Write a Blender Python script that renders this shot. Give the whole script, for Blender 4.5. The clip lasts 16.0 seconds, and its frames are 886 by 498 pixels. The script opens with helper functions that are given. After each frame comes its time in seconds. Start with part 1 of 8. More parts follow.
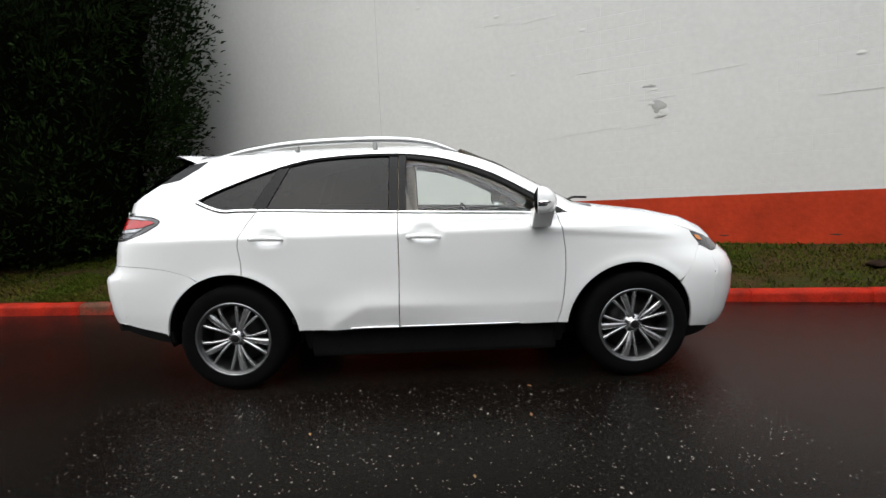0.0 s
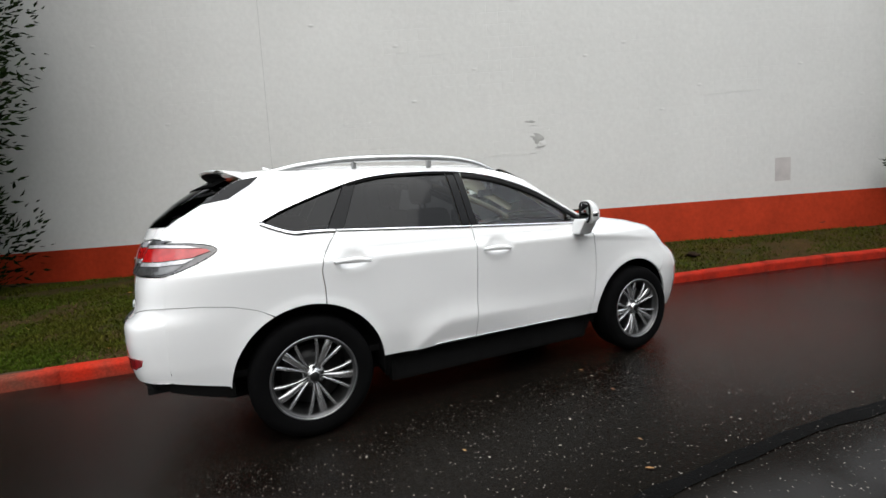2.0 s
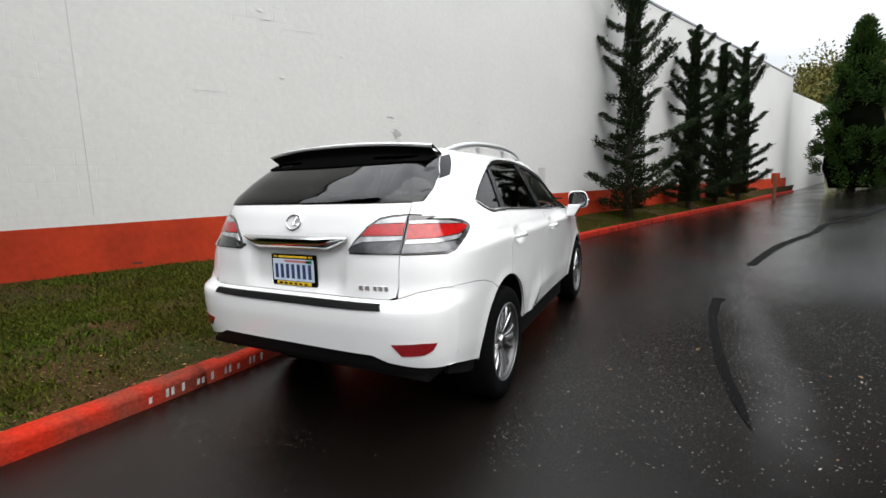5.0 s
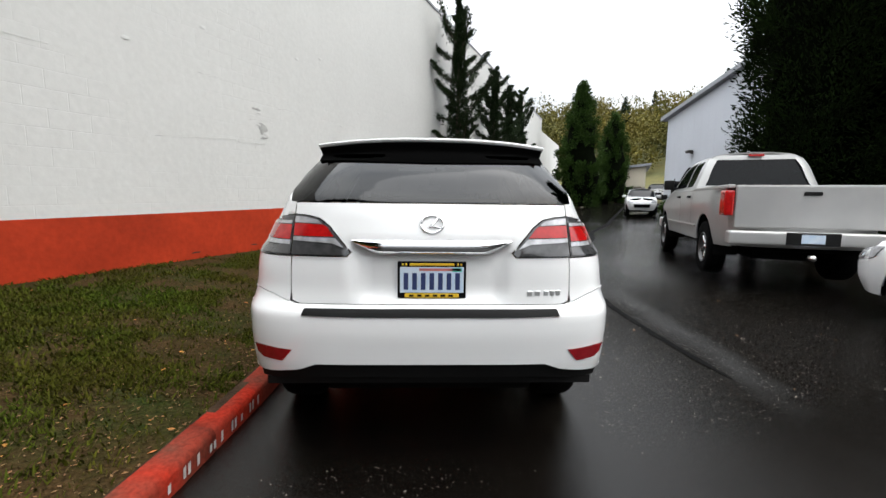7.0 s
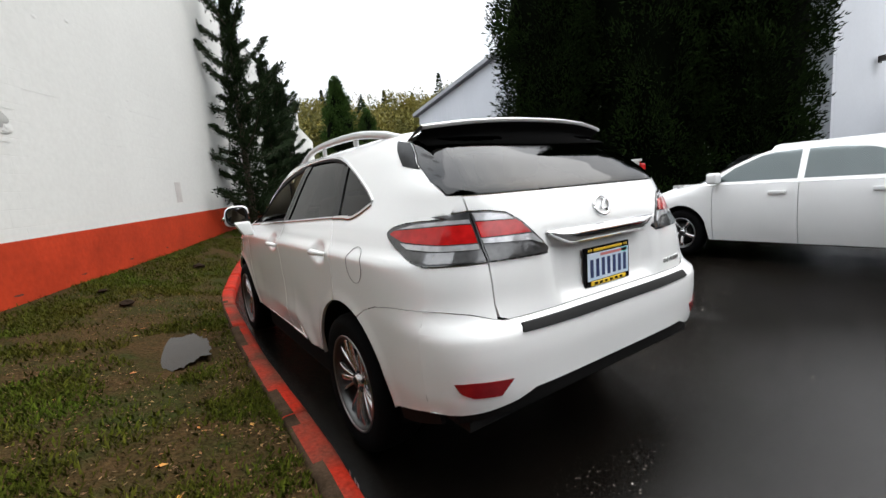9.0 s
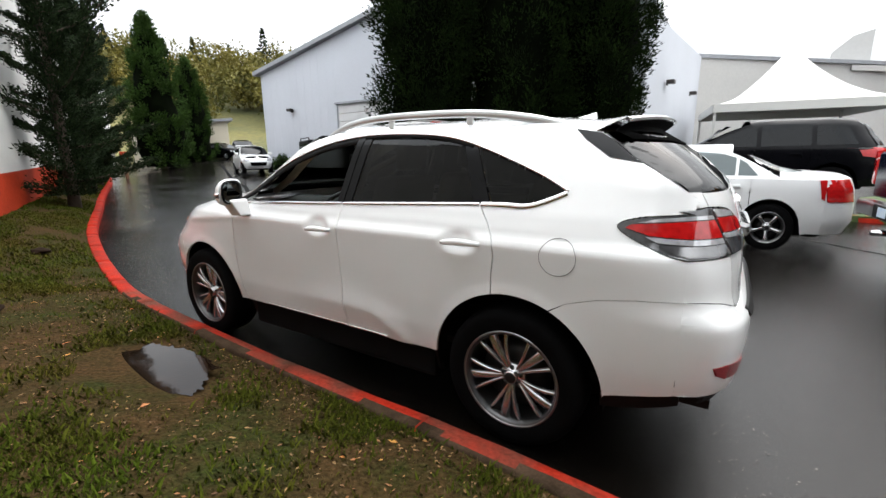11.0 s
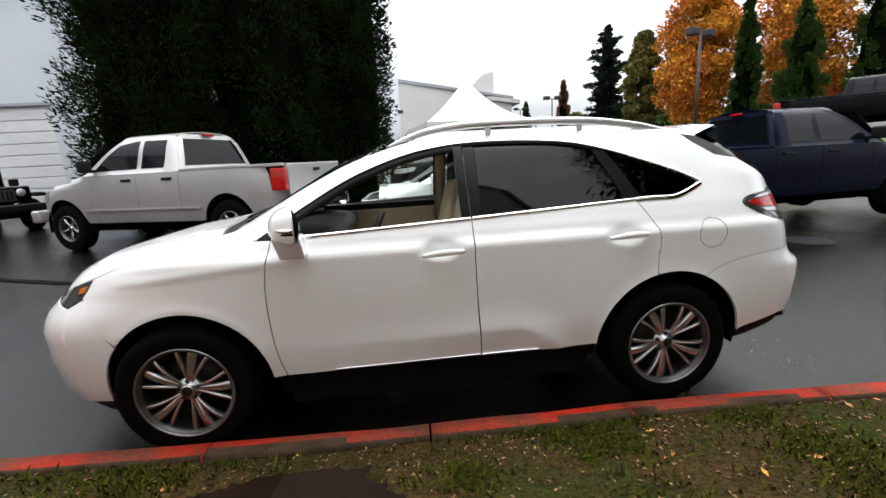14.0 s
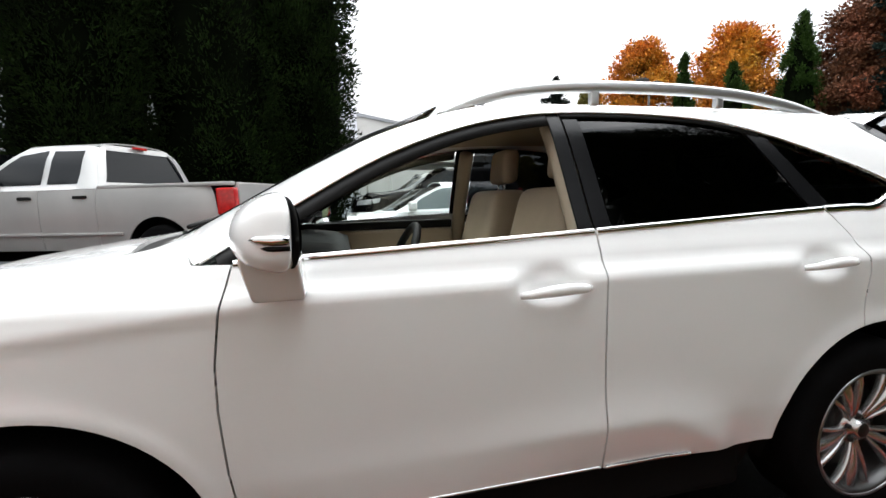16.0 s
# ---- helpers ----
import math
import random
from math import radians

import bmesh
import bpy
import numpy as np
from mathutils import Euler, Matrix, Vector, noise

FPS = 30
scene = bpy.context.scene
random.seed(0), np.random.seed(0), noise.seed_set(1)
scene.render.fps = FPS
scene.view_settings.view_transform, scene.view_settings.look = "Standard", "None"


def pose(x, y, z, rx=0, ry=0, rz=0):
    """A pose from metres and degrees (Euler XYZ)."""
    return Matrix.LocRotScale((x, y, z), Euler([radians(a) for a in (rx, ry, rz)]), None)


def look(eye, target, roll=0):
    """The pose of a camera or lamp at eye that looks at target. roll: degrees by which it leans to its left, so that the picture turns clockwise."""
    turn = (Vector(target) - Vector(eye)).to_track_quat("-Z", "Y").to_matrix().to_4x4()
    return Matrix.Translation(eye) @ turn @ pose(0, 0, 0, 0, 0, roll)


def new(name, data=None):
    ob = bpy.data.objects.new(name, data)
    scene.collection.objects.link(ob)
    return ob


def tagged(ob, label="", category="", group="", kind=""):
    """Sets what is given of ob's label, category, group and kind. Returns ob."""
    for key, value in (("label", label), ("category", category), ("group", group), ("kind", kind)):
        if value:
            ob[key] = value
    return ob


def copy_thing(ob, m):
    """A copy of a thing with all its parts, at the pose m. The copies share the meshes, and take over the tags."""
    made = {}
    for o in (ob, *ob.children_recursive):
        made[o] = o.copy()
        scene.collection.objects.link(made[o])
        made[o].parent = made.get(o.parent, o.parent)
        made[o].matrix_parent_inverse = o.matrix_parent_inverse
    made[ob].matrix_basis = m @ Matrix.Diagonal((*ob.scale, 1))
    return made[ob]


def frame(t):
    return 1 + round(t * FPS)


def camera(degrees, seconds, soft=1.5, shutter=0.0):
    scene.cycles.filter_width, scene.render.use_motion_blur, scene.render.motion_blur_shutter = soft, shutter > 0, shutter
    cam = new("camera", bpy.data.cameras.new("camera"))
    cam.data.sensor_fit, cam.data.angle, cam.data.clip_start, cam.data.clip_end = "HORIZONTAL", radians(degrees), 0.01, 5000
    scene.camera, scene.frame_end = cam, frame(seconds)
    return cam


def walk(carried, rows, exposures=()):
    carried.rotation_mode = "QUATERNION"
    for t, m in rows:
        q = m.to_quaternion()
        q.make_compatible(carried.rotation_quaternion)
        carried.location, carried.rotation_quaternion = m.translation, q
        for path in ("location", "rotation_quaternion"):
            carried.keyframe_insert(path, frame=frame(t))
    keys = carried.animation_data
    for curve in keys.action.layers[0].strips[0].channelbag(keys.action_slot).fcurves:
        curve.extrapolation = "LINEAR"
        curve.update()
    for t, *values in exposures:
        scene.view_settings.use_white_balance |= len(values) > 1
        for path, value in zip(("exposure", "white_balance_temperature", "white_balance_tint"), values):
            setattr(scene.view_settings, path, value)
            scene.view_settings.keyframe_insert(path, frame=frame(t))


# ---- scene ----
cam = camera(91.6, 16.0)
PATH = [
    (0, (1.431, -3.762, 1.296), (1.439, -1.778, 1.045), -2.0),
    (0.5, (0.96, -3.78, 1.315), (1.139, -1.801, 1.089), -3.4),
    (1, (0.537, -3.743, 1.299), (1.003, -1.811, 1.069), -1.9),
    (1.5, (0.088, -3.621, 1.315), (0.741, -1.74, 1.125), -1.3),
    (2, (-0.356, -3.519, 1.33), (0.507, -1.725, 1.142), -3.3),
    (2.5, (-0.769, -3.341, 1.309), (0.225, -1.615, 1.127), -2.1),
    (3, (-1.154, -3.106, 1.313), (0.021, -1.496, 1.149), -1.6),
    (3.5, (-1.544, -2.87, 1.317), (-0.163, -1.441, 1.097), -3.1),
    (6, (-2.943, -0.892, 1.381), (-1.003, -0.472, 1.142), -1.2),
    (6.5, (-2.947, -0.437, 1.343), (-0.967, -0.306, 1.095), -1.7),
    (7, (-2.909, 0.022, 1.328), (-0.923, -0.05, 1.1), 0.7),
    (7.5, (-2.824, 0.479, 1.343), (-0.876, 0.126, 1.064), 0.2),
    (8, (-2.602, 0.920, 1.318), (-0.731, 0.260, 1.063), -0.4),
    (10.5, (-1.167, 2.543, 1.443), (0.061, 1.02, 1.025), -4.2),
    (11, (-0.808, 2.752, 1.474), (0.259, 1.115, 1.047), -0.7),
    (11.5, (-0.432, 2.942, 1.502), (0.459, 1.212, 1.039), -1.4),
    (12, (-0.015, 3.057, 1.526), (0.73, 1.246, 1.119), -3.6),
    (12.5, (0.404, 3.169, 1.536), (0.932, 1.277, 1.161), -3.2),
    (13, (0.786, 3.217, 1.534), (1.13, 1.284, 1.151), -3.0),
    (13.5, (1.127, 3.212, 1.486), (1.224, 1.251, 1.105), -2.1),
    (14, (1.544, 3.161, 1.514), (1.348, 1.212, 1.106), -3.2),
    (14.5, (1.791, 2.993, 1.478), (1.451, 1.065, 1.071), -3.0),
    (15, (1.932, 2.719, 1.406), (1.459, 0.826, 0.966), -2.1),
    (15.5, (1.974, 2.398, 1.336), (1.396, 0.507, 1.037), -2.1),
    (16, (1.916, 2.082, 1.309), (1.479, 0.145, 1.07), -1.5),
]
walk(cam, [(t, look(eye, target, roll)) for t, eye, target, roll in PATH], exposures=[(0, 0.77), (3.7, 0.86), (6, 1.02), (8, 1.0), (10.5, 1.32), (14, 1.29), (16, 1.42)])

# ---- world, sun and exposure ----
world = bpy.data.worlds.new("overcast_sky")
scene.world = world
world.use_nodes = True
wn, wl = world.node_tree.nodes, world.node_tree.links
sky = wn.new("ShaderNodeTexSky")
sky.sky_type = 'NISHITA'
sky.sun_disc = False
sky.sun_elevation = radians(48)
sky.sun_rotation = radians(200)
sky.dust_density = 6.0
tc = wn.new("ShaderNodeTexCoord")
mp = wn.new("ShaderNodeMapping")
mp.inputs["Scale"].default_value = (1.2, 1.2, 4.0)
cloud = wn.new("ShaderNodeTexNoise")
cloud.inputs["Scale"].default_value = 1.6
cloud.inputs["Detail"].default_value = 6.0
cr = wn.new("ShaderNodeValToRGB")
cr.color_ramp.elements[0].position = 0.30
cr.color_ramp.elements[0].color = (6.7, 7.2, 7.8, 1)
cr.color_ramp.elements[1].position = 0.66
cr.color_ramp.elements[1].color = (11.8, 12.1, 12.3, 1)
mx = wn.new("ShaderNodeMix")
mx.data_type = 'RGBA'
mx.inputs[0].default_value = 0.9
wl.new(tc.outputs["Generated"], mp.inputs["Vector"])
wl.new(mp.outputs["Vector"], cloud.inputs["Vector"])
wl.new(cloud.outputs["Fac"], cr.inputs["Fac"])
wl.new(sky.outputs["Color"], mx.inputs[6])
wl.new(cr.outputs["Color"], mx.inputs[7])
up_z = wn.new("ShaderNodeSeparateXYZ")
wl.new(tc.outputs["Generated"], up_z.inputs[0])
rise = wn.new("ShaderNodeMapRange")
rise.inputs["From Min"].default_value, rise.inputs["From Max"].default_value = 0.0, 1.0
rise.inputs["To Min"].default_value, rise.inputs["To Max"].default_value = 0.36, 1.80
lift = wn.new("ShaderNodeMath")
lift.operation = 'MAXIMUM'
lift.inputs[1].default_value = 0.0
wl.new(up_z.outputs["Z"], lift.inputs[0])
curve = wn.new("ShaderNodeMath")
curve.operation = 'POWER'
curve.inputs[1].default_value = 1.4
wl.new(lift.outputs[0], curve.inputs[0])
wl.new(curve.outputs[0], rise.inputs["Value"])
dome = wn.new("ShaderNodeMix")
dome.data_type, dome.blend_type = 'RGBA', 'MULTIPLY'
dome.inputs[0].default_value = 1.0
wl.new(mx.outputs[2], dome.inputs[6])
wl.new(rise.outputs["Result"], dome.inputs[7])
wl.new(dome.outputs[2], wn["Background"].inputs["Color"])
wn["Background"].inputs["Strength"].default_value = 0.112
sun = new("sun", bpy.data.lights.new("sun", 'SUN'))
sun.data.energy = 0.9
sun.data.angle = radians(70)
sun.data.color = (1.0, 0.985, 0.965)
sun.matrix_world = look((0, 0, 30), (6, 12, 0))


# ---- materials ----
def mat(name, color, rough=0.6, metal=0.0, vary=0.0, scale=4.0, bump=0.0, bscale=60.0, coat=0.0, fine=0.0, fscale=80.0, second=None, spec=0.5, rvary=0.0, island=0.0):
    """A principled surface with variation at two scales: vary at scale (towards second), fine at fscale, and a bump."""
    m = bpy.data.materials.new(name)
    m.use_nodes = True
    n, l = m.node_tree.nodes, m.node_tree.links
    b = n["Principled BSDF"]
    b.inputs["Roughness"].default_value = rough
    b.inputs["Metallic"].default_value = metal
    b.inputs["Coat Weight"].default_value = coat
    b.inputs["Coat Roughness"].default_value = 0.04
    b.inputs["Specular IOR Level"].default_value = spec
    c = (*color, 1)
    b.inputs["Base Color"].default_value = c
    m.diffuse_color = c
    co = n.new("ShaderNodeTexCoord").outputs["Object"]
    out = None
    if vary or second:
        t = n.new("ShaderNodeTexNoise")
        t.inputs["Scale"].default_value = scale
        t.inputs["Detail"].default_value = 5.0
        l.new(co, t.inputs["Vector"])
        r = n.new("ShaderNodeValToRGB")
        r.color_ramp.elements[0].position, r.color_ramp.elements[1].position = 0.32, 0.68
        d = second or [max(0, v * (1 - vary)) for v in color]
        r.color_ramp.elements[0].color, r.color_ramp.elements[1].color = (*d, 1), c
        l.new(t.outputs["Fac"], r.inputs["Fac"])
        out = r.outputs["Color"]
        if rvary:
            k = n.new("ShaderNodeMapRange")
            k.inputs["To Min"].default_value, k.inputs["To Max"].default_value = rough - rvary, rough + rvary
            l.new(t.outputs["Fac"], k.inputs["Value"])
            l.new(k.outputs["Result"], b.inputs["Roughness"])
    if fine:
        t2 = n.new("ShaderNodeTexNoise")
        t2.inputs["Scale"].default_value = fscale
        t2.inputs["Detail"].default_value = 3.0
        l.new(co, t2.inputs["Vector"])
        k2 = n.new("ShaderNodeMapRange")
        k2.inputs["From Min"].default_value, k2.inputs["From Max"].default_value = 0.3, 0.7
        k2.inputs["To Min"].default_value, k2.inputs["To Max"].default_value = 1 - fine, 1 + fine
        l.new(t2.outputs["Fac"], k2.inputs["Value"])
        mm = n.new("ShaderNodeMix")
        mm.data_type, mm.blend_type = 'RGBA', 'MULTIPLY'
        mm.inputs[0].default_value = 1.0
        if out:
            l.new(out, mm.inputs[6])
        else:
            mm.inputs[6].default_value = c
        l.new(k2.outputs["Result"], mm.inputs[7])
        out = mm.outputs[2]
    if island:
        g = n.new("ShaderNodeNewGeometry")
        k3 = n.new("ShaderNodeMapRange")
        k3.inputs["To Min"].default_value, k3.inputs["To Max"].default_value = 1 - island, 1 + island
        l.new(g.outputs["Random Per Island"], k3.inputs["Value"])
        m3 = n.new("ShaderNodeMix")
        m3.data_type, m3.blend_type = 'RGBA', 'MULTIPLY'
        m3.inputs[0].default_value = 1.0
        if out:
            l.new(out, m3.inputs[6])
        else:
            m3.inputs[6].default_value = c
        l.new(k3.outputs["Result"], m3.inputs[7])
        out = m3.outputs[2]
    if out:
        l.new(out, b.inputs["Base Color"])
    if bump:
        t4 = n.new("ShaderNodeTexNoise")
        t4.inputs["Scale"].default_value = bscale
        t4.inputs["Detail"].default_value = 4.0
        l.new(co, t4.inputs["Vector"])
        bp = n.new("ShaderNodeBump")
        bp.inputs["Strength"].default_value = bump
        bp.inputs["Distance"].default_value = 0.02
        l.new(t4.outputs["Fac"], bp.inputs["Height"])
        l.new(bp.outputs["Normal"], b.inputs["Normal"])
    return m


def glass(name, color, amount, ior=1.5):
    """Tinted window glass: part see-through film, part gloss."""
    m = bpy.data.materials.new(name)
    m.use_nodes = True
    n, l = m.node_tree.nodes, m.node_tree.links
    for x in list(n):
        if x.type == 'BSDF_PRINCIPLED':
            n.remove(x)
    tr = n.new("ShaderNodeBsdfTransparent")
    tr.inputs["Color"].default_value = (*[v * amount for v in color], 1)
    gl = n.new("ShaderNodeBsdfGlossy")
    gl.inputs["Roughness"].default_value = 0.02
    fr = n.new("ShaderNodeFresnel")
    fr.inputs["IOR"].default_value = ior
    ms = n.new("ShaderNodeMixShader")
    l.new(fr.outputs["Fac"], ms.inputs[0])
    l.new(tr.outputs[0], ms.inputs[1])
    l.new(gl.outputs[0], ms.inputs[2])
    l.new(ms.outputs[0], n["Material Output"].inputs["Surface"])
    m.diffuse_color = (*color, 0.4)
    return m


PEARL = mat("pearl_white_paint", (0.80, 0.805, 0.80), 0.24, coat=0.9, vary=0.03, scale=1.5, fine=0.015, fscale=900)
WHITE2 = mat("old_white_paint", (0.72, 0.72, 0.72), 0.3, coat=0.6, vary=0.06, scale=2)
SILVER = mat("silver_paint", (0.41, 0.405, 0.395), 0.32, metal=0.35, coat=0.6, vary=0.1, scale=2.2)
BLACKP = mat("black_paint", (0.003, 0.003, 0.004), 0.2, spec=0.10, coat=0.0, vary=0.3, scale=2)
BLUEP = mat("dark_blue_paint", (0.003, 0.005, 0.016), 0.2, spec=0.08, coat=0.0, vary=0.3, scale=2)
REDP = mat("dark_red_paint", (0.16, 0.012, 0.012), 0.25, coat=0.8, vary=0.2, scale=2)
GREYP = mat("grey_paint", (0.05, 0.052, 0.055), 0.3, metal=0.3, coat=0.6, vary=0.2, scale=2)
BLACKPL = mat("black_plastic", (0.005, 0.005, 0.005), 0.6, vary=0.3, scale=6, bump=0.05, bscale=400, spec=0.2)
GLOSSBLK = mat("gloss_black", (0.004, 0.004, 0.0045), 0.2, coat=0.0, vary=0.2, spec=0.12)
SMOKE = mat("smoked_lens", (0.10, 0.10, 0.103), 0.1, metal=0.4, coat=0.6, vary=0.5, scale=18)
HEADLENS = mat("headlamp_lens", (0.11, 0.11, 0.115), 0.08, metal=0.2, coat=0.7, vary=0.8, scale=22)
# near-black for underbody and liners; also stands in for shade in slots and openings
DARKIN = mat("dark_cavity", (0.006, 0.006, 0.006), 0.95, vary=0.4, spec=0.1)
RUBBER = mat("tyre_rubber", (0.0035, 0.0035, 0.0037), 0.9, vary=0.35, scale=9, bump=0.15, bscale=150, spec=0.05)
ALLOY = mat("machined_alloy", (0.60, 0.605, 0.615), 0.24, metal=0.9, vary=0.18, scale=14, fine=0.05)
DARKALLOY = mat("dark_alloy", (0.028, 0.028, 0.028), 0.45, metal=0.7, vary=0.3, scale=10)
RIMD = mat("rim_barrel", (0.10, 0.10, 0.10), 0.4, metal=0.9, vary=0.2, scale=12)
RIML = mat("rim_lip_alloy", (0.27, 0.27, 0.275), 0.3, metal=0.9, vary=0.2, scale=12)
CHROME = mat("chrome", (0.78, 0.78, 0.79), 0.09, metal=1.0, vary=0.05)
MIRRORG = mat("mirror_glass", (0.30, 0.31, 0.33), 0.04, metal=1.0, vary=0.05)
SATIN = mat("satin_silver_rail", (0.6, 0.61, 0.61), 0.3, metal=0.75, vary=0.06)
REDLENS = mat("red_lens", (0.46, 0.010, 0.010), 0.1, coat=0.5, vary=0.35, scale=30)
CLEARLENS = mat("clear_lens", (0.6, 0.6, 0.62), 0.07, metal=0.35, coat=0.9, vary=0.45, scale=25)
AMBERLENS = mat("amber_lens", (0.55, 0.16, 0.02), 0.1, coat=0.8, vary=0.2, scale=30)
TAN = mat("tan_leather", (0.46, 0.37, 0.26), 0.55, vary=0.12, scale=5, bump=0.06, bscale=260)
TANTRIM = mat("tan_trim", (0.40, 0.33, 0.24), 0.6, vary=0.12, scale=4)
WOODTRIM = mat("dark_wood_trim", (0.09, 0.035, 0.015), 0.2, coat=0.8, vary=0.5, scale=6)
CLEARGL = glass("clear_green_glass", (0.84, 0.93, 0.89), 0.92)
TINTGL = glass("privacy_glass", (0.9, 0.95, 1.0), 0.035, 1.32)
REARGL = glass("rear_glass", (0.9, 0.95, 1.0), 0.04, 1.46)
YELLOW = mat("yellow_plate_frame", (0.75, 0.48, 0.02), 0.4, vary=0.15, scale=20)
PLATEW = mat("plate_white_blue", (0.62, 0.70, 0.78), 0.35, vary=0.12, scale=12, second=(0.48, 0.6, 0.74))
NAVY = mat("navy_ink", (0.02, 0.035, 0.12), 0.5, vary=0.1)
WALLW0 = mat("white_painted_trim", (0.60, 0.60, 0.575), 0.7, vary=0.06, scale=0.5, bump=0.12, bscale=25, fine=0.03, fscale=14)
BANDR = mat("red_painted_band", (0.43, 0.040, 0.012), 0.65, vary=0.30, scale=1.4, bump=0.2, bscale=18, fine=0.10, fscale=14, spec=0.15)
KERBR = mat("red_kerb_paint", (0.34, 0.018, 0.007), 0.7, spec=0.08, second=(0.17, 0.012, 0.006), scale=5, bump=0.35, bscale=35, fine=0.2, fscale=60, rvary=0.15)
KERBW = mat("worn_red_kerb_paint", (0.34, 0.018, 0.007), 0.75, spec=0.06, second=(0.085, 0.040, 0.026), scale=2.6, bump=0.35, bscale=35, fine=0.25, fscale=45)
CONC = mat("worn_concrete", (0.062, 0.040, 0.025), 0.95, spec=0.04, second=(0.028, 0.018, 0.011), scale=7, bump=0.4, bscale=50, fine=0.2, fscale=70)
METALW = mat("pale_metal_siding", (0.52, 0.54, 0.585), 0.5, vary=0.07, scale=0.4, fine=0.02, fscale=10)
GREYW = mat("grey_building_paint", (0.50, 0.49, 0.47), 0.7, vary=0.1, scale=0.4, fine=0.03, fscale=8)
ROOFT = mat("roof_trim", (0.30, 0.31, 0.33), 0.5, vary=0.2, scale=3)
DOORW = mat("roller_door_paint", (0.62, 0.62, 0.62), 0.5, vary=0.08, scale=2)
CREAM = mat("cream_stucco", (0.62, 0.56, 0.44), 0.8, vary=0.1, scale=1)
TENTW = mat("tent_fabric", (0.60, 0.59, 0.56), 0.6, vary=0.05, scale=0.6)
BARK = mat("bark", (0.07, 0.05, 0.035), 0.9, vary=0.4, scale=10, bump=0.6, bscale=40)
CEDAR = mat("cedar_foliage", (0.012, 0.023, 0.005), 0.9, vary=0.7, scale=1.1, island=0.4, spec=0.05)
FIRG = mat("fir_foliage", (0.020, 0.034, 0.013), 0.8, vary=0.4, scale=2, island=0.6, spec=0.08)
HEDGEG = mat("cypress_foliage", (0.035, 0.07, 0.012), 0.75, vary=0.4, scale=1.0, island=0.35, spec=0.1)
DARKFIR = mat("dark_fir_foliage", (0.012, 0.022, 0.016), 0.8, vary=0.4, scale=1.0, island=0.4, spec=0.2)
AUTUMN = mat("autumn_foliage", (0.50, 0.25, 0.020), 0.7, second=(0.48, 0.12, 0.012), scale=0.30, island=0.4, spec=0.25)
YELLOWG = mat("yellow_green_foliage", (0.17, 0.135, 0.022), 0.7, second=(0.07, 0.075, 0.016), scale=0.10, island=0.25, spec=0.25)
RUSSET = mat("russet_foliage", (0.16, 0.045, 0.02), 0.7, second=(0.08, 0.04, 0.015), scale=0.3, island=0.4, spec=0.25)
# foliage colour taken near black: stands in for shade deep in the crowns
INSHADE = mat("crown_shade", (0.0022, 0.0036, 0.0012), 0.95, vary=0.5, scale=2, spec=0.02)
POLEM = mat("lamp_pole_metal", (0.035, 0.030, 0.026), 0.5, metal=0.4, vary=0.2, scale=4)
WOODP = mat("brown_wood", (0.16, 0.07, 0.035), 0.75, vary=0.35, scale=4, bump=0.2, bscale=30)


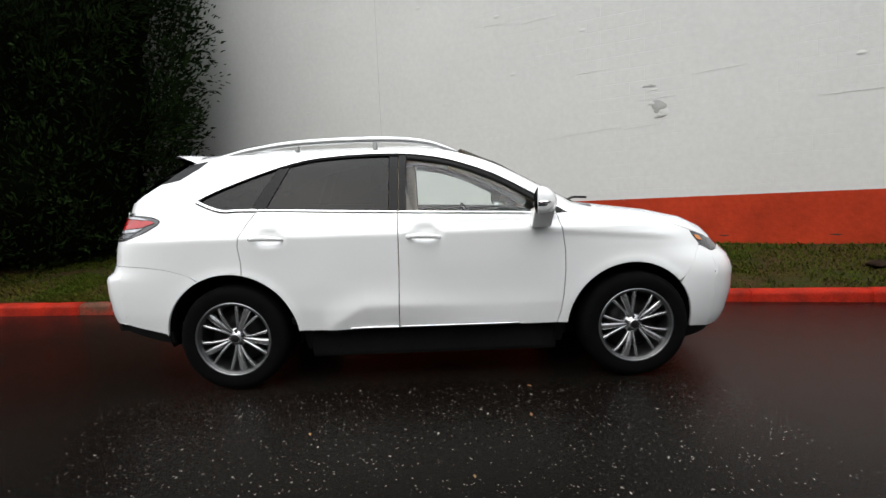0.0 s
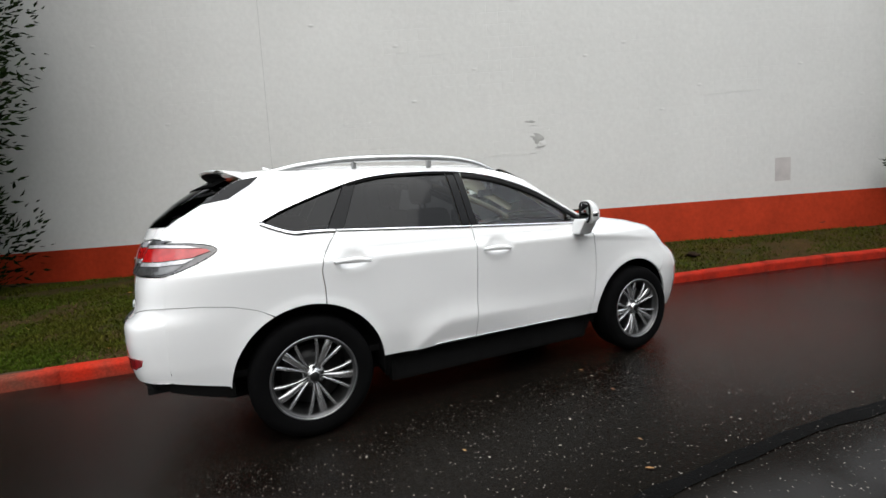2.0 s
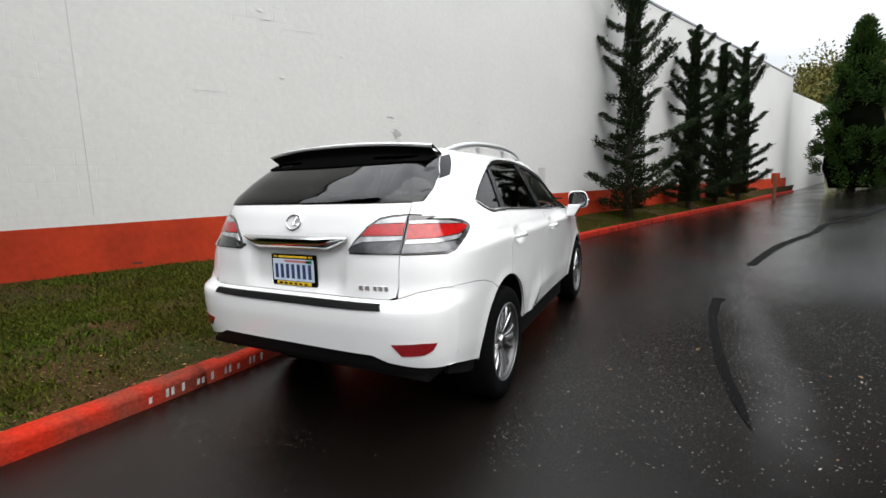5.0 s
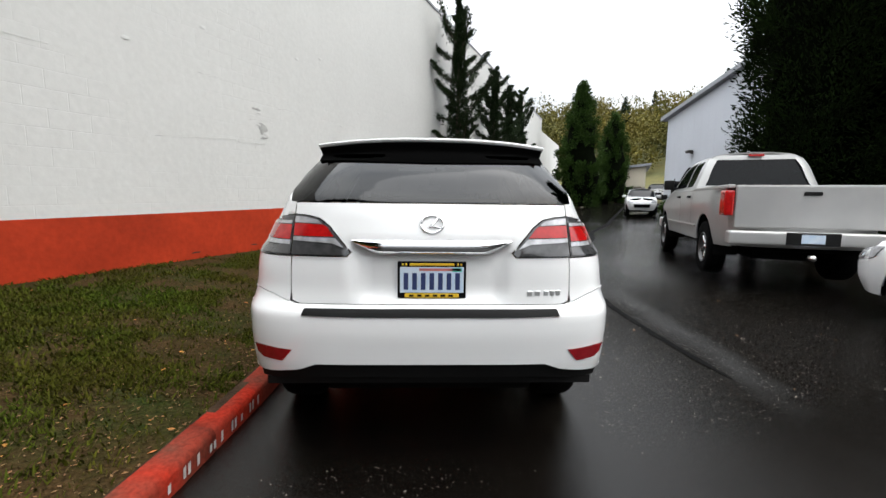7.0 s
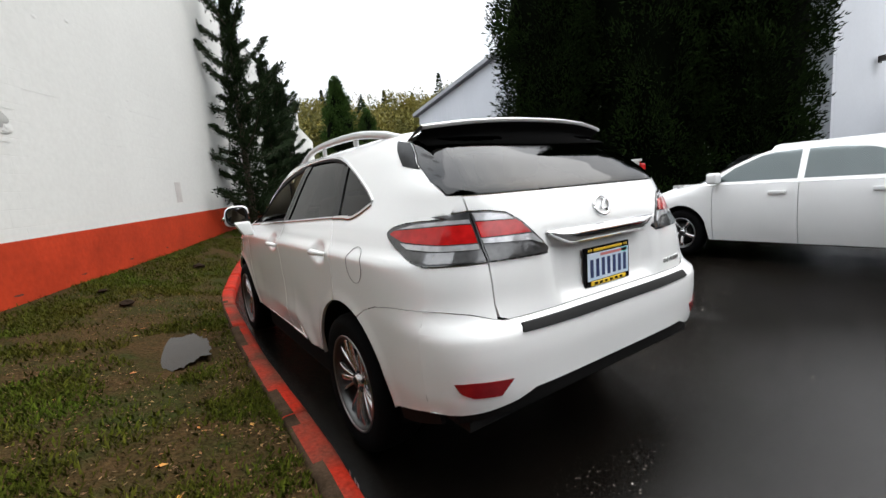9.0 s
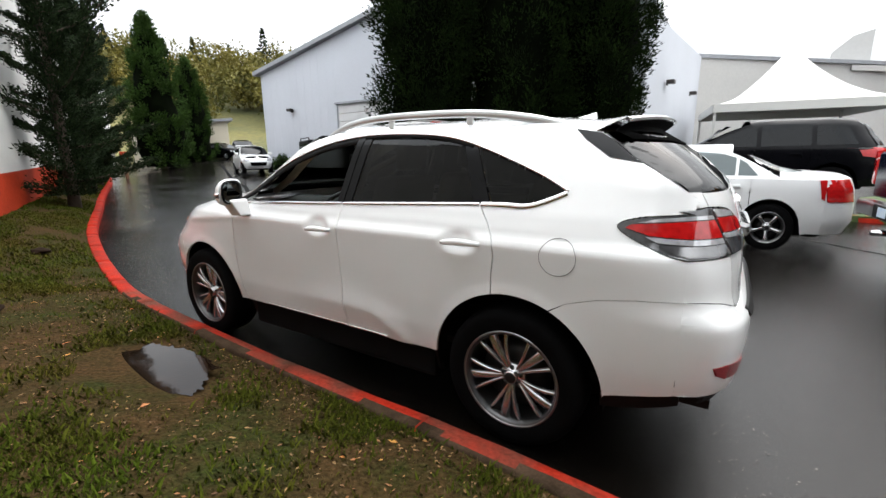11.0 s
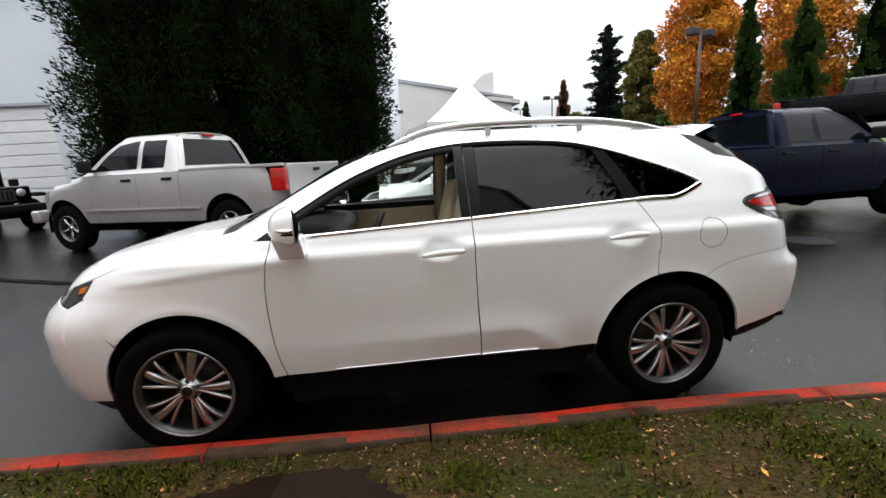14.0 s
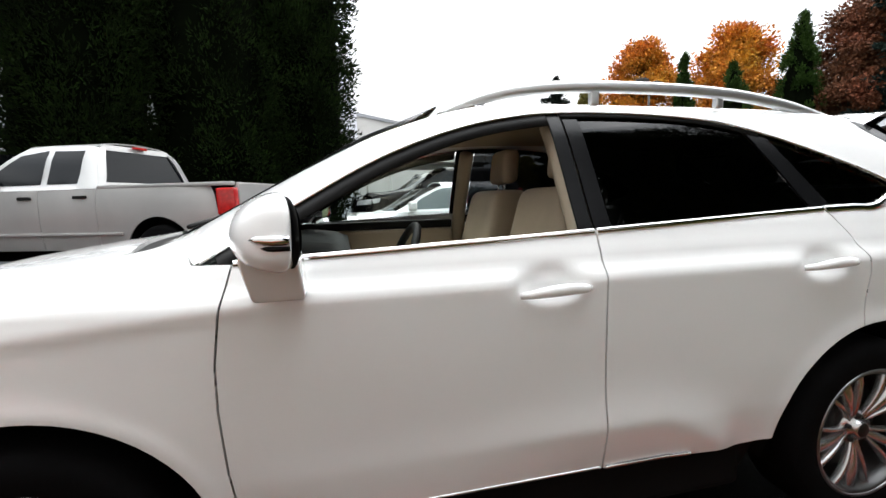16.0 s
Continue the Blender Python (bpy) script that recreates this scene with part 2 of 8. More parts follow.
def wet_asphalt():
    m = bpy.data.materials.new("wet_asphalt")
    m.use_nodes = True
    n, l = m.node_tree.nodes, m.node_tree.links
    b = n["Principled BSDF"]
    co = n.new("ShaderNodeTexCoord").outputs["Object"]

    def noise_tex(s, detail=4.0):
        t = n.new("ShaderNodeTexNoise")
        t.inputs["Scale"].default_value, t.inputs["Detail"].default_value = s, detail
        l.new(co, t.inputs["Vector"])
        return t.outputs["Fac"]

    def ramp(src, p0, p1, c0, c1):
        r = n.new("ShaderNodeValToRGB")
        r.color_ramp.elements[0].position, r.color_ramp.elements[1].position = p0, p1
        r.color_ramp.elements[0].color, r.color_ramp.elements[1].color = (*c0, 1), (*c1, 1)
        l.new(src, r.inputs["Fac"])
        return r.outputs["Color"]

    def mix(a, c, fac, mode='MIX'):
        x = n.new("ShaderNodeMix")
        x.data_type, x.blend_type = 'RGBA', mode
        for s, v in ((0, fac), (6, a), (7, c)):
            if hasattr(v, "links"):
                l.new(v, x.inputs[s])
            else:
                x.inputs[s].default_value = v
        return x.outputs[2]

    base = ramp(noise_tex(0.35), 0.35, 0.7, (0.0024, 0.0021, 0.0018), (0.0056, 0.0048, 0.0041))
    grit = ramp(noise_tex(160, 2), 0.38, 0.70, (0.4, 0.4, 0.4), (2.4, 2.2, 2.0))
    col = mix(base, grit, 1.0, 'MULTIPLY')
    vo = n.new("ShaderNodeTexVoronoi")
    vo.inputs["Scale"].default_value = 62
    l.new(co, vo.inputs["Vector"])
    speck = ramp(vo.outputs["Distance"], 0.07, 0.15, (1, 1, 1), (0, 0, 0))
    sel = n.new("ShaderNodeMath")
    sel.operation = 'GREATER_THAN'
    sel.inputs[1].default_value = 0.42
    sx = n.new("ShaderNodeSeparateColor")
    l.new(vo.outputs["Color"], sx.inputs[0])
    l.new(sx.outputs[0], sel.inputs[0])
    both = mix(speck, sel.outputs[0], 1.0, 'MULTIPLY')
    col = mix(col, (0.058, 0.051, 0.043, 1), both)
    # a faint pale streak along the lot, its wet sheen mixed into the base colour
    sp = n.new("ShaderNodeSeparateXYZ")
    l.new(co, sp.inputs[0])

    def calc(op, p, q):
        k = n.new("ShaderNodeMath")
        k.operation = op
        for s, v in ((0, p), (1, q)):
            if hasattr(v, "links"):
                l.new(v, k.inputs[s])
            else:
                k.inputs[s].default_value = v
        return k.outputs[0]

    def span(src, a, c):
        k = n.new("ShaderNodeMapRange")
        k.interpolation_type = 'SMOOTHSTEP'
        k.inputs["From Min"].default_value, k.inputs["From Max"].default_value = a, c
        l.new(src, k.inputs["Value"])
        return k.outputs["Result"]
    off = calc('ADD', calc('ADD', sp.outputs[1], calc('MULTIPLY', sp.outputs[0], 0.068)), 2.49)
    off = calc('ADD', off, calc('MULTIPLY', calc('SUBTRACT', noise_tex(0.5), 0.5), 0.5))
    line = span(calc('ABSOLUTE', off, 0.0), 0.30, 0.02)
    line = calc('MULTIPLY', line, calc('MULTIPLY', span(sp.outputs[0], -1.5, 0.5), span(sp.outputs[0], 6.5, 4.0)))
    col = mix(col, (0.024, 0.0235, 0.023, 1), calc('MULTIPLY', line, span(noise_tex(0.9), 0.30, 0.60)))
    l.new(col, b.inputs["Base Color"])
    rr = ramp(noise_tex(0.5), 0.36, 0.66, (0.10, 0.10, 0.10), (0.26, 0.26, 0.26))
    far_x = calc('DIVIDE', calc('SUBTRACT', sp.outputs[0], 1.0), 3.6)
    far_y = calc('DIVIDE', calc('ADD', sp.outputs[1], 3.4), 2.0)
    ring = calc('SQRT', calc('ADD', calc('MULTIPLY', far_x, far_x), calc('MULTIPLY', far_y, far_y)), 0.0)
    ring = calc('ADD', ring, calc('MULTIPLY', calc('SUBTRACT', noise_tex(0.45), 0.5), 0.5))
    dry = span(ring, 1.4, 0.55)
    l.new(mix(rr, (0.26, 0.26, 0.26, 1), dry), b.inputs["Roughness"])
    l.new(mix((0.25, 0.25, 0.25, 1), (0.020, 0.020, 0.020, 1), dry), b.inputs["Specular IOR Level"])
    bp = n.new("ShaderNodeBump")
    bp.inputs["Strength"].default_value = 0.45
    bp.inputs["Distance"].default_value = 0.006
    l.new(noise_tex(140, 3), bp.inputs["Height"])
    l.new(bp.outputs["Normal"], b.inputs["Normal"])
    return m


def block_wall():
    """White paint over concrete blocks: faint courses, rollers' streaks and dirt."""
    m = mat("white_painted_block", (0.62, 0.62, 0.595), 0.7, vary=0.07, scale=0.45, fine=0.03, fscale=14)
    n, l = m.node_tree.nodes, m.node_tree.links
    g = n.new("ShaderNodeNewGeometry")
    d = n.new("ShaderNodeVectorMath")
    d.operation = 'DOT_PRODUCT'
    d.inputs[1].default_value = (0.9178, -0.3971, 0.016)
    l.new(g.outputs["Position"], d.inputs[0])
    z = n.new("ShaderNodeVectorMath")
    z.operation = 'DOT_PRODUCT'
    z.inputs[1].default_value = (-0.016, 0.007, 1.0)
    l.new(g.outputs["Position"], z.inputs[0])
    c = n.new("ShaderNodeCombineXYZ")
    l.new(d.outputs["Value"], c.inputs[0])
    l.new(z.outputs["Value"], c.inputs[1])
    br = n.new("ShaderNodeTexBrick")
    br.inputs["Scale"].default_value = 1.0
    br.inputs["Brick Width"].default_value = 0.41
    br.inputs["Row Height"].default_value = 0.203
    br.inputs["Mortar Size"].default_value = 0.006
    br.inputs["Mortar Smooth"].default_value = 0.8
    br.inputs["Color1"].default_value, br.inputs["Color2"].default_value, br.inputs["Mortar"].default_value = (1, 1, 1, 1), (0.97, 0.97, 0.97, 1), (0, 0, 0, 1)
    l.new(c.outputs[0], br.inputs["Vector"])
    no = n.new("ShaderNodeTexNoise")
    no.inputs["Scale"].default_value, no.inputs["Detail"].default_value = 9.0, 6.0
    l.new(g.outputs["Position"], no.inputs["Vector"])
    fade = n.new("ShaderNodeTexNoise")
    fade.inputs["Scale"].default_value = 0.8
    l.new(g.outputs["Position"], fade.inputs["Vector"])
    fr = n.new("ShaderNodeMapRange")
    fr.inputs["From Min"].default_value, fr.inputs["From Max"].default_value = 0.42, 0.65
    fr.inputs["To Min"].default_value, fr.inputs["To Max"].default_value = 0.05, 0.35
    l.new(fade.outputs["Fac"], fr.inputs["Value"])
    b1 = n.new("ShaderNodeBump")
    b1.inputs["Distance"].default_value = 0.006
    l.new(fr.outputs["Result"], b1.inputs["Strength"])
    l.new(br.outputs["Color"], b1.inputs["Height"])
    b2 = n.new("ShaderNodeBump")
    b2.inputs["Strength"].default_value, b2.inputs["Distance"].default_value = 0.12, 0.03
    l.new(no.outputs["Fac"], b2.inputs["Height"])
    l.new(b1.outputs["Normal"], b2.inputs["Normal"])
    l.new(b2.outputs["Normal"], n["Principled BSDF"].inputs["Normal"])
    return m


def lawn_soil():
    m = bpy.data.materials.new("lawn_turf")
    m.use_nodes = True
    n, l = m.node_tree.nodes, m.node_tree.links
    b = n["Principled BSDF"]
    co = n.new("ShaderNodeTexCoord").outputs["Object"]
    t = n.new("ShaderNodeTexNoise")
    t.inputs["Scale"].default_value, t.inputs["Detail"].default_value = 1.7, 9
    t.inputs["Roughness"].default_value = 0.72
    l.new(co, t.inputs["Vector"])
    r = n.new("ShaderNodeValToRGB")
    e = r.color_ramp.elements
    e[0].position, e[0].color = 0.36, (0.049, 0.027, 0.0115, 1)
    e[1].position, e[1].color = 0.66, (0.019, 0.026, 0.006, 1)
    k = e.new(0.50)
    k.color = (0.032, 0.0215, 0.0083, 1)
    l.new(t.outputs["Fac"], r.inputs["Fac"])
    t2 = n.new("ShaderNodeTexNoise")
    t2.inputs["Scale"].default_value = 45
    l.new(co, t2.inputs["Vector"])
    mr = n.new("ShaderNodeMapRange")
    mr.inputs["From Min"].default_value, mr.inputs["From Max"].default_value = 0.3, 0.7
    mr.inputs["To Min"].default_value, mr.inputs["To Max"].default_value = 0.55, 1.45
    l.new(t2.outputs["Fac"], mr.inputs["Value"])
    x = n.new("ShaderNodeMix")
    x.data_type, x.blend_type = 'RGBA', 'MULTIPLY'
    x.inputs[0].default_value = 1.0
    l.new(r.outputs["Color"], x.inputs[6])
    l.new(mr.outputs["Result"], x.inputs[7])
    l.new(x.outputs[2], b.inputs["Base Color"])
    b.inputs["Roughness"].default_value = 0.95
    b.inputs["Specular IOR Level"].default_value = 0.04
    bp = n.new("ShaderNodeBump")
    bp.inputs["Strength"].default_value = 0.6
    bp.inputs["Distance"].default_value = 0.03
    l.new(t2.outputs["Fac"], bp.inputs["Height"])
    l.new(bp.outputs["Normal"], b.inputs["Normal"])
    return m


ASPHALT = wet_asphalt()
LAWN = lawn_soil()
WALLW = block_wall()
BLADE = mat("grass_blade", (0.034, 0.054, 0.0035), 0.8, second=(0.047, 0.040, 0.005), scale=1.1, island=0.5, spec=0.06)
LEAFD = mat("fallen_leaf", (0.13, 0.050, 0.014), 0.8, second=(0.16, 0.10, 0.035), scale=3, island=0.5)
PUDDLE = mat("puddle_water", (0.014, 0.008, 0.005), 0.03, vary=0.5, scale=3, spec=0.16, bump=0.04, bscale=9)
MUD = mat("wet_mud", (0.022, 0.013, 0.008), 0.85, vary=0.4, scale=6, bump=0.4, bscale=30, spec=0.06)


# ---- mesh helpers ----
def link_mesh(name, verts, faces, material, parent=None, label="", smooth=True, loc=None):
    me = bpy.data.meshes.new(name)
    me.from_pydata(verts, [], faces)
    if material:
        me.materials.append(material)
    if smooth:
        me.polygons.foreach_set("use_smooth", [True] * len(me.polygons))
    me.update()
    ob = new(name, me)
    if parent:
        ob.parent = parent
    if label:
        ob["label"] = label
    if loc:
        ob.location = loc
    return ob


def part(name, bm, material, parent=None, label="", smooth=False):
    me = bpy.data.meshes.new(name)
    bm.to_mesh(me)
    bm.free()
    me.materials.append(material)
    if smooth:
        me.polygons.foreach_set("use_smooth", [True] * len(me.polygons))
    ob = new(name, me)
    if parent:
        ob.parent = parent
    if label:
        ob["label"] = label
    return ob


def empty(name, m=None):
    ob = new(name)
    if m is not None:
        ob.matrix_basis = m
    return ob


def box_bm(x0, x1, y0, y1, z0, z1, bevel=0.0, seg=2, bm=None):
    b = bmesh.new()
    bmesh.ops.create_cube(b, size=1.0)
    for v in b.verts:
        v.co = Vector(((x0 + x1) / 2 + v.co.x * (x1 - x0), (y0 + y1) / 2 + v.co.y * (y1 - y0), (z0 + z1) / 2 + v.co.z * (z1 - z0)))
    if bevel:
        bmesh.ops.bevel(b, geom=b.edges[:], offset=bevel, segments=seg, affect='EDGES', profile=0.6)
    if bm is None:
        return b
    tmp = bpy.data.meshes.new("tmp")
    b.to_mesh(tmp)
    b.free()
    bm.from_mesh(tmp)
    bpy.data.meshes.remove(tmp)
    return bm


def lathe(profile, n=48, axis='y'):
    """Verts and faces of a turned shape: profile of (radius, along)."""
    v, f = [], []
    for i in range(n):
        a = 2 * math.pi * i / n
        for r, h in profile:
            v.append((r * math.cos(a), h, r * math.sin(a)) if axis == 'y' else (r * math.cos(a), r * math.sin(a), h))
    k = len(profile)
    for i in range(n):
        j = (i + 1) % n
        for q in range(k - 1):
            f.append((i * k + q, i * k + q + 1, j * k + q + 1, j * k + q))
    return v, f


def tube(points, radius, n=8, flat=1.0, closed=False):
    """Verts and faces of a bent bar along points."""
    pts = [Vector(p) for p in points]
    v, f = [], []
    m = len(pts)
    for i, p in enumerate(pts):
        a, b = pts[max(0, i - 1)], pts[min(m - 1, i + 1)]
        d = (b - a).normalized()
        s = d.cross(Vector((0, 0, 1)))
        s = s.normalized() if s.length > 1e-4 else Vector((1, 0, 0))
        u = s.cross(d).normalized()
        r = radius[i] if isinstance(radius, (list, tuple)) else radius
        for k in range(n):
            t = 2 * math.pi * k / n
            v.append(tuple(p + s * math.cos(t) * r * flat + u * math.sin(t) * r))
    for i in range(m - 1):
        for k in range(n):
            j = (k + 1) % n
            f.append((i * n + k, i * n + j, (i + 1) * n + j, (i + 1) * n + k))
    f.append(tuple(range(n - 1, -1, -1)))
    f.append(tuple((m - 1) * n + k for k in range(n)))
    return v, f


def interp(table):
    zs = np.array([a for a, _ in table], float)
    vs = np.array([b for _, b in table], float)
    return lambda z: float(np.interp(z, zs, vs))


def spline(points, n=8):
    """Points along a smooth curve through the given ones."""
    P = [Vector(p) for p in points]
    out = []
    for i in range(len(P) - 1):
        a, b, c, d = P[max(0, i - 1)], P[i], P[i + 1], P[min(len(P) - 1, i + 2)]
        for k in range(n):
            t = k / n
            out.append(0.5 * ((2 * b) + (c - a) * t + (2 * a - 5 * b + 4 * c - d) * t * t + (3 * b - a - 3 * c + d) * t ** 3))
    out.append(P[-1])
    return out


# ---- the lie of the land ----
def ramp01(v):
    v = max(0.0, min(1.0, v))
    return v * v * (3 - 2 * v)


def ground_z(x, y):
    z = 0.0
    if x > 3:
        z += 0.022 * (x - 3) * min(1, (x - 3) / 4)
    if x < -5:
        z += 0.035 * (-5 - x) * min(1, (-5 - x) / 6)
    if x > 6 and y < -10:
        z += 0.08 * min(7, -10 - y) * min(1, (x - 6) / 8)
    if x < -7.5 and -7.2 < y < -1.6:
        z += 0.42 * min(1, (-7.5 - x) / 2.2) * min(1, (-1.6 - y) / 1.4) * min(1, (y + 7.2) / 0.6)
    if x < -8 and y < -6.5:
        q = min(1, (-8 - x) / 3) * min(1, (-6.5 - y) / 1.8) * max(0, min(1, (y + 24) / 8))
        z += 1.30 * q * q * (3 - 2 * q)
    return z


KERB = [(-30, 6.4), (-14, 2.75), (-8, 1.95), (-4.1, 1.50), (-2.5, 1.36), (-1.3, 1.23), (0, 1.14), (1.5, 1.11), (2.85, 1.04), (4.2, 0.93), (5.5, 0.66), (7, 0.27), (9, -0.36), (12, -1.5), (16.1, -3.05), (22, -5.4), (28, -7.5), (34, -9.9)]
KL = [(p.x, p.y - 0.06) for p in spline([(*p, 0) for p in KERB], 14)]
WA, WH = Vector((4.75, 2.85, 0)), Vector((0.9178, -0.3971, 0)).normalized()
WN = Vector((WH.y, -WH.x, 0))          # faces the road
if WN.dot(Vector((0, -1, 0))) < 0:
    WN = -WN
WTILT = math.tan(radians(1.0))


def wall_base(s):
    return 0.44 + 0.014 * max(0, s - 4) + 0.012 * max(0, -s - 2)


def at_wall(s, z, out=0.0):
    p = WA + WH * s + WN * out
    return (p.x, p.y, z + WTILT * s)


# one sheet of asphalt out to the horizon, finer near the car
xs = sorted(set([-1500, -600, -250, -120, -70] + list(range(-45, -15, 3)) + list(range(-15, 4)) + list(range(6, 61, 3)) + [80, 120, 250, 600, 1500]))
ys = sorted(set([-1500, -600, -250, -120, -80] + list(range(-60, -18, 3)) + list(range(-18, 0)) + list(range(0, 31, 3)) + [60, 120, 250, 600, 1500]))
gv = [(x, y, ground_z(min(x, 60), y) if x > -45 else ground_z(-45, y)) for x in xs for y in ys]
ny = len(ys)
gf = [(i * ny + j, (i + 1) * ny + j, (i + 1) * ny + j + 1, i * ny + j + 1) for i in range(len(xs) - 1) for j in range(ny - 1)]
ground = link_mesh("ground", gv, gf, ASPHALT)
tagged(ground, "wet dark asphalt lot with pale grit", "ground", kind="structure")


# lawn between the kerb and the wall
def lawn_point(i, u):
    """u runs from 0 at the kerb to 1 at the wall."""
    kx, ky = KL[i]
    s = (Vector((kx, ky, 0)) - WA).dot(WH)
    a = Vector((kx, ky + 0.16, ground_z(kx, ky) + 0.115))
    w = WA + WH * (s + 0.3) + WN * 0.02
    b = Vector((w.x, w.y, wall_base(s) + WTILT * s * 0.6))
    p = a.lerp(b, u)
    dip = math.hypot((p.x - 2.15) / 0.75, (p.y - 1.62) / 0.42)
    hump = 0.05 * math.sin(math.pi * u) - 0.05 * math.exp(-dip ** 4)
    p.z += hump * min(1, (b - a).length / 3) + 0.02 * noise.noise(p * 0.9) * min(1, 6 * u)
    return p


NU = 40
lv, lf = [], []
for i in range(len(KL)):
    for j in range(NU + 1):
        lv.append(tuple(lawn_point(i, (j / NU) ** 1.15)))
for i in range(len(KL) - 1):
    for j in range(NU):
        a = i * (NU + 1) + j
        lf.append((a, a + NU + 1, a + NU + 2, a + 1))
lawn = link_mesh("lawn", lv, lf, LAWN)
tagged(lawn, "patchy green lawn with bare brown soil beside the kerb", "lawn", kind="structure")

# ---- the long white wall ----
S0, S1 = -26.0, 30.0
WTOP = 7.25


def slab(name, s0, s1, z0, z1, out0, out1, material, parent=None, nz=1):
    """A block lying along the wall line, from out0 to out1 in front of it."""
    v = [at_wall(s, z, o) for s in (s0, s1) for z in (z0, z1) for o in (out0, out1)]
    f = [(0, 1, 3, 2), (4, 6, 7, 5), (0, 4, 5, 1), (2, 3, 7, 6), (0, 2, 6, 4), (1, 5, 7, 3)]
    return link_mesh(name, v, f, material, parent, smooth=False)


wall_north = slab("wall_north", S0, S1, -1.5, WTOP, -0.3, 0.0, WALLW)
tagged(wall_north, "tall white painted concrete wall with scuffs", "wall", kind="structure")
slab("parapet_cap", S0, S1, WTOP, WTOP + 0.07, -0.34, 0.03, ROOFT, wall_north)
slab("red_band", S0, S1, -1.4, 1.13, -0.01, 0.006, BANDR, wall_north)
slab("end_wall", S1 + 0.02, S1 + 14, -1, 6.6, -0.6, -0.25, WALLW, wall_north)
slab("back_wall", S0, S1, -1.5, WTOP - 0.1, -12.3, -12.0, WALLW, wall_north)
slab("flat_roof", S0, S1, WTOP - 0.4, WTOP - 0.2, -12.0, -0.3, ROOFT, wall_north)

# ---- metal-clad building across the lot ----
GX0, GX1, GY = 23.6, 1.95, -14.6
PEAKX, PEAKZ, EZ0, EZ1 = 12.6, 8.45, 6.3, 6.3


def prism(name, pts, y0, y1, material, parent=None, axis='y'):
    n = len(pts)
    if axis == 'y':
        v = [(a, y0, b) for a, b in pts] + [(a, y1, b) for a, b in pts]
    elif axis == 'x':
        v = [(y0, a, b) for a, b in pts] + [(y1, a, b) for a, b in pts]
    else:
        v = [(a, b, y0) for a, b in pts] + [(a, b, y1) for a, b in pts]
    f = [tuple(range(n)), tuple(range(2 * n - 1, n - 1, -1))] + [(i, i + n, (i + 1) % n + n, (i + 1) % n) for i in range(n)]
    ob = link_mesh(name, v, f, material, parent, smooth=False)
    bm = bmesh.new()
    bm.from_mesh(ob.data)
    bmesh.ops.recalc_face_normals(bm, faces=bm.faces)
    bm.to_mesh(ob.data)
    bm.free()
    return ob


hall = tagged(empty("metal_building"), "pale grey metal-clad gabled building with roller door", "building")
D0, D1, DT = 17.25, 13.75, 4.2
prism("wall", [(GX0, 0), (D0, 0), (D0, DT), (D1, DT), (D1, 0), (GX1, 0), (GX1, EZ1), (PEAKX, PEAKZ), (GX0, EZ0)], GY, GY - 0.25, METALW, hall)
prism("side_wall", [(GX1, GY - 0.26), (0.92, -24.7), (1.2, -24.7), (GX1 + 0.25, GY - 0.26)], 0, EZ1, METALW, hall, axis='z')
prism("roof", [(GX0 + 0.35, EZ0 - 0.02), (GX0 + 0.35, EZ0 + 0.2), (PEAKX, PEAKZ + 0.22), (GX1 - 0.2, EZ1 + 0.2), (GX1 - 0.2, EZ1 - 0.02), (PEAKX, PEAKZ + 0.01)], GY + 0.3, GY - 10.6, ROOFT, hall)
rd = prism("roller_door", [(D0, 0.3), (D1, 0.3), (D1, DT), (D0, DT)], GY - 0.10, GY - 0.16, DOORW, hall)
for k in range(9):
    part("door_slat", box_bm(D1 + 0.03, D0 - 0.03, GY - 0.10, GY - 0.065, 0.45 + k * 0.41, 0.45 + k * 0.41 + 0.36, 0.012, 1), DOORW, rd)
part("door_lintel", box_bm(D1 - 0.1, D0 + 0.1, GY, GY + 0.06, DT, DT + 0.1), ROOFT, hall)
for k in range(39):
    x = GX1 + 0.4 + k * 0.6
    if D1 - 0.1 < x < D0 + 0.1 or x > GX0 - 0.1:
        continue
    top = EZ1 + (PEAKZ - EZ1) * (x - GX1) / (PEAKX - GX1) if x < PEAKX else EZ0 + (PEAKZ - EZ0) * (GX0 - x) / (GX0 - PEAKX)
    part("siding_rib", box_bm(x - 0.02, x + 0.02, GY, GY + 0.006, 0.2, top - 0.03), METALW, hall)


def wall_lamp(name, m):
    o = tagged(empty(name, m), "small dark wall-mounted lamp on the metal siding", "lamp", group="wall lamps")
    part("backplate", box_bm(-0.1, 0.1, 0, 0.04, -0.1, 0.1, 0.01), POLEM, o)
    part("housing", box_bm(-0.17, 0.17, 0.04, 0.3, -0.05, 0.1, 0.03), POLEM, o)
    return o


wl = wall_lamp("wall_lamp", pose(20.9, GY + 0.02, 4.1))
copy_thing(wl, pose(1.60, GY - 3.0, 4.2, 0, 0, 84))
copy_thing(wl, pose(1.10, GY - 7.5, 4.2, 0, 0, 84))

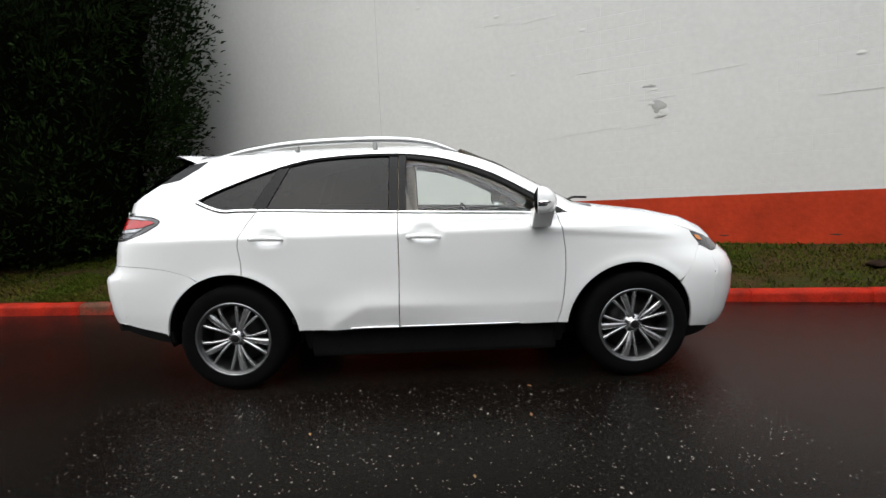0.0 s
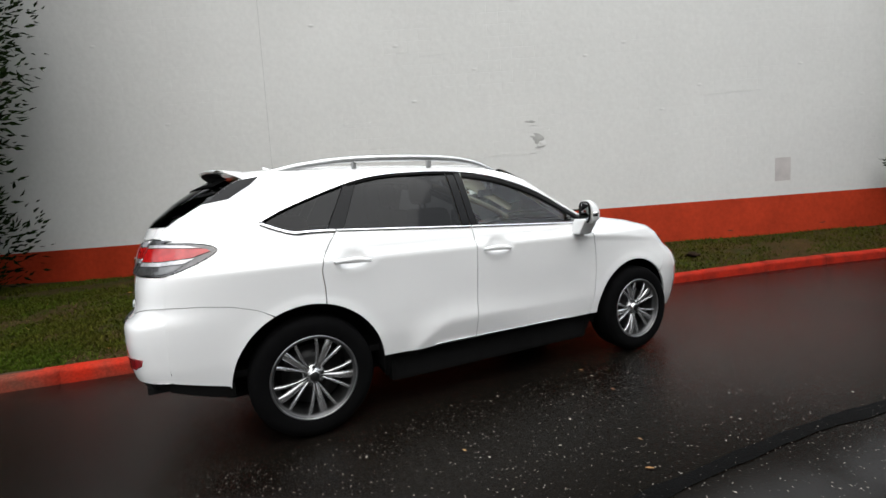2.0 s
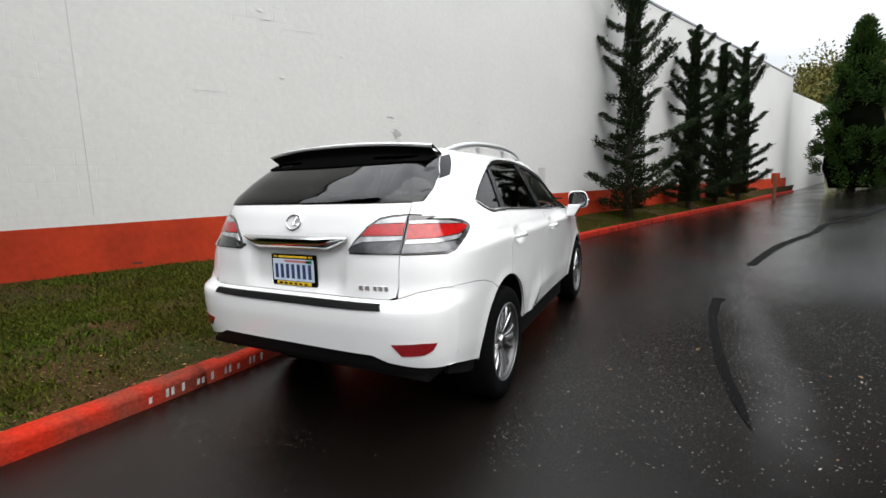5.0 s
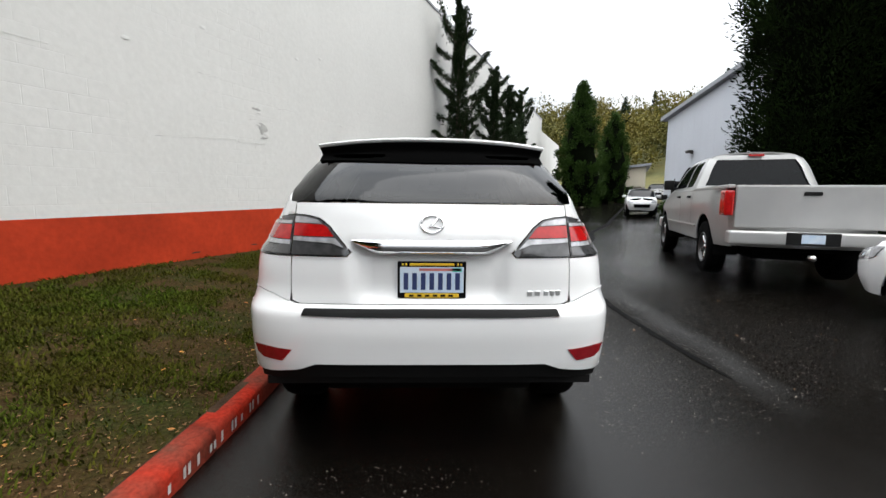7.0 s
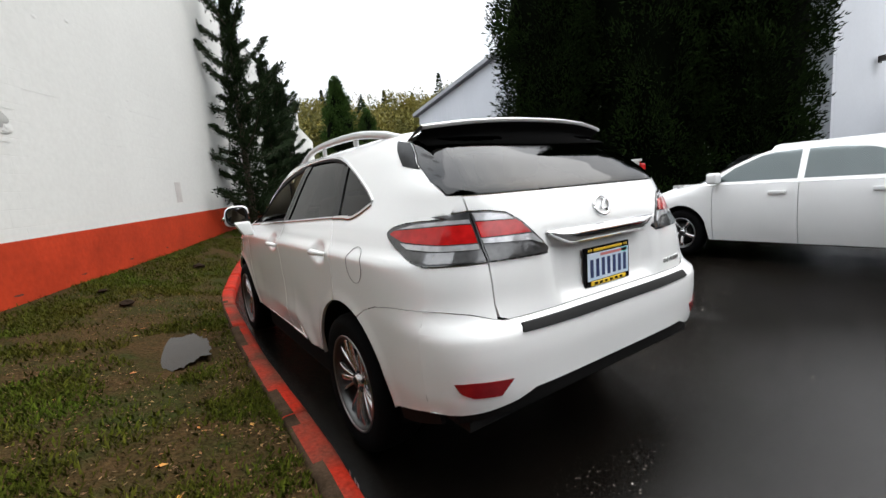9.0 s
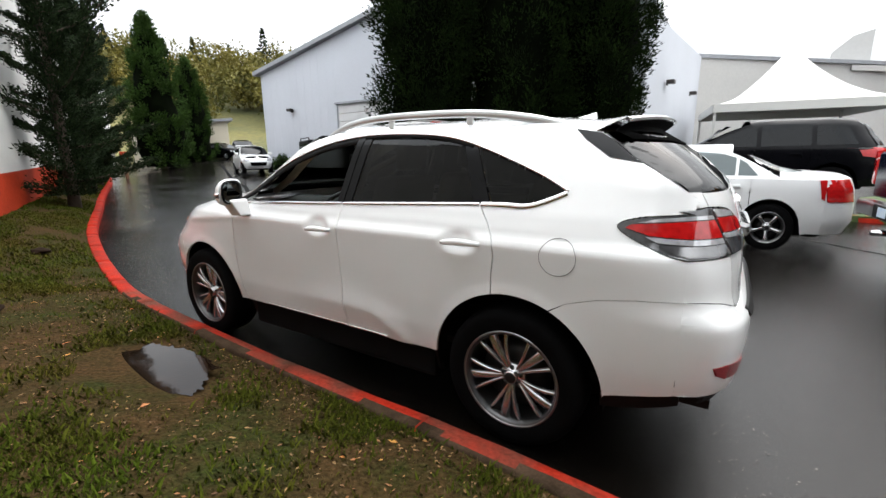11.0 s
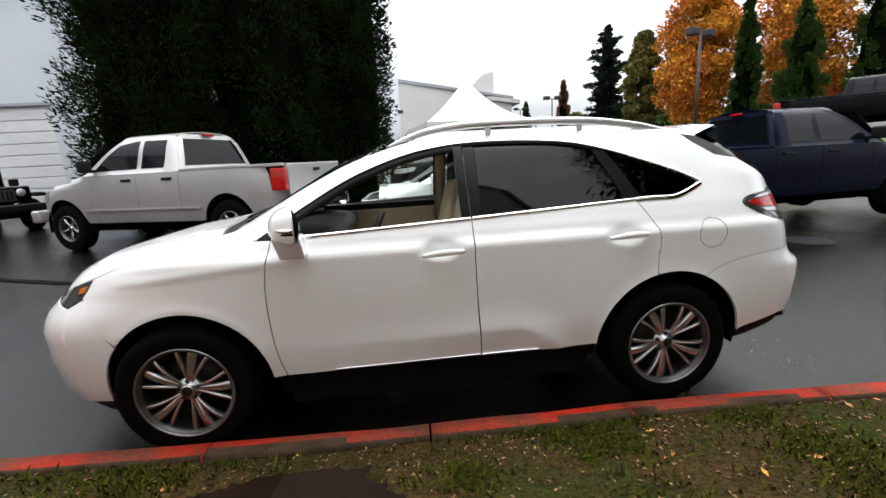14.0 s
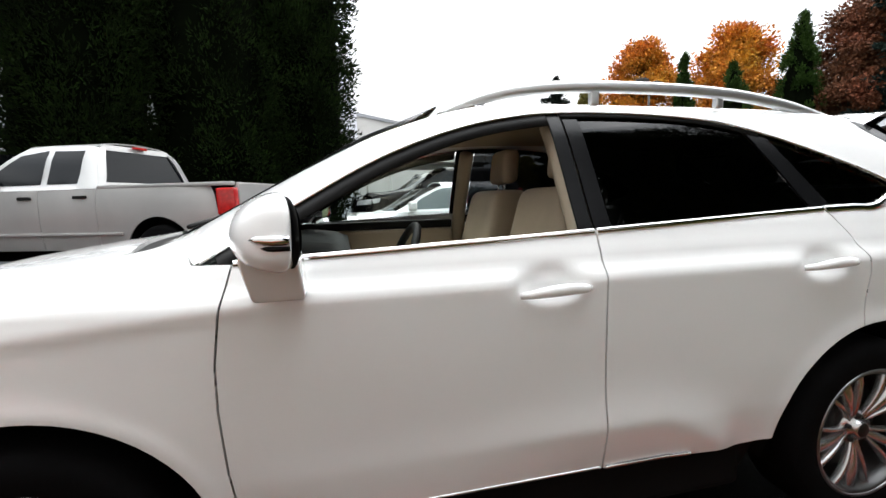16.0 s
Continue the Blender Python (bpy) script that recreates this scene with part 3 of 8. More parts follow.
# grey building behind the tent
back = tagged(empty("grey_building"), "low grey flat-roofed showroom building", "building")
prism("wall", [(1.04, -25.0), (-9.0, -35.2), (-9.0, -44), (1.04, -44)], -0.5, 6.3, GREYW, back, axis='z')
prism("cornice", [(1.1, -24.85), (-9.15, -35.05), (-9.15, -44), (1.1, -44)], 6.3, 6.5, ROOFT, back, axis='z')
prism("canopy", [(-6.2, -32.2), (-9.9, -35.6), (-9.9, -40), (-6.2, -40)], 5.95, 6.25, GREYW, back, axis='z')
prism("roof_fin", [(-5.55, 6.3), (-5.6, 7.5), (-6.5, 8.35), (-7.45, 8.6), (-7.45, 6.3)], -35.2, -35.6, GREYW, back)

# cream garage at the end of the lot
gar = tagged(empty("cream_garage", pose(40.2, -17.8, 0.7, 0, 0, -25)), "cream stucco garage with open dark doorway", "building")
prism("wall", [(-3.5, 0), (-1.5, 0), (-1.5, 2.6), (1.8, 2.6), (1.8, 0), (3.5, 0), (3.5, 3.2), (-3.5, 3.9)], -3, -2.7, CREAM, gar, axis='x')
prism("side_wall", [(-2.69, 0), (6, 0), (6, 3.3), (-2.69, 3.3)], -3.5, -3.2, CREAM, gar, axis='y')
prism("roof", [(-3.9, 3.9), (3.9, 3.1), (3.9, 3.3), (-3.9, 4.12)], -3.3, 6, ROOFT, gar, axis='x')
# near-black board put in for the shade inside the garage
part("doorway_shade", box_bm(-1, -0.8, -1.9, 2.2, 0, 2.7), DARKIN, gar)

# ---- tent ----
tent = tagged(empty("event_tent", pose(-2.5, -20.6, -0.02, 0, 0, 8) @ Matrix.Diagonal((0.93, 0.93, 1.0, 1.0))), "white peaked frame tent with swooping fabric roof", "tent")
tv, tf = [], []
NT, NE = 14, 10
for sd in range(4):
    base = len(tv)
    ca, sa = (1, 0, -1, 0)[sd], (0, 1, 0, -1)[sd]
    for i in range(NT + 1):
        r = 1 - i / NT
        for j in range(NE + 1):
            w = (j / NE * 2 - 1) * r
            z = 3.25 + 2.15 * (1 - r) ** 1.9 + 0.25 * (1 - r) - 0.10 * r * (1 - (j / NE * 2 - 1) ** 2) * (1 - r)
            tv.append(((r * ca - w * sa) * 3.0, (r * sa + w * ca) * 3.0, z))
    for i in range(NT):
        for j in range(NE):
            a = base + i * (NE + 1) + j
            tf.append((a, a + 1, a + NE + 2, a + NE + 1))
link_mesh("canopy", tv, tf, TENTW, tent)
for a, b, c, d in ((-3.0, 3.0, 2.98, 3.02), (-3.0, 3.0, -3.02, -2.98), (2.98, 3.02, -2.97, 2.97), (-3.02, -2.98, -2.97, 2.97)):
    part("valance", box_bm(a, b, c, d, 2.95, 3.26), TENTW, tent)
for sx in (-2.92, 2.92):
    for sy in (-2.92, 2.92):
        part("post", box_bm(sx - 0.05, sx + 0.05, sy - 0.05, sy + 0.05, 0, 3.25, 0.01), TENTW, tent)

# ---- foliage ----
rng = np.random.default_rng(7)


def leaves(name, centres, dirs, size, material, parent, aspect=0.45, droop=0.25):
    """Many small folded leaves at centres, pointing along dirs."""
    n = len(centres)
    C, D = np.asarray(centres, float), np.asarray(dirs, float)
    D = D + rng.normal(0, 0.45, (n, 3))
    D[:, 2] -= droop * rng.random(n)
    D /= np.linalg.norm(D, axis=1)[:, None] + 1e-9
    R = rng.normal(0, 1, (n, 3))
    S = np.cross(D, R)
    S /= np.linalg.norm(S, axis=1)[:, None] + 1e-9
    N = np.cross(S, D)
    L = (size * (0.6 + 0.8 * rng.random(n)))[:, None]
    a = C - D * L * 0.35
    b = C + S * L * aspect * 0.5 + N * L * 0.12
    c = C + D * L * 0.65
    d = C - S * L * aspect * 0.5 + N * L * 0.12
    V = np.stack([a, b, c, d], 1).reshape(-1, 3)
    F = np.arange(n * 4).reshape(n, 4)
    return link_mesh(name, V.tolist(), F.tolist(), material, parent, smooth=False)


def trunk(parent, height, r0, r1, material=BARK, bend=0.0):
    pts = [(bend * math.sin(2.0 * k / 6), 0, -0.2 + (height + 0.2) * k / 6) for k in range(7)]
    v, f = tube(pts, [r0 + (r1 - r0) * k / 6 for k in range(7)], 10)
    return link_mesh("trunk", v, f, material, parent)


def column_tree(name, m, height, radius, material, label, n, size, base=0.15, tip=1.6, lump=0.35, core=True, group="", foot=0.66, grow=2.6):
    """A dense cone or column of foliage sprays with an uneven outline."""
    o = tagged(empty(name, m), label, "tree", group)
    trunk(o, height * 0.9, radius * 0.09 + 0.05, 0.03)
    k = max(120, int(n / 100))
    h = rng.random(k) ** 0.9 * (1 - base / height) + base / height
    a = rng.random(k) * 2 * np.pi

    def prof(q):
        return np.minimum(1, foot + q * grow) * np.clip(1 - q ** tip, 0, 1) ** 0.75
    r = radius * prof(h) * (0.68 + 0.36 * rng.random(k) ** 1.2 + lump * 0.16 * np.sin(3 * a + 9 * h) + lump * 0.10 * np.sin(5 * a - 21 * h))
    cc = np.stack([r * np.cos(a), r * np.sin(a), h * height], 1)
    per = n // k
    spread = radius * 0.15 + 0.05
    C = np.repeat(cc, per, 0)
    off = rng.normal(0, 1, C.shape)
    off *= (rng.random(len(off)) ** 0.6 * 1.2 / np.linalg.norm(off, axis=1))[:, None] * spread * np.array([0.85, 0.85, 1.35])
    C = C + off
    aa = np.repeat(a, per)
    D = np.stack([np.cos(aa) * 0.9, np.sin(aa) * 0.9, 0.8 + 0 * aa], 1) + off * 2
    leaves("crown", C, D, size, material, o, aspect=0.34, droop=0.15)
    # smooth near-black core paints the shade behind the outer sprays
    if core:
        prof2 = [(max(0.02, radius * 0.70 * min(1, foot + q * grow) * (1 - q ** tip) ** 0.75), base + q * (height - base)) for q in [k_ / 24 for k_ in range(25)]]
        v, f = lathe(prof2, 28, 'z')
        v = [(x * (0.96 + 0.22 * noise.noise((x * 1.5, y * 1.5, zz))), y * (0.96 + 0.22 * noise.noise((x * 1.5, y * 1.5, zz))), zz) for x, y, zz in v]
        link_mesh("shade_core", v, f, INSHADE, o)
    return o


def tier_tree(name, m, height, radius, material, label, arms, per, size, group="", lean=0.0, up=0.35, plume=0.20, core=0.50):
    """A conifer of separate upswept boughs, each a limb with sprays of needles."""
    o = tagged(empty(name, m), label, "tree", group)
    trunk(o, height * 0.97, 0.04 + height * 0.012, 0.012, bend=lean)
    C, D = [], []
    for k in range(arms):
        h = (k + 0.5) / arms
        z = height * (0.05 + 0.93 * h)
        a = k * 2.399 + rng.normal(0, 0.4)
        L = radius * (0.35 + 0.65 * (1 - h) ** 0.8) * (0.5 + 0.95 * rng.random() ** 1.3)
        if h > 0.9:
            L *= 0.5
        lift = up * (0.4 + h) + rng.normal(0, 0.1)
        pts = []
        for q in range(6):
            t = q / 5
            pts.append((math.cos(a) * L * t, math.sin(a) * L * t, z + L * (lift * t * t + 0.05 * t)))
        v, f = tube(pts, [0.03 * (1 - 0.8 * q / 5) + 0.004 for q in range(6)], 5)
        link_mesh("bough", v, f, BARK, o)
        n = int(per * (0.4 + L / radius))
        t = 0.12 + 0.9 * rng.random(n) ** 0.8
        wid = plume * L * (1.15 - t * 0.85) + 0.04
        off = rng.normal(0, 1, (n, 3)) * wid[:, None] * np.array([1, 1, 0.45])
        P = np.stack([math.cos(a) * L * t, math.sin(a) * L * t, z + L * (lift * t * t + 0.05 * t)], 1) + off
        C.append(P)
        D.append(np.tile([math.cos(a), math.sin(a), 0.35 + lift], (n, 1)) + off * 1.5)
    n = int(arms * per * 0.55)
    zz = height * (0.04 + 0.94 * rng.random(n) ** 1.2)
    rr = radius * core * (1 - zz / height) ** 0.7 * np.sqrt(rng.random(n)) + 0.03
    aa = rng.random(n) * 6.283
    C.append(np.stack([rr * np.cos(aa), rr * np.sin(aa), zz], 1))
    D.append(np.stack([np.cos(aa), np.sin(aa), 0.8 + 0 * aa], 1))
    leaves("crown", np.concatenate(C), np.concatenate(D), size, material, o, aspect=0.4, droop=0.1)
    return o


def broad_tree(name, m, height, radius, material, label, clumps, per, size, group="", low=0.22):
    """A broadleaf crown: limbs that end in clumps of leaves with gaps between."""
    o = tagged(empty(name, m), label, "tree", group)
    trunk(o, height * 0.7, 0.03 * height * 0.6, 0.04)
    C, D = [], []
    for k in range(clumps):
        h = low + (1 - low) * rng.random()
        prof = math.sin(math.pi * min(1, (h - low * 0.6) / (1.04 - low * 0.6))) ** 0.7
        a, q = rng.random() * 6.283, rng.random() ** 0.5
        c = np.array([math.cos(a) * radius * prof * q, math.sin(a) * radius * prof * q, h * height])
        if k % 3 == 0:
            v, f = tube([(0, 0, height * min(0.65, h * 0.6)), tuple(c * [0.5, 0.5, 0.9]), tuple(c)], [0.09, 0.05, 0.015], 5)
            link_mesh("limb", v, f, BARK, o)
        s = radius * (0.16 + 0.16 * rng.random())
        off = rng.normal(0, 1, (per, 3))
        off *= (rng.random(per) ** 0.5 * 1.5 / np.linalg.norm(off, axis=1))[:, None] * s * np.array([1, 1, 0.8])
        C.append(c + off)
        D.append(off + [0, 0, 0.3])
    leaves("crown", np.concatenate(C), np.concatenate(D), size, material, o, aspect=0.6)
    return o


# three cedars in front of the metal building
for (x, y, h, r) in ((7.75, -10.0, 12.5, 2.3), (5.2, -10.9, 13.5, 2.4), (3.0, -12.1, 12.0, 1.85)):
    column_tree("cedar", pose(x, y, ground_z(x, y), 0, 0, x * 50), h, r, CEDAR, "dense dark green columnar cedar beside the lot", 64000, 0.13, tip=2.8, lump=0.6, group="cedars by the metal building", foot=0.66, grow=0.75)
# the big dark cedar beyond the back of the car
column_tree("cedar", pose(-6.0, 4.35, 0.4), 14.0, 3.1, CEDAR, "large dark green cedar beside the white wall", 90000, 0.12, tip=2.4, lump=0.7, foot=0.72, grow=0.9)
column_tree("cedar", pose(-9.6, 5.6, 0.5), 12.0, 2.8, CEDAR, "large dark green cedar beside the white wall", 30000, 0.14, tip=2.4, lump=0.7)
# boughed conifers along the wall
for (x, y, h, r, s) in ((11.7, -0.95, 7.3, 1.65, 1), (16.1, -2.80, 6.5, 1.2, 2), (18.9, -3.95, 6.5, 1.25, 3), (21.7, -5.10, 6.9, 1.3, 4)):
    tier_tree("conifer", pose(x, y, ground_z(x, y) + 0.2, 0, 0, s * 77), h, r, FIRG, "ragged dark green conifer with upswept boughs beside the wall", 46, 640, 0.075, "conifers along the wall", up=0.60, plume=0.055, core=0.30)
column_tree("cypress", pose(31.4, -12.0, ground_z(31, -12)), 9.4, 2.0, HEDGEG, "tall clipped green cypress at the end of the lot", 18000, 0.2, tip=2.0, lump=0.2, group="cypresses")
column_tree("cypress", pose(35.2, -16.3, ground_z(35, -16)), 7.7, 1.7, HEDGEG, "tall clipped green cypress at the end of the lot", 14000, 0.2, tip=1.9, lump=0.2, group="cypresses")


# ---- kerb of red-painted stones ----
def kerb_run(pts, z_of, inward):
    """One stone per stretch of a line; inward: side of the raised ground."""
    total = [0.0]
    for a, b in zip(pts, pts[1:]):
        total.append(total[-1] + math.dist(a, b))

    def at(d):
        i = min(max(int(np.searchsorted(total, d)) - 1, 0), len(pts) - 2)
        t = (d - total[i]) / max(1e-6, total[i + 1] - total[i])
        return Vector((pts[i][0] + (pts[i + 1][0] - pts[i][0]) * t, pts[i][1] + (pts[i + 1][1] - pts[i][1]) * t, 0))
    return at, total[-1]


kerb = tagged(empty("kerb"), "worn red-painted concrete kerb edging the lawn", "kerb", kind="structure")
kat, klen = kerb_run(KL, ground_z, 1)


def kerb_stone(at, d0, d1, parent, material):
    prof = [(0.0, -0.15), (0.0, 0.085), (0.006, 0.105), (0.022, 0.122), (0.085, 0.131), (0.135, 0.132), (0.15, 0.126), (0.155, 0.10), (0.155, -0.15)]
    v, f = [], []
    n = max(2, int((d1 - d0) / 0.13))
    for i in range(n + 1):
        d = d0 + (d1 - d0) * i / n
        p, q = at(d), at(d + 0.02)
        t = (q - p).normalized()
        nn = Vector((-t.y, t.x, 0))
        g = ground_z(p.x, p.y)
        for o, z in prof:
            w = p + nn * (o + 0.006 * noise.noise((d * 3, z * 9, o * 20)))
            v.append((w.x, w.y, g + z + 0.005 * noise.noise((d * 4, o * 15, 3))))
    k = len(prof)
    for i in range(n):
        for j in range(k - 1):
            f.append((i * k + j, i * k + j + 1, (i + 1) * k + j + 1, (i + 1) * k + j))
    f.append(tuple(range(k - 1, -1, -1)))
    f.append(tuple(n * k + j for j in range(k)))
    return link_mesh("kerb_stone", v, f, material, parent)


d = 0.0
while d < klen - 1.2:
    L = 1.06 + 0.08 * rng.random()
    st = kerb_stone(kat, d, min(d + L - 0.012, klen - 0.05), kerb, KERBR)
    st.data.materials.append(CONC)
    st.data.materials.append(KERBW)
    for q, p in enumerate(st.data.polygons):
        c, row = p.center, q % 8
        bare = noise.noise((c.x * 1.1, 7.0, 2.0)) + 0.5 * noise.noise((c.x * 3.7, 1.0, 5.0))
        if -3.0 < c.x < 4.2:
            p.material_index = 1 if row >= 5 or (row == 4 and bare > 0.1) else 2
        elif row >= 6 and bare > 0.1:
            p.material_index = 1
    d += L


# ---- car bodies as stacked outlines ----
class Body:
    """A car shape: at each height an outline with its width, tail and nose."""

    def __init__(self, width, tail, nose, x0r, x0f, pr, qr, pf, qf, extra=None, recess=None):
        self.w, self.r, self.f = interp(width), interp(tail), interp(nose)
        self.x0r, self.x0f = x0r, x0f
        self.pr, self.qr, self.pf, self.qf = interp(pr), interp(qr), interp(pf), interp(qf)
        self.zlo, self.zhi = width[0][0], width[-1][0]
        self.extra, self.recess = extra, recess

    def width(self, x, z):
        w = self.w(z)
        if x < self.x0r:
            t = (self.x0r - x) / max(1e-3, self.x0r - self.r(z))
            if t >= 1:
                return 0.0
            w *= (1 - t ** self.pr(z)) ** (1 / self.qr(z))
        elif x > self.x0f:
            t = (x - self.x0f) / max(1e-3, self.f(z) - self.x0f)
            if t >= 1:
                return 0.0
            w *= (1 - t ** self.pf(z)) ** (1 / self.qf(z))
        return w

    def side(self, x, z, off=0.0):
        return (x, self.width(x, z) + (self.extra(x, z) if self.extra else 0) + off, z)

    def rear(self, y, z, off=0.0):
        k = min(0.999, abs(y) / max(1e-3, self.w(z)))
        x = self.x0r - (self.x0r - self.r(z)) * (1 - k ** self.qr(z)) ** (1 / self.pr(z))
        return (x + (self.recess(y, z) if self.recess else 0) - off, y, z)

    def front(self, y, z, off=0.0):
        k = min(0.999, abs(y) / max(1e-3, self.w(z)))
        return (self.x0f + (self.f(z) - self.x0f) * (1 - k ** self.qf(z)) ** (1 / self.pf(z)) + off, y, z)

    def top(self, x, y, off=0.0, lo=None):
        a, b = lo if lo else self.zlo, self.zhi
        for _ in range(24):
            m = (a + b) / 2
            if self.width(x, m) > max(abs(y), 0.03):
                a = m
            else:
                b = m
        return (x, y, a + off)


def clip_half(poly, axis, at, keep_above):
    out = []
    n = len(poly)
    for i in range(n):
        p, q = poly[i], poly[(i + 1) % n]
        a, b = (p[axis] - at, q[axis] - at) if keep_above else (at - p[axis], at - q[axis])
        if a >= 0:
            out.append(p)
        if (a > 0 and b < 0) or (a < 0 and b > 0):
            t = a / (a - b)
            out.append((p[0] + (q[0] - p[0]) * t, p[1] + (q[1] - p[1]) * t))
    return out


def skin(poly, fn, cell=0.05, depth=0.018, off=0.0, cell_b=None, butt=None):
    """A panel: a flat outline cut into cells, laid on a surface, with its rim turned in, but for edges that butt on."""
    cb = cell_b or cell
    xs_ = [p[0] for p in poly]
    x0, x1 = min(xs_), max(xs_)
    nx = max(1, math.ceil((x1 - x0) / cell))
    keys, flat, faces = {}, [], []

    def vid(p):
        k = (round(p[0], 4), round(p[1], 4))
        if k not in keys:
            keys[k] = len(flat)
            flat.append(k)
        return keys[k]
    for i in range(nx):
        a, b = x0 + (x1 - x0) * i / nx, x0 + (x1 - x0) * (i + 1) / nx
        col = clip_half(clip_half(poly, 0, a, True), 0, b, False)
        if len(col) < 3:
            continue
        zs_ = [p[1] for p in col]
        j0, j1 = math.floor(min(zs_) / cb), math.ceil(max(zs_) / cb)
        for j in range(j0, j1):
            c = clip_half(clip_half(col, 1, j * cb, True), 1, (j + 1) * cb, False)
            ids = []
            for p in c:
                v = vid(p)
                if not ids or ids[-1] != v:
                    ids.append(v)
            if len(ids) > 1 and ids[0] == ids[-1]:
                ids.pop()
            if len(set(ids)) >= 3 and len(set(ids)) == len(ids):
                faces.append(tuple(ids))
    verts = [fn(p[0], p[1], off) for p in flat]
    if depth:
        count = {}
        for fc in faces:
            for p, q in zip(fc, fc[1:] + fc[:1]):
                count.setdefault((min(p, q), max(p, q)), []).append((p, q))
        inner = {}
        rim = []
        for e in count.values():
            if len(e) == 1:
                p, q = e[0]
                if butt and butt(flat[p]) and butt(flat[q]):
                    continue
                for w in (p, q):
                    if w not in inner:
                        inner[w] = len(verts)
                        verts.append(verts[w])
                        verts.append(fn(*flat[w], off - depth))
                rim.append((inner[q], inner[p], inner[p] + 1, inner[q] + 1))
        faces = faces + rim
    return verts, faces


def orient(verts, faces, outward):
    """Turn the faces so that they look along outward(verts centre)."""
    total = 0.0
    for fc in faces[:200]:
        a, b, c = (Vector(verts[i]) for i in fc[:3])
        total += (b - a).cross(c - a).dot(outward)
    return faces if total >= 0 else [tuple(reversed(fc)) for fc in faces]


def mirror(verts):
    return [(x, -y, z) for x, y, z in verts]


def pair(name, poly, body, material, parent, cell=0.05, depth=0.018, off=0.0, label="", under=None, butt=None):
    """The same side panel on both flanks."""
    v, f = skin(poly, body.side, cell, depth, off, butt=butt)
    f = orient(v, f, Vector((0, 1, 0)))
    made = []
    for s in (0, 1):
        vv = v if s == 0 else mirror(v)
        ff = f if s == 0 else [tuple(reversed(q)) for q in f]
        made.append(link_mesh(name, vv, ff, material, (under[s] if under else parent), label))
    return made


def arc(cx, cz, r, a0, a1, n=14, rz=None):
    return [(cx + r * math.cos(radians(a0 + (a1 - a0) * i / n)), cz + (rz or r) * math.sin(radians(a0 + (a1 - a0) * i / n))) for i in range(n + 1)]


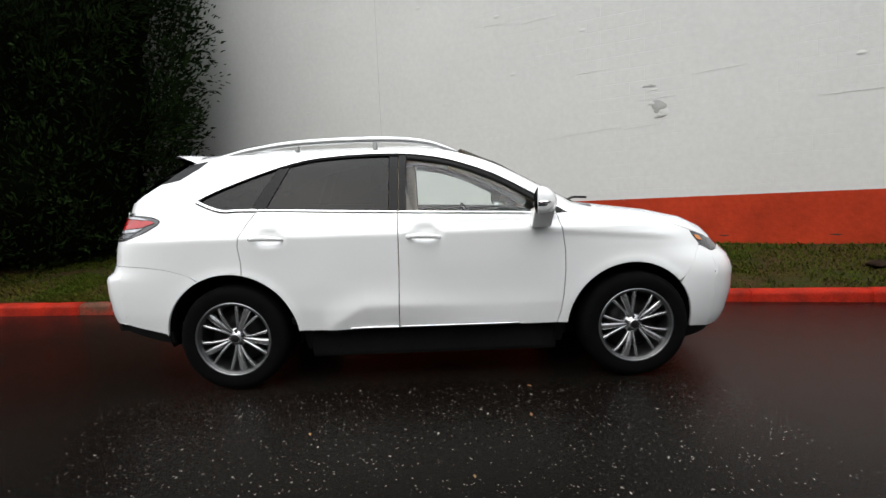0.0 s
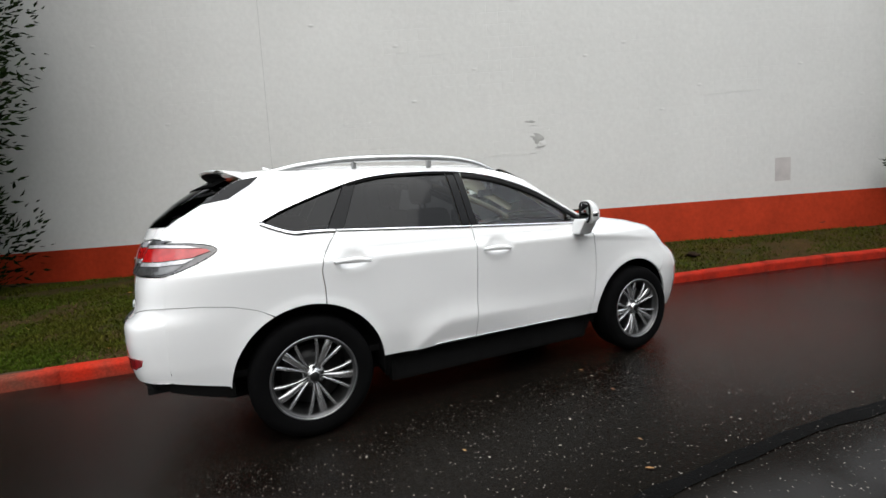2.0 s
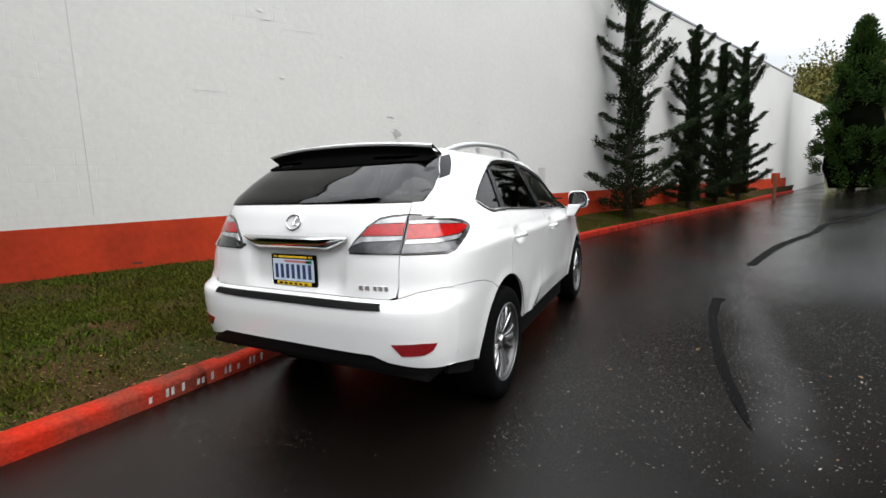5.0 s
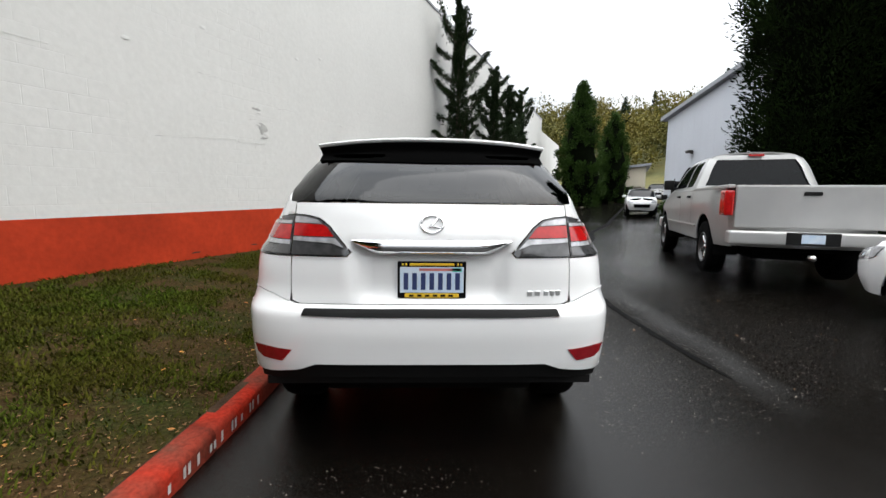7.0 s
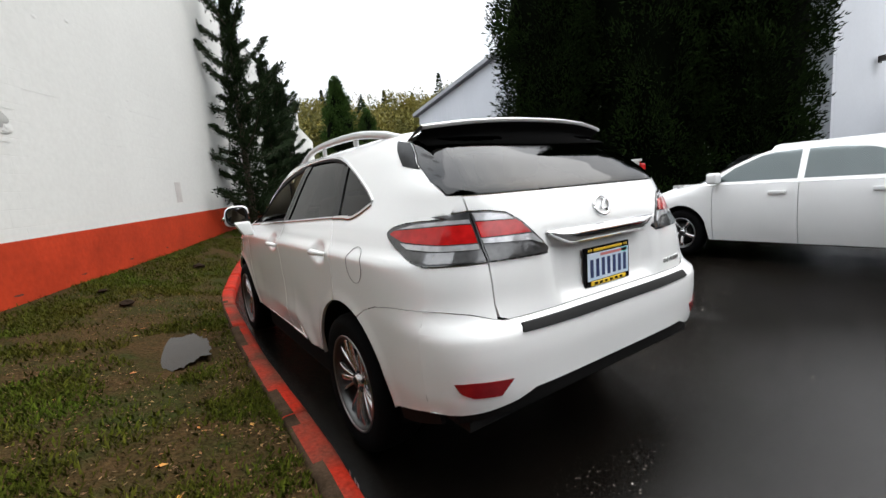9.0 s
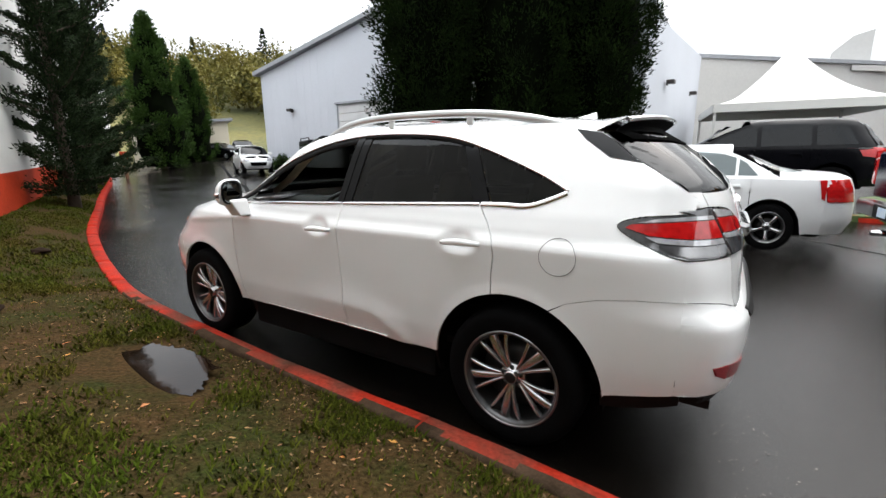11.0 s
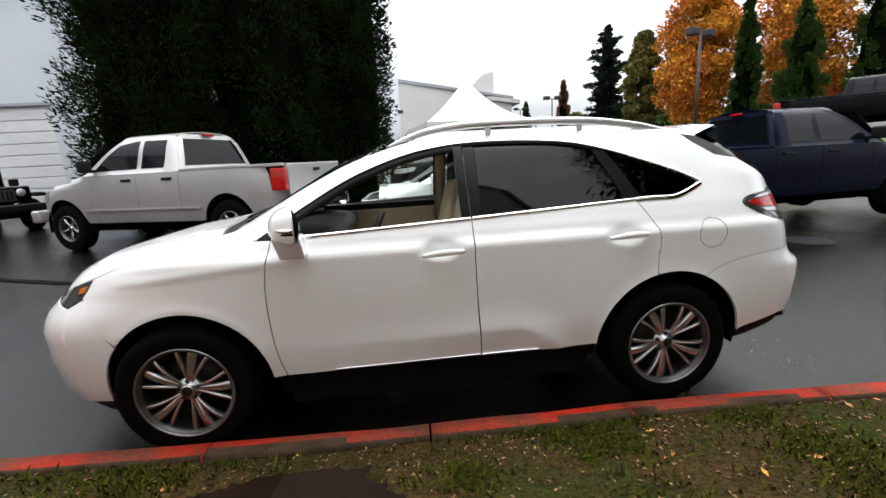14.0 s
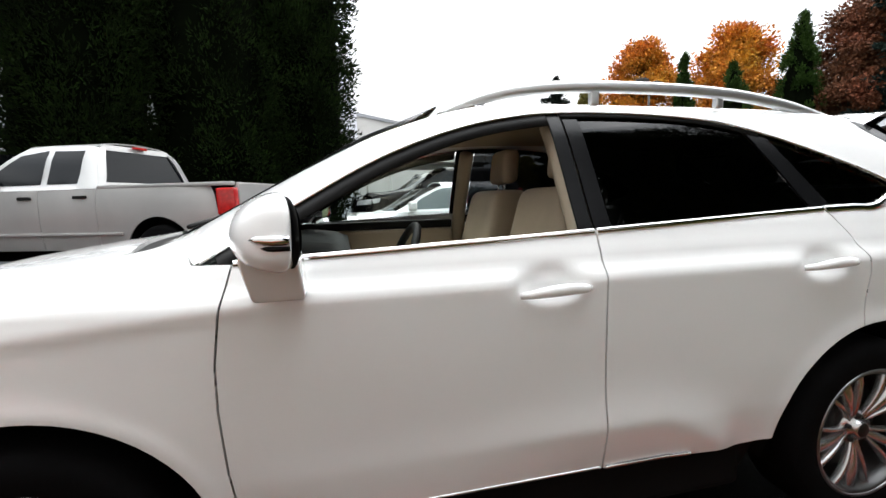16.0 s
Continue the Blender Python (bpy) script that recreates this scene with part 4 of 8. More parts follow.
def wheel(name, m, radius, rim, width, spokes, parent, groups=5, alloy=None, phase=0):
    """A tyre on an alloy rim whose spokes come in fans of three."""
    alloy = alloy or ALLOY
    o = empty(name, m)
    o.parent = parent
    h = width / 2
    prof = [(rim - 0.012, -h + 0.01), (rim + 0.012, -h), (radius - 0.05, -h - 0.006), (radius - 0.018, -h + 0.006), (radius - 0.003, -h + 0.035), (radius, 0), (radius - 0.003, h - 0.035), (radius - 0.018, h - 0.006), (radius - 0.05, h + 0.006), (rim + 0.012, h), (rim - 0.012, h - 0.01)]
    v, f = lathe(prof, 56)
    f = orient(v, f, Vector((0, 0, 0.001)))
    link_mesh("tyre", v, f, RUBBER, o)
    prof = [(rim - 0.055, -h + 0.01), (rim - 0.03, 0.0), (rim - 0.02, h * 0.55), (rim - 0.016, h - 0.012), (rim + 0.0, h + 0.0), (rim + 0.006, h - 0.004), (rim + 0.004, h - 0.02)]
    v, f = lathe(prof, 56)
    link_mesh("rim", v, f, RIMD, o)
    v, f = lathe([(rim - 0.008, h - 0.020), (rim - 0.005, h - 0.003), (rim, h + 0.003), (rim + 0.006, h), (rim + 0.008, h - 0.006)], 56)
    link_mesh("rim_lip", v, f, RIML, o)
    v, f = lathe([(0.001, -0.005), (rim * 0.72, -0.005), (rim * 0.74, 0.012), (rim * 0.30, 0.016), (0.001, 0.016)], 40)
    link_mesh("brake_disc", v, f, DARKALLOY, o)
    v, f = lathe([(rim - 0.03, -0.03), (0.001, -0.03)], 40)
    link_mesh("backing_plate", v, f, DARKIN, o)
    ymid = h - 0.035
    v, f = lathe([(0.001, ymid + 0.012), (0.03, ymid + 0.012), (0.036, ymid + 0.006), (0.04, ymid - 0.012), (0.062, ymid - 0.014), (0.07, ymid - 0.03), (0.07, ymid - 0.07)], 32)
    link_mesh("hub", v, f, alloy, o)
    v, f = lathe([(0.001, ymid + 0.016), (0.024, ymid + 0.015), (0.028, ymid + 0.012)], 24)
    link_mesh("centre_cap", v, f, DARKALLOY, o)
    mesh = {}
    for g in range(groups):
        if spokes == 3:
            fan = [(-21, -14, 0.013, 0.021), (0, 0, 0.024, 0.046), (21, 14, 0.013, 0.021)]
        else:
            fan = [(0, 0, 0.034, 0.05)]
        for k, (tip_a, root_a, wr, wt) in enumerate(fan):
            if k not in mesh:
                V, F = [], []
                r0, r1 = 0.05, rim - 0.004
                n = 8
                for i in range(n + 1):
                    t = i / n
                    r = r0 + (r1 - r0) * t
                    a = radians(-90 + phase + root_a + (tip_a - root_a) * t)
                    d = Vector((math.cos(a), 0, math.sin(a)))
                    s = Vector((-math.sin(a), 0, math.cos(a)))
                    w = (wr + (wt - wr) * t) * 0.5 * (1.25 if i == 0 else 1)
                    y = ymid - 0.012 + 0.030 * math.sin(t * math.pi * 0.55) - 0.012 * t ** 3
                    for sx, dy in ((-1.15, -0.022), (-1, -0.003), (-0.6, 0.002), (0.6, 0.002), (1, -0.003), (1.15, -0.022)):
                        p = d * r + s * w * sx
                        V.append((p.x, y + dy, p.z))
                for i in range(n):
                    for j in range(5):
                        F.append((i * 6 + j, i * 6 + j + 1, (i + 1) * 6 + j + 1, (i + 1) * 6 + j))
                F = orient(V, F, Vector((0, 1, 0)))
                sp = link_mesh("spoke", V, F, alloy, o)
                mesh[k] = sp.data
            else:
                sp = new("spoke", mesh[k])
                sp.parent = o
            sp.matrix_basis = pose(0, 0, 0, 0, -(g * 360 / groups), 0)
    nutv, nutf = lathe([(0.001, 0.012), (0.008, 0.012), (0.010, 0.008), (0.010, -0.02)], 8)
    for g in range(5):
        a = radians(-54 + g * 72)
        nt = link_mesh("lug_nut", nutv, nutf, DARKALLOY, o)
        nt.location = (0.052 * math.cos(a), ymid - 0.012, 0.052 * math.sin(a))
    return o


# ---- the white crossover ----
def flank(x, z):
    """Relief of the side: slim arch lips, a hollow door, a blade over the sill and handle cups."""
    e = 0.0
    for cx in (0.0, 2.715):
        r = math.hypot(x - cx, z - 0.37)
        if r > 0.40:
            e += 0.007 * math.exp(-((r - 0.45) / 0.03) ** 2)
    mid = ramp01((x - 0.50) / 0.5) * ramp01((2.30 - x) / 0.4)
    e -= 0.010 * mid * math.exp(-((z - 0.66) / 0.15) ** 2)
    e += 0.002 * math.exp(-((z - 1.13) / 0.02) ** 2) * max(0.0, min(1, (2.9 - x) / 0.5)) * ramp01((x + 0.40) / 0.3)
    zl = 1.045 - 0.085 * max(0.0, (x - 2.1)) ** 1.3
    e += 0.008 * ramp01((x - 1.9) / 0.5) * ramp01((3.15 - x) / 0.3) * math.exp(-((z - zl) / 0.018) ** 2)
    # blade that rises from the sill ahead of the rear wheel and runs out along the doors
    if 0.50 < x < 2.0 and z < 0.90:
        zc = 0.565 - 0.170 * max(0.0, min(1, (0.90 - x) / 0.28)) - 0.02 * max(0.0, min(1, (x - 1.2) / 0.6))
        wx = ramp01((x - 0.58) / 0.12) * (1 - ramp01((x - 1.02) / 0.75))
        if z > zc:
            e += 0.020 * wx * math.exp(-((z - zc) / 0.11) ** 1.5)
        else:
            e += 0.020 * wx * (1 - min(1.0, (zc - z) / 0.15) * 1.1)
    for hx in (0.27, 1.31):
        e -= 0.030 * math.exp(-(((x - hx - 0.02) / 0.10) ** 2 + ((z - 1.045) / 0.046) ** 2) ** 2)
    return e


def plate_bay(y, z):
    a = max(0.0, min(1.0, (0.355 - abs(y) - (z - 0.86) * -0.18) / 0.05)) * max(0.0, min(1.0, (z - 0.83) / 0.05)) * max(0.0, min(1.0, (1.12 - z) / 0.02))
    return 0.035 * a


RX = Body(
    width=[(0.18, 0.84), (0.30, 0.875), (0.40, 0.90), (0.55, 0.923), (0.70, 0.932), (0.90, 0.937), (1.00, 0.940), (1.045, 0.942), (1.062, 0.939), (1.074, 0.929), (1.10, 0.909), (1.14, 0.893), (1.20, 0.868), (1.24, 0.845), (1.30, 0.812), (1.40, 0.758), (1.50, 0.700), (1.58, 0.645), (1.62, 0.600), (1.65, 0.525), (1.67, 0.43), (1.685, 0.29), (1.695, 0.0)],
    tail=[(0.18, -0.83), (0.32, -0.885), (0.42, -0.925), (0.55, -0.960), (0.70, -0.975), (0.79, -0.972), (0.82, -0.958), (0.835, -0.925), (0.90, -0.920), (1.00, -0.918), (1.08, -0.910), (1.18, -0.885), (1.26, -0.858), (1.33, -0.82), (1.45, -0.69), (1.55, -0.55), (1.60, -0.46), (1.63, -0.38), (1.66, -0.15), (1.68, 0.1), (1.695, 0.45)],
    nose=[(0.18, 3.46), (0.26, 3.60), (0.36, 3.66), (0.55, 3.69), (0.72, 3.69), (0.80, 3.655), (0.86, 3.59), (0.92, 3.545), (1.00, 3.45), (1.07, 3.30), (1.13, 3.04), (1.17, 2.75), (1.20, 2.54), (1.215, 2.46), (1.24, 2.42), (1.52, 1.90), (1.60, 1.66), (1.645, 1.45), (1.675, 1.15), (1.695, 0.75)],
    x0r=0.5, x0f=1.6,
    pr=[(0, 13.0), (0.80, 13.0), (0.86, 10.5), (1.0, 9.0), (1.10, 7.5), (1.20, 7.2), (1.28, 8.0), (1.36, 9.5), (1.6, 8.0), (1.65, 5.0), (1.7, 4.0)], qr=[(0, 4.8), (0.84, 4.6), (0.90, 4.0), (1.1, 3.6), (1.25, 3.6), (1.35, 4.2), (1.6, 4.0), (1.7, 2.8)],
    pf=[(0, 6.8), (0.4, 6.8), (0.7, 6.8), (0.9, 5.4), (1.0, 5.0), (1.08, 5.0), (1.25, 4.0), (1.7, 4.0)], qf=[(0, 3.0), (0.7, 3.0), (0.9, 2.7), (1.0, 2.8), (1.25, 3.0), (1.7, 2.8)],
    extra=flank, recess=plate_bay)

car = tagged(empty("crossover_car"), "pearl white crossover parked beside the red kerb, driver window open", "car")
XS = -0.72

belt = [(2.30, 1.150), (1.15, 1.194), (0.17, 1.236), (-0.02, 1.236), (-0.12, 1.262), (-0.225, 1.308)]
top_line = [(-0.225, 1.308), (-0.10, 1.372), (0.10, 1.452), (0.34, 1.535), (0.56, 1.583), (0.84, 1.604), (1.10, 1.605), (1.30, 1.588), (1.53, 1.540), (1.80, 1.440), (2.06, 1.300), (2.30, 1.152)]
roof_edge = [(-0.30, 1.575), (-0.18, 1.610), (0.10, 1.634), (0.50, 1.650), (1.10, 1.650), (1.45, 1.618), (1.80, 1.512), (2.10, 1.378), (2.36, 1.240), (2.44, 1.195)]


def smooth2(pts, n=5):
    return [(p.x, p.y) for p in spline([(*p, 0) for p in pts], n)]


TOPL, ROOFE, BELT = smooth2(top_line), smooth2(roof_edge), smooth2(belt, 4)


def between(line, xa, xb):
    pts = [p for p in line if min(xa, xb) < p[0] < max(xa, xb)]
    lx = [p[0] for p in sorted(line)]
    lz = [p[1] for p in sorted(line)]
    pts = [(xa, float(np.interp(xa, lx, lz)))] + sorted(pts, reverse=xa > xb) + [(xb, float(np.interp(xb, lx, lz)))]
    return pts


# flank panels
rear_door_poly = between(BELT, 0.212, 1.146) + [(1.145, 1.0), (1.141, 0.8), (1.125, 0.405), (0.55, 0.405)] + arc(0, 0.37, 0.447, 5, 76.7, 16) + [(0.104, 0.90), (0.092, 1.0), (0.105, 1.07), (0.15, 1.15)]
front_door_poly = between(BELT, 1.152, 2.205) + [(2.235, 1.02), (2.252, 0.90), (2.255, 0.78), (2.245, 0.60), (2.228, 0.48), (2.205, 0.402), (1.70, 0.402), (1.131, 0.405), (1.147, 0.8), (1.151, 1.0)]
hoodline = [(2.44, 1.187), (2.62, 1.150), (2.85, 1.098), (3.00, 1.052), (3.07, 1.025)]
fender_poly = [(2.211, 0.402), (2.234, 0.48), (2.251, 0.60), (2.261, 0.78), (2.258, 0.90), (2.241, 1.02), (2.211, 1.148), (2.31, 1.150), (2.36, 1.225)] + hoodline + [(3.160, 0.993), (3.192, 0.935), (3.222, 0.898), (3.205, 0.878), (3.085, 0.70)] + arc(2.715, 0.37, 0.437, 42, 176, 22)
nosecut = 3.32
front_bumper_poly = arc(2.715, 0.37, 0.437, 3, 40, 8) + [(3.0862, 0.6990), (3.2063, 0.8770), (3.2275, 0.8878), (3.32, 0.842), (3.32, 0.300), (3.155, 0.325)]
lamp_f_poly = [(3.168, 0.990), (3.25, 0.966), (3.32, 0.942), (3.32, 0.847), (3.232, 0.892), (3.199, 0.935)]
quarter_poly = arc(0, 0.37, 0.447, 77.5, 115, 12) + [(-0.272, 0.8215), (-0.40, 0.8615), (-0.55, 0.8835), (XS, 0.8925), *smooth2([(XS, 1.050), (-0.64, 1.071), (-0.55, 1.107), (-0.471, 1.149), (-0.447, 1.178), (-0.482, 1.203), (-0.58, 1.220), (XS, 1.226)], 5), (XS, 1.288), (-0.60, 1.372), (-0.46, 1.455), (-0.36, 1.535)] + ROOFE + [(2.36, 1.215), (2.31, 1.160)] + list(reversed(TOPL)) + between(BELT, -0.21, 0.206) + [(0.144, 1.15), (0.099, 1.07), (0.086, 1.0), (0.098, 0.90)]
bumper_poly = [(XS, 0.889), (-0.55, 0.880), (-0.40, 0.858), (-0.27, 0.818)] + arc(0, 0.37, 0.447, 116, 176, 18) + [(-0.452, 0.415), (XS, 0.487)]
rocker_poly = [(0.45, 0.395), (2.28, 0.392), (2.26, 0.24), (0.47, 0.24)]
tail_side_poly = smooth2([(XS, 1.056), (-0.64, 1.076), (-0.55, 1.112), (-0.475, 1.152), (-0.452, 1.178), (-0.485, 1.199), (-0.58, 1.216), (XS, 1.222)], 5)

def at_cut(p):
    """True on the line where a flank panel runs on into a rear one."""
    return abs(p[0] - XS) < 0.002


fd = pair("front_door", front_door_poly, RX, PEARL, car, 0.016)
rdr = pair("rear_door", rear_door_poly, RX, PEARL, car, 0.016)
pair("front_fender", fender_poly, RX, PEARL, car, 0.018)
pair("quarter_panel", quarter_poly, RX, PEARL, car, 0.02, butt=at_cut)
pair("rocker", rocker_poly, RX, BLACKPL, car, 0.06, off=-0.055)

# rear face
LOW = [0.490, 0.505, 0.53, 0.57, 0.61, 0.65, 0.7, 0.74, 0.78, 0.806, 0.82, 0.828, 0.835, 0.85, 0.87, 0.889]


def rear_edge(zs, x=XS):
    return [(RX.width(x, z), z) for z in zs]


def at_cut_rear(p):
    return abs(abs(p[0]) - RX.width(XS, p[1])) < 0.006


def turn_side(x, z, o):
    """The flank, pushed out ever more backwards towards the corner."""
    k = max(0.0, min(1.0, (-0.45 - x) / (-0.45 - XS)))
    p = RX.side(x, z)
    return (p[0] - 0.7 * k * o, p[1] + o * (1 - 0.3 * k), z)


def turn_rear(y, z, o):
    k = max(0.0, min(1.0, (abs(y) - 0.68) / max(0.05, RX.width(XS, z) - 0.68)))
    p = RX.rear(y, z)
    return (p[0] - o * (1 - 0.3 * k), y + math.copysign(0.7 * k * o, y), z)


def rear_panel(name, poly, material, cell=0.05, depth=0.018, off=0.0, label="", parent=car, both=False, butt=at_cut_rear):
    v, f = skin(poly, turn_rear, cell, depth, off, cell_b=0.03, butt=butt)
    f = orient(v, f, Vector((-1, 0, 0)))
    out = [link_mesh(name, v, f, material, parent, label)]
    if both:
        out.append(link_mesh(name, mirror(v), [tuple(reversed(q)) for q in f], material, parent, label))
    return out


edge = rear_edge(LOW)
lip = [(-0.62, 0.525), (-0.54, 0.556), (0.54, 0.556), (0.62, 0.525)]
shoulder = [(0.84, 0.886), (0.76, 0.872), (0.69, 0.848), (0.64, 0.834)]
rear_bumper = rear_panel("rear_bumper", edge + shoulder + [(-y, z) for y, z in reversed(shoulder)] + [(-y, z) for y, z in reversed(edge)] + [(-0.74, 0.506)] + lip + [(0.74, 0.506)], PEARL, 0.03)[0]
v, f = skin(bumper_poly, RX.side, 0.03, butt=at_cut)
f = orient(v, f, Vector((0, 1, 0)))
link_mesh("bumper_corner", v, f, PEARL, rear_bumper)
link_mesh("bumper_corner", mirror(v), [tuple(reversed(q)) for q in f], PEARL, rear_bumper)
rear_panel("diffuser", [(-0.82, 0.455), (-0.82, 0.495), (-0.74, 0.512), (-0.615, 0.530), (-0.54, 0.565), (0.54, 0.565), (0.615, 0.530), (0.74, 0.512), (0.82, 0.495), (0.82, 0.455), (0.5, 0.478), (-0.5, 0.478)], BLACKPL, 0.06, off=-0.02, parent=rear_bumper, label="black lower bumper valance")
v, f = skin([(-0.43, 0.418), (XS - 0.02, 0.492), (XS - 0.02, 0.43), (-0.52, 0.355), (-0.43, 0.34)], RX.side, 0.06, 0.02, -0.018)
f = orient(v, f, Vector((0, 1, 0)))
link_mesh("valance", v, f, BLACKPL, rear_bumper)
link_mesh("valance", mirror(v), [tuple(reversed(q)) for q in f], BLACKPL, rear_bumper)
pad = rear_panel("step_pad", [(-0.60, 0.792), (-0.59, 0.822), (0.59, 0.822), (0.60, 0.792), (0.3, 0.786), (-0.3, 0.786)], BLACKPL, 0.05, 0.01, off=0.006, parent=rear_bumper, label="dark ribbed bumper step pad")
rear_panel("reflector", [(0.650, 0.624), (0.80, 0.634), (0.852, 0.630), (0.835, 0.592), (0.80, 0.572), (0.70, 0.566)], mat("reflector_red", (0.24, 0.006, 0.010), 0.2, coat=0.4, vary=0.2, scale=30), 0.03, 0.01, off=0.005, both=True, parent=rear_bumper, label="red rear reflector")

rear_panel("quarter_corner", [(0.668, 0.8445), (0.69, 0.8515), (0.76, 0.8755), (0.84, 0.8895)] + rear_edge([0.8925, 0.91, 0.93, 0.95, 0.97, 0.99, 1.01, 1.03, 1.050]) + [(0.71, 1.052), (0.668, 1.052)], PEARL, 0.04, both=True)
rear_panel("pillar_corner", [(0.674, 1.252), (0.76, 1.241)] + rear_edge([1.228, 1.24, 1.25, 1.262, 1.275, 1.288]) + [(RX.width(-0.69, 1.310), 1.310), (0.674, 1.310)], PEARL, 0.03, both=True)
gate_poly = [(-0.62, 0.838), (0.62, 0.838), (0.655, 0.850), (0.663, 0.90), (0.662, 1.056), (0.395, 1.056), (0.376, 1.078), (0.434, 1.144), (0.484, 1.200), (0.536, 1.236), (0.60, 1.248), (0.668, 1.252), (0.668, 1.306), (-0.668, 1.306), (-0.668, 1.252), (-0.60, 1.248), (-0.536, 1.236), (-0.484, 1.200), (-0.434, 1.144), (-0.376, 1.078), (-0.395, 1.056), (-0.662, 1.056), (-0.663, 0.90), (-0.655, 0.850)]
gate = rear_panel("tailgate", gate_poly, PEARL, 0.04)[0]
# rear glass with its dark surround
dl = [(-0.69, 1.312), (-0.60, 1.372), (-0.46, 1.455), (-0.36, 1.535), (-0.31, 1.57)]
gl_edge = [(RX.width(x, z) - 0.004, z) for x, z in dl]
glass_poly = gl_edge + [(-y, z) for y, z in reversed(gl_edge)]
rear_panel("rear_window", glass_poly, REARGL, 0.05, 0.006, off=-0.004, parent=gate, label="dark tinted rear glass")
surround = gl_edge + [(RX.width(-0.31, 1.57) - 0.07, 1.57), (RX.width(-0.46, 1.455) - 0.10, 1.455), (RX.width(-0.69, 1.312) - 0.05, 1.312)]
rear_panel("window_frit", surround, GLOSSBLK, 0.04, 0.004, off=-0.010, parent=gate, both=True)
pair("pillar_wedge", [(-0.50, 1.431), (-0.46, 1.455), (-0.36, 1.535), (-0.31, 1.566), (-0.19, 1.588), (-0.25, 1.535), (-0.37, 1.455)], RX, GLOSSBLK, car, 0.04, 0.006, 0.003)
# tail lamps: on the gate and on the corner
gate_lamp = [(0.400, 1.060), (0.655, 1.060), (0.668, 1.060), (0.668, 1.247), (0.60, 1.243), (0.539, 1.231), (0.489, 1.196), (0.440, 1.141), (0.384, 1.078)]
corner_lamp = [(0.674, 1.060)] + rear_edge([1.058, 1.075, 1.09, 1.115, 1.14, 1.165, 1.19, 1.207, 1.223]) + [(0.76, 1.236), (0.674, 1.247)]


lampg = rear_panel("tail_lamp", gate_lamp, SMOKE, 0.03, 0.03, off=0.006, both=True, label="wrap-around red and clear tail lamp")
lampc = rear_panel("tail_lamp", corner_lamp, SMOKE, 0.03, 0.03, off=0.006, both=True, label="wrap-around red and clear tail lamp")
for k in (0, 1):
    s = 1 if k == 0 else -1
    for nm, pl, mt in (
            ("trim_strip", [(0.542, 1.226), (0.60, 1.238), (0.664, 1.242), (0.664, 1.212), (0.520, 1.208)], CLEARLENS),
            ("red_lens", [(0.462, 1.150), (0.664, 1.150), (0.664, 1.208), (0.514, 1.204), (0.495, 1.192)], REDLENS),
            ("clear_lens", [(0.410, 1.098), (0.455, 1.144), (0.664, 1.146), (0.664, 1.128), (0.470, 1.120)], CLEARLENS),
            ("smoked_lens", [(0.41, 1.066), (0.664, 1.064), (0.664, 1.124), (0.475, 1.114)], SMOKE)):
        v, f = skin(pl, turn_rear, 0.03, 0.005, 0.012, 0.03)
        v = v if s == 1 else mirror(v)
        f = orient(v, f, Vector((-1, 0, 0)))
        link_mesh(nm, v, f, mt, lampg[k])
    for nm, z0, z1, mt in (("trim_strip", 1.204, 1.219, CLEARLENS), ("red_lens", 1.132, 1.200, REDLENS), ("clear_lens", 1.108, 1.128, CLEARLENS), ("smoked_lens", 1.066, 1.104, SMOKE)):
        pl = [(0.682, z0)] + rear_edge([z0 + (z1 - z0) * q / 5 for q in range(6)]) + [(0.682, z1)]
        v, f = skin(pl, turn_rear, 0.03, 0.005, 0.012, 0.03, butt=at_cut_rear)
        v = v if s == 1 else mirror(v)
        f = orient(v, f, Vector((-1, 0, 0)))
        link_mesh(nm, v, f, mt, lampc[k])
v, f = skin(tail_side_poly, turn_side, 0.03, 0.02, 0.006, butt=at_cut)
f = orient(v, f, Vector((0, 1, 0)))
for k in (0, 1):
    link_mesh("lamp_flank", v if k == 0 else mirror(v), f if k == 0 else [tuple(reversed(q)) for q in f], SMOKE, lampc[k])
    for nm, pl, mt in (("red_lens", [(XS, 1.132), (-0.57, 1.144), (-0.480, 1.172), (-0.50, 1.186), (XS, 1.200)], REDLENS),
                       ("clear_lens", [(XS, 1.204), (-0.52, 1.192), (-0.60, 1.210), (XS, 1.219)], CLEARLENS),
                       ("clear_lens", [(XS, 1.108), (-0.60, 1.118), (-0.555, 1.140), (XS, 1.128)], CLEARLENS),
                       ("smoked_lens", [(XS, 1.066), (-0.655, 1.080), (-0.61, 1.108), (XS, 1.104)], SMOKE)):
        vv, ff = skin(pl, turn_side, 0.03, 0.005, 0.012, butt=at_cut)
        ff = orient(vv, ff, Vector((0, 1, 0)))
        link_mesh(nm, vv if k == 0 else mirror(vv), ff if k == 0 else [tuple(reversed(q)) for q in ff], mt, lampc[k])
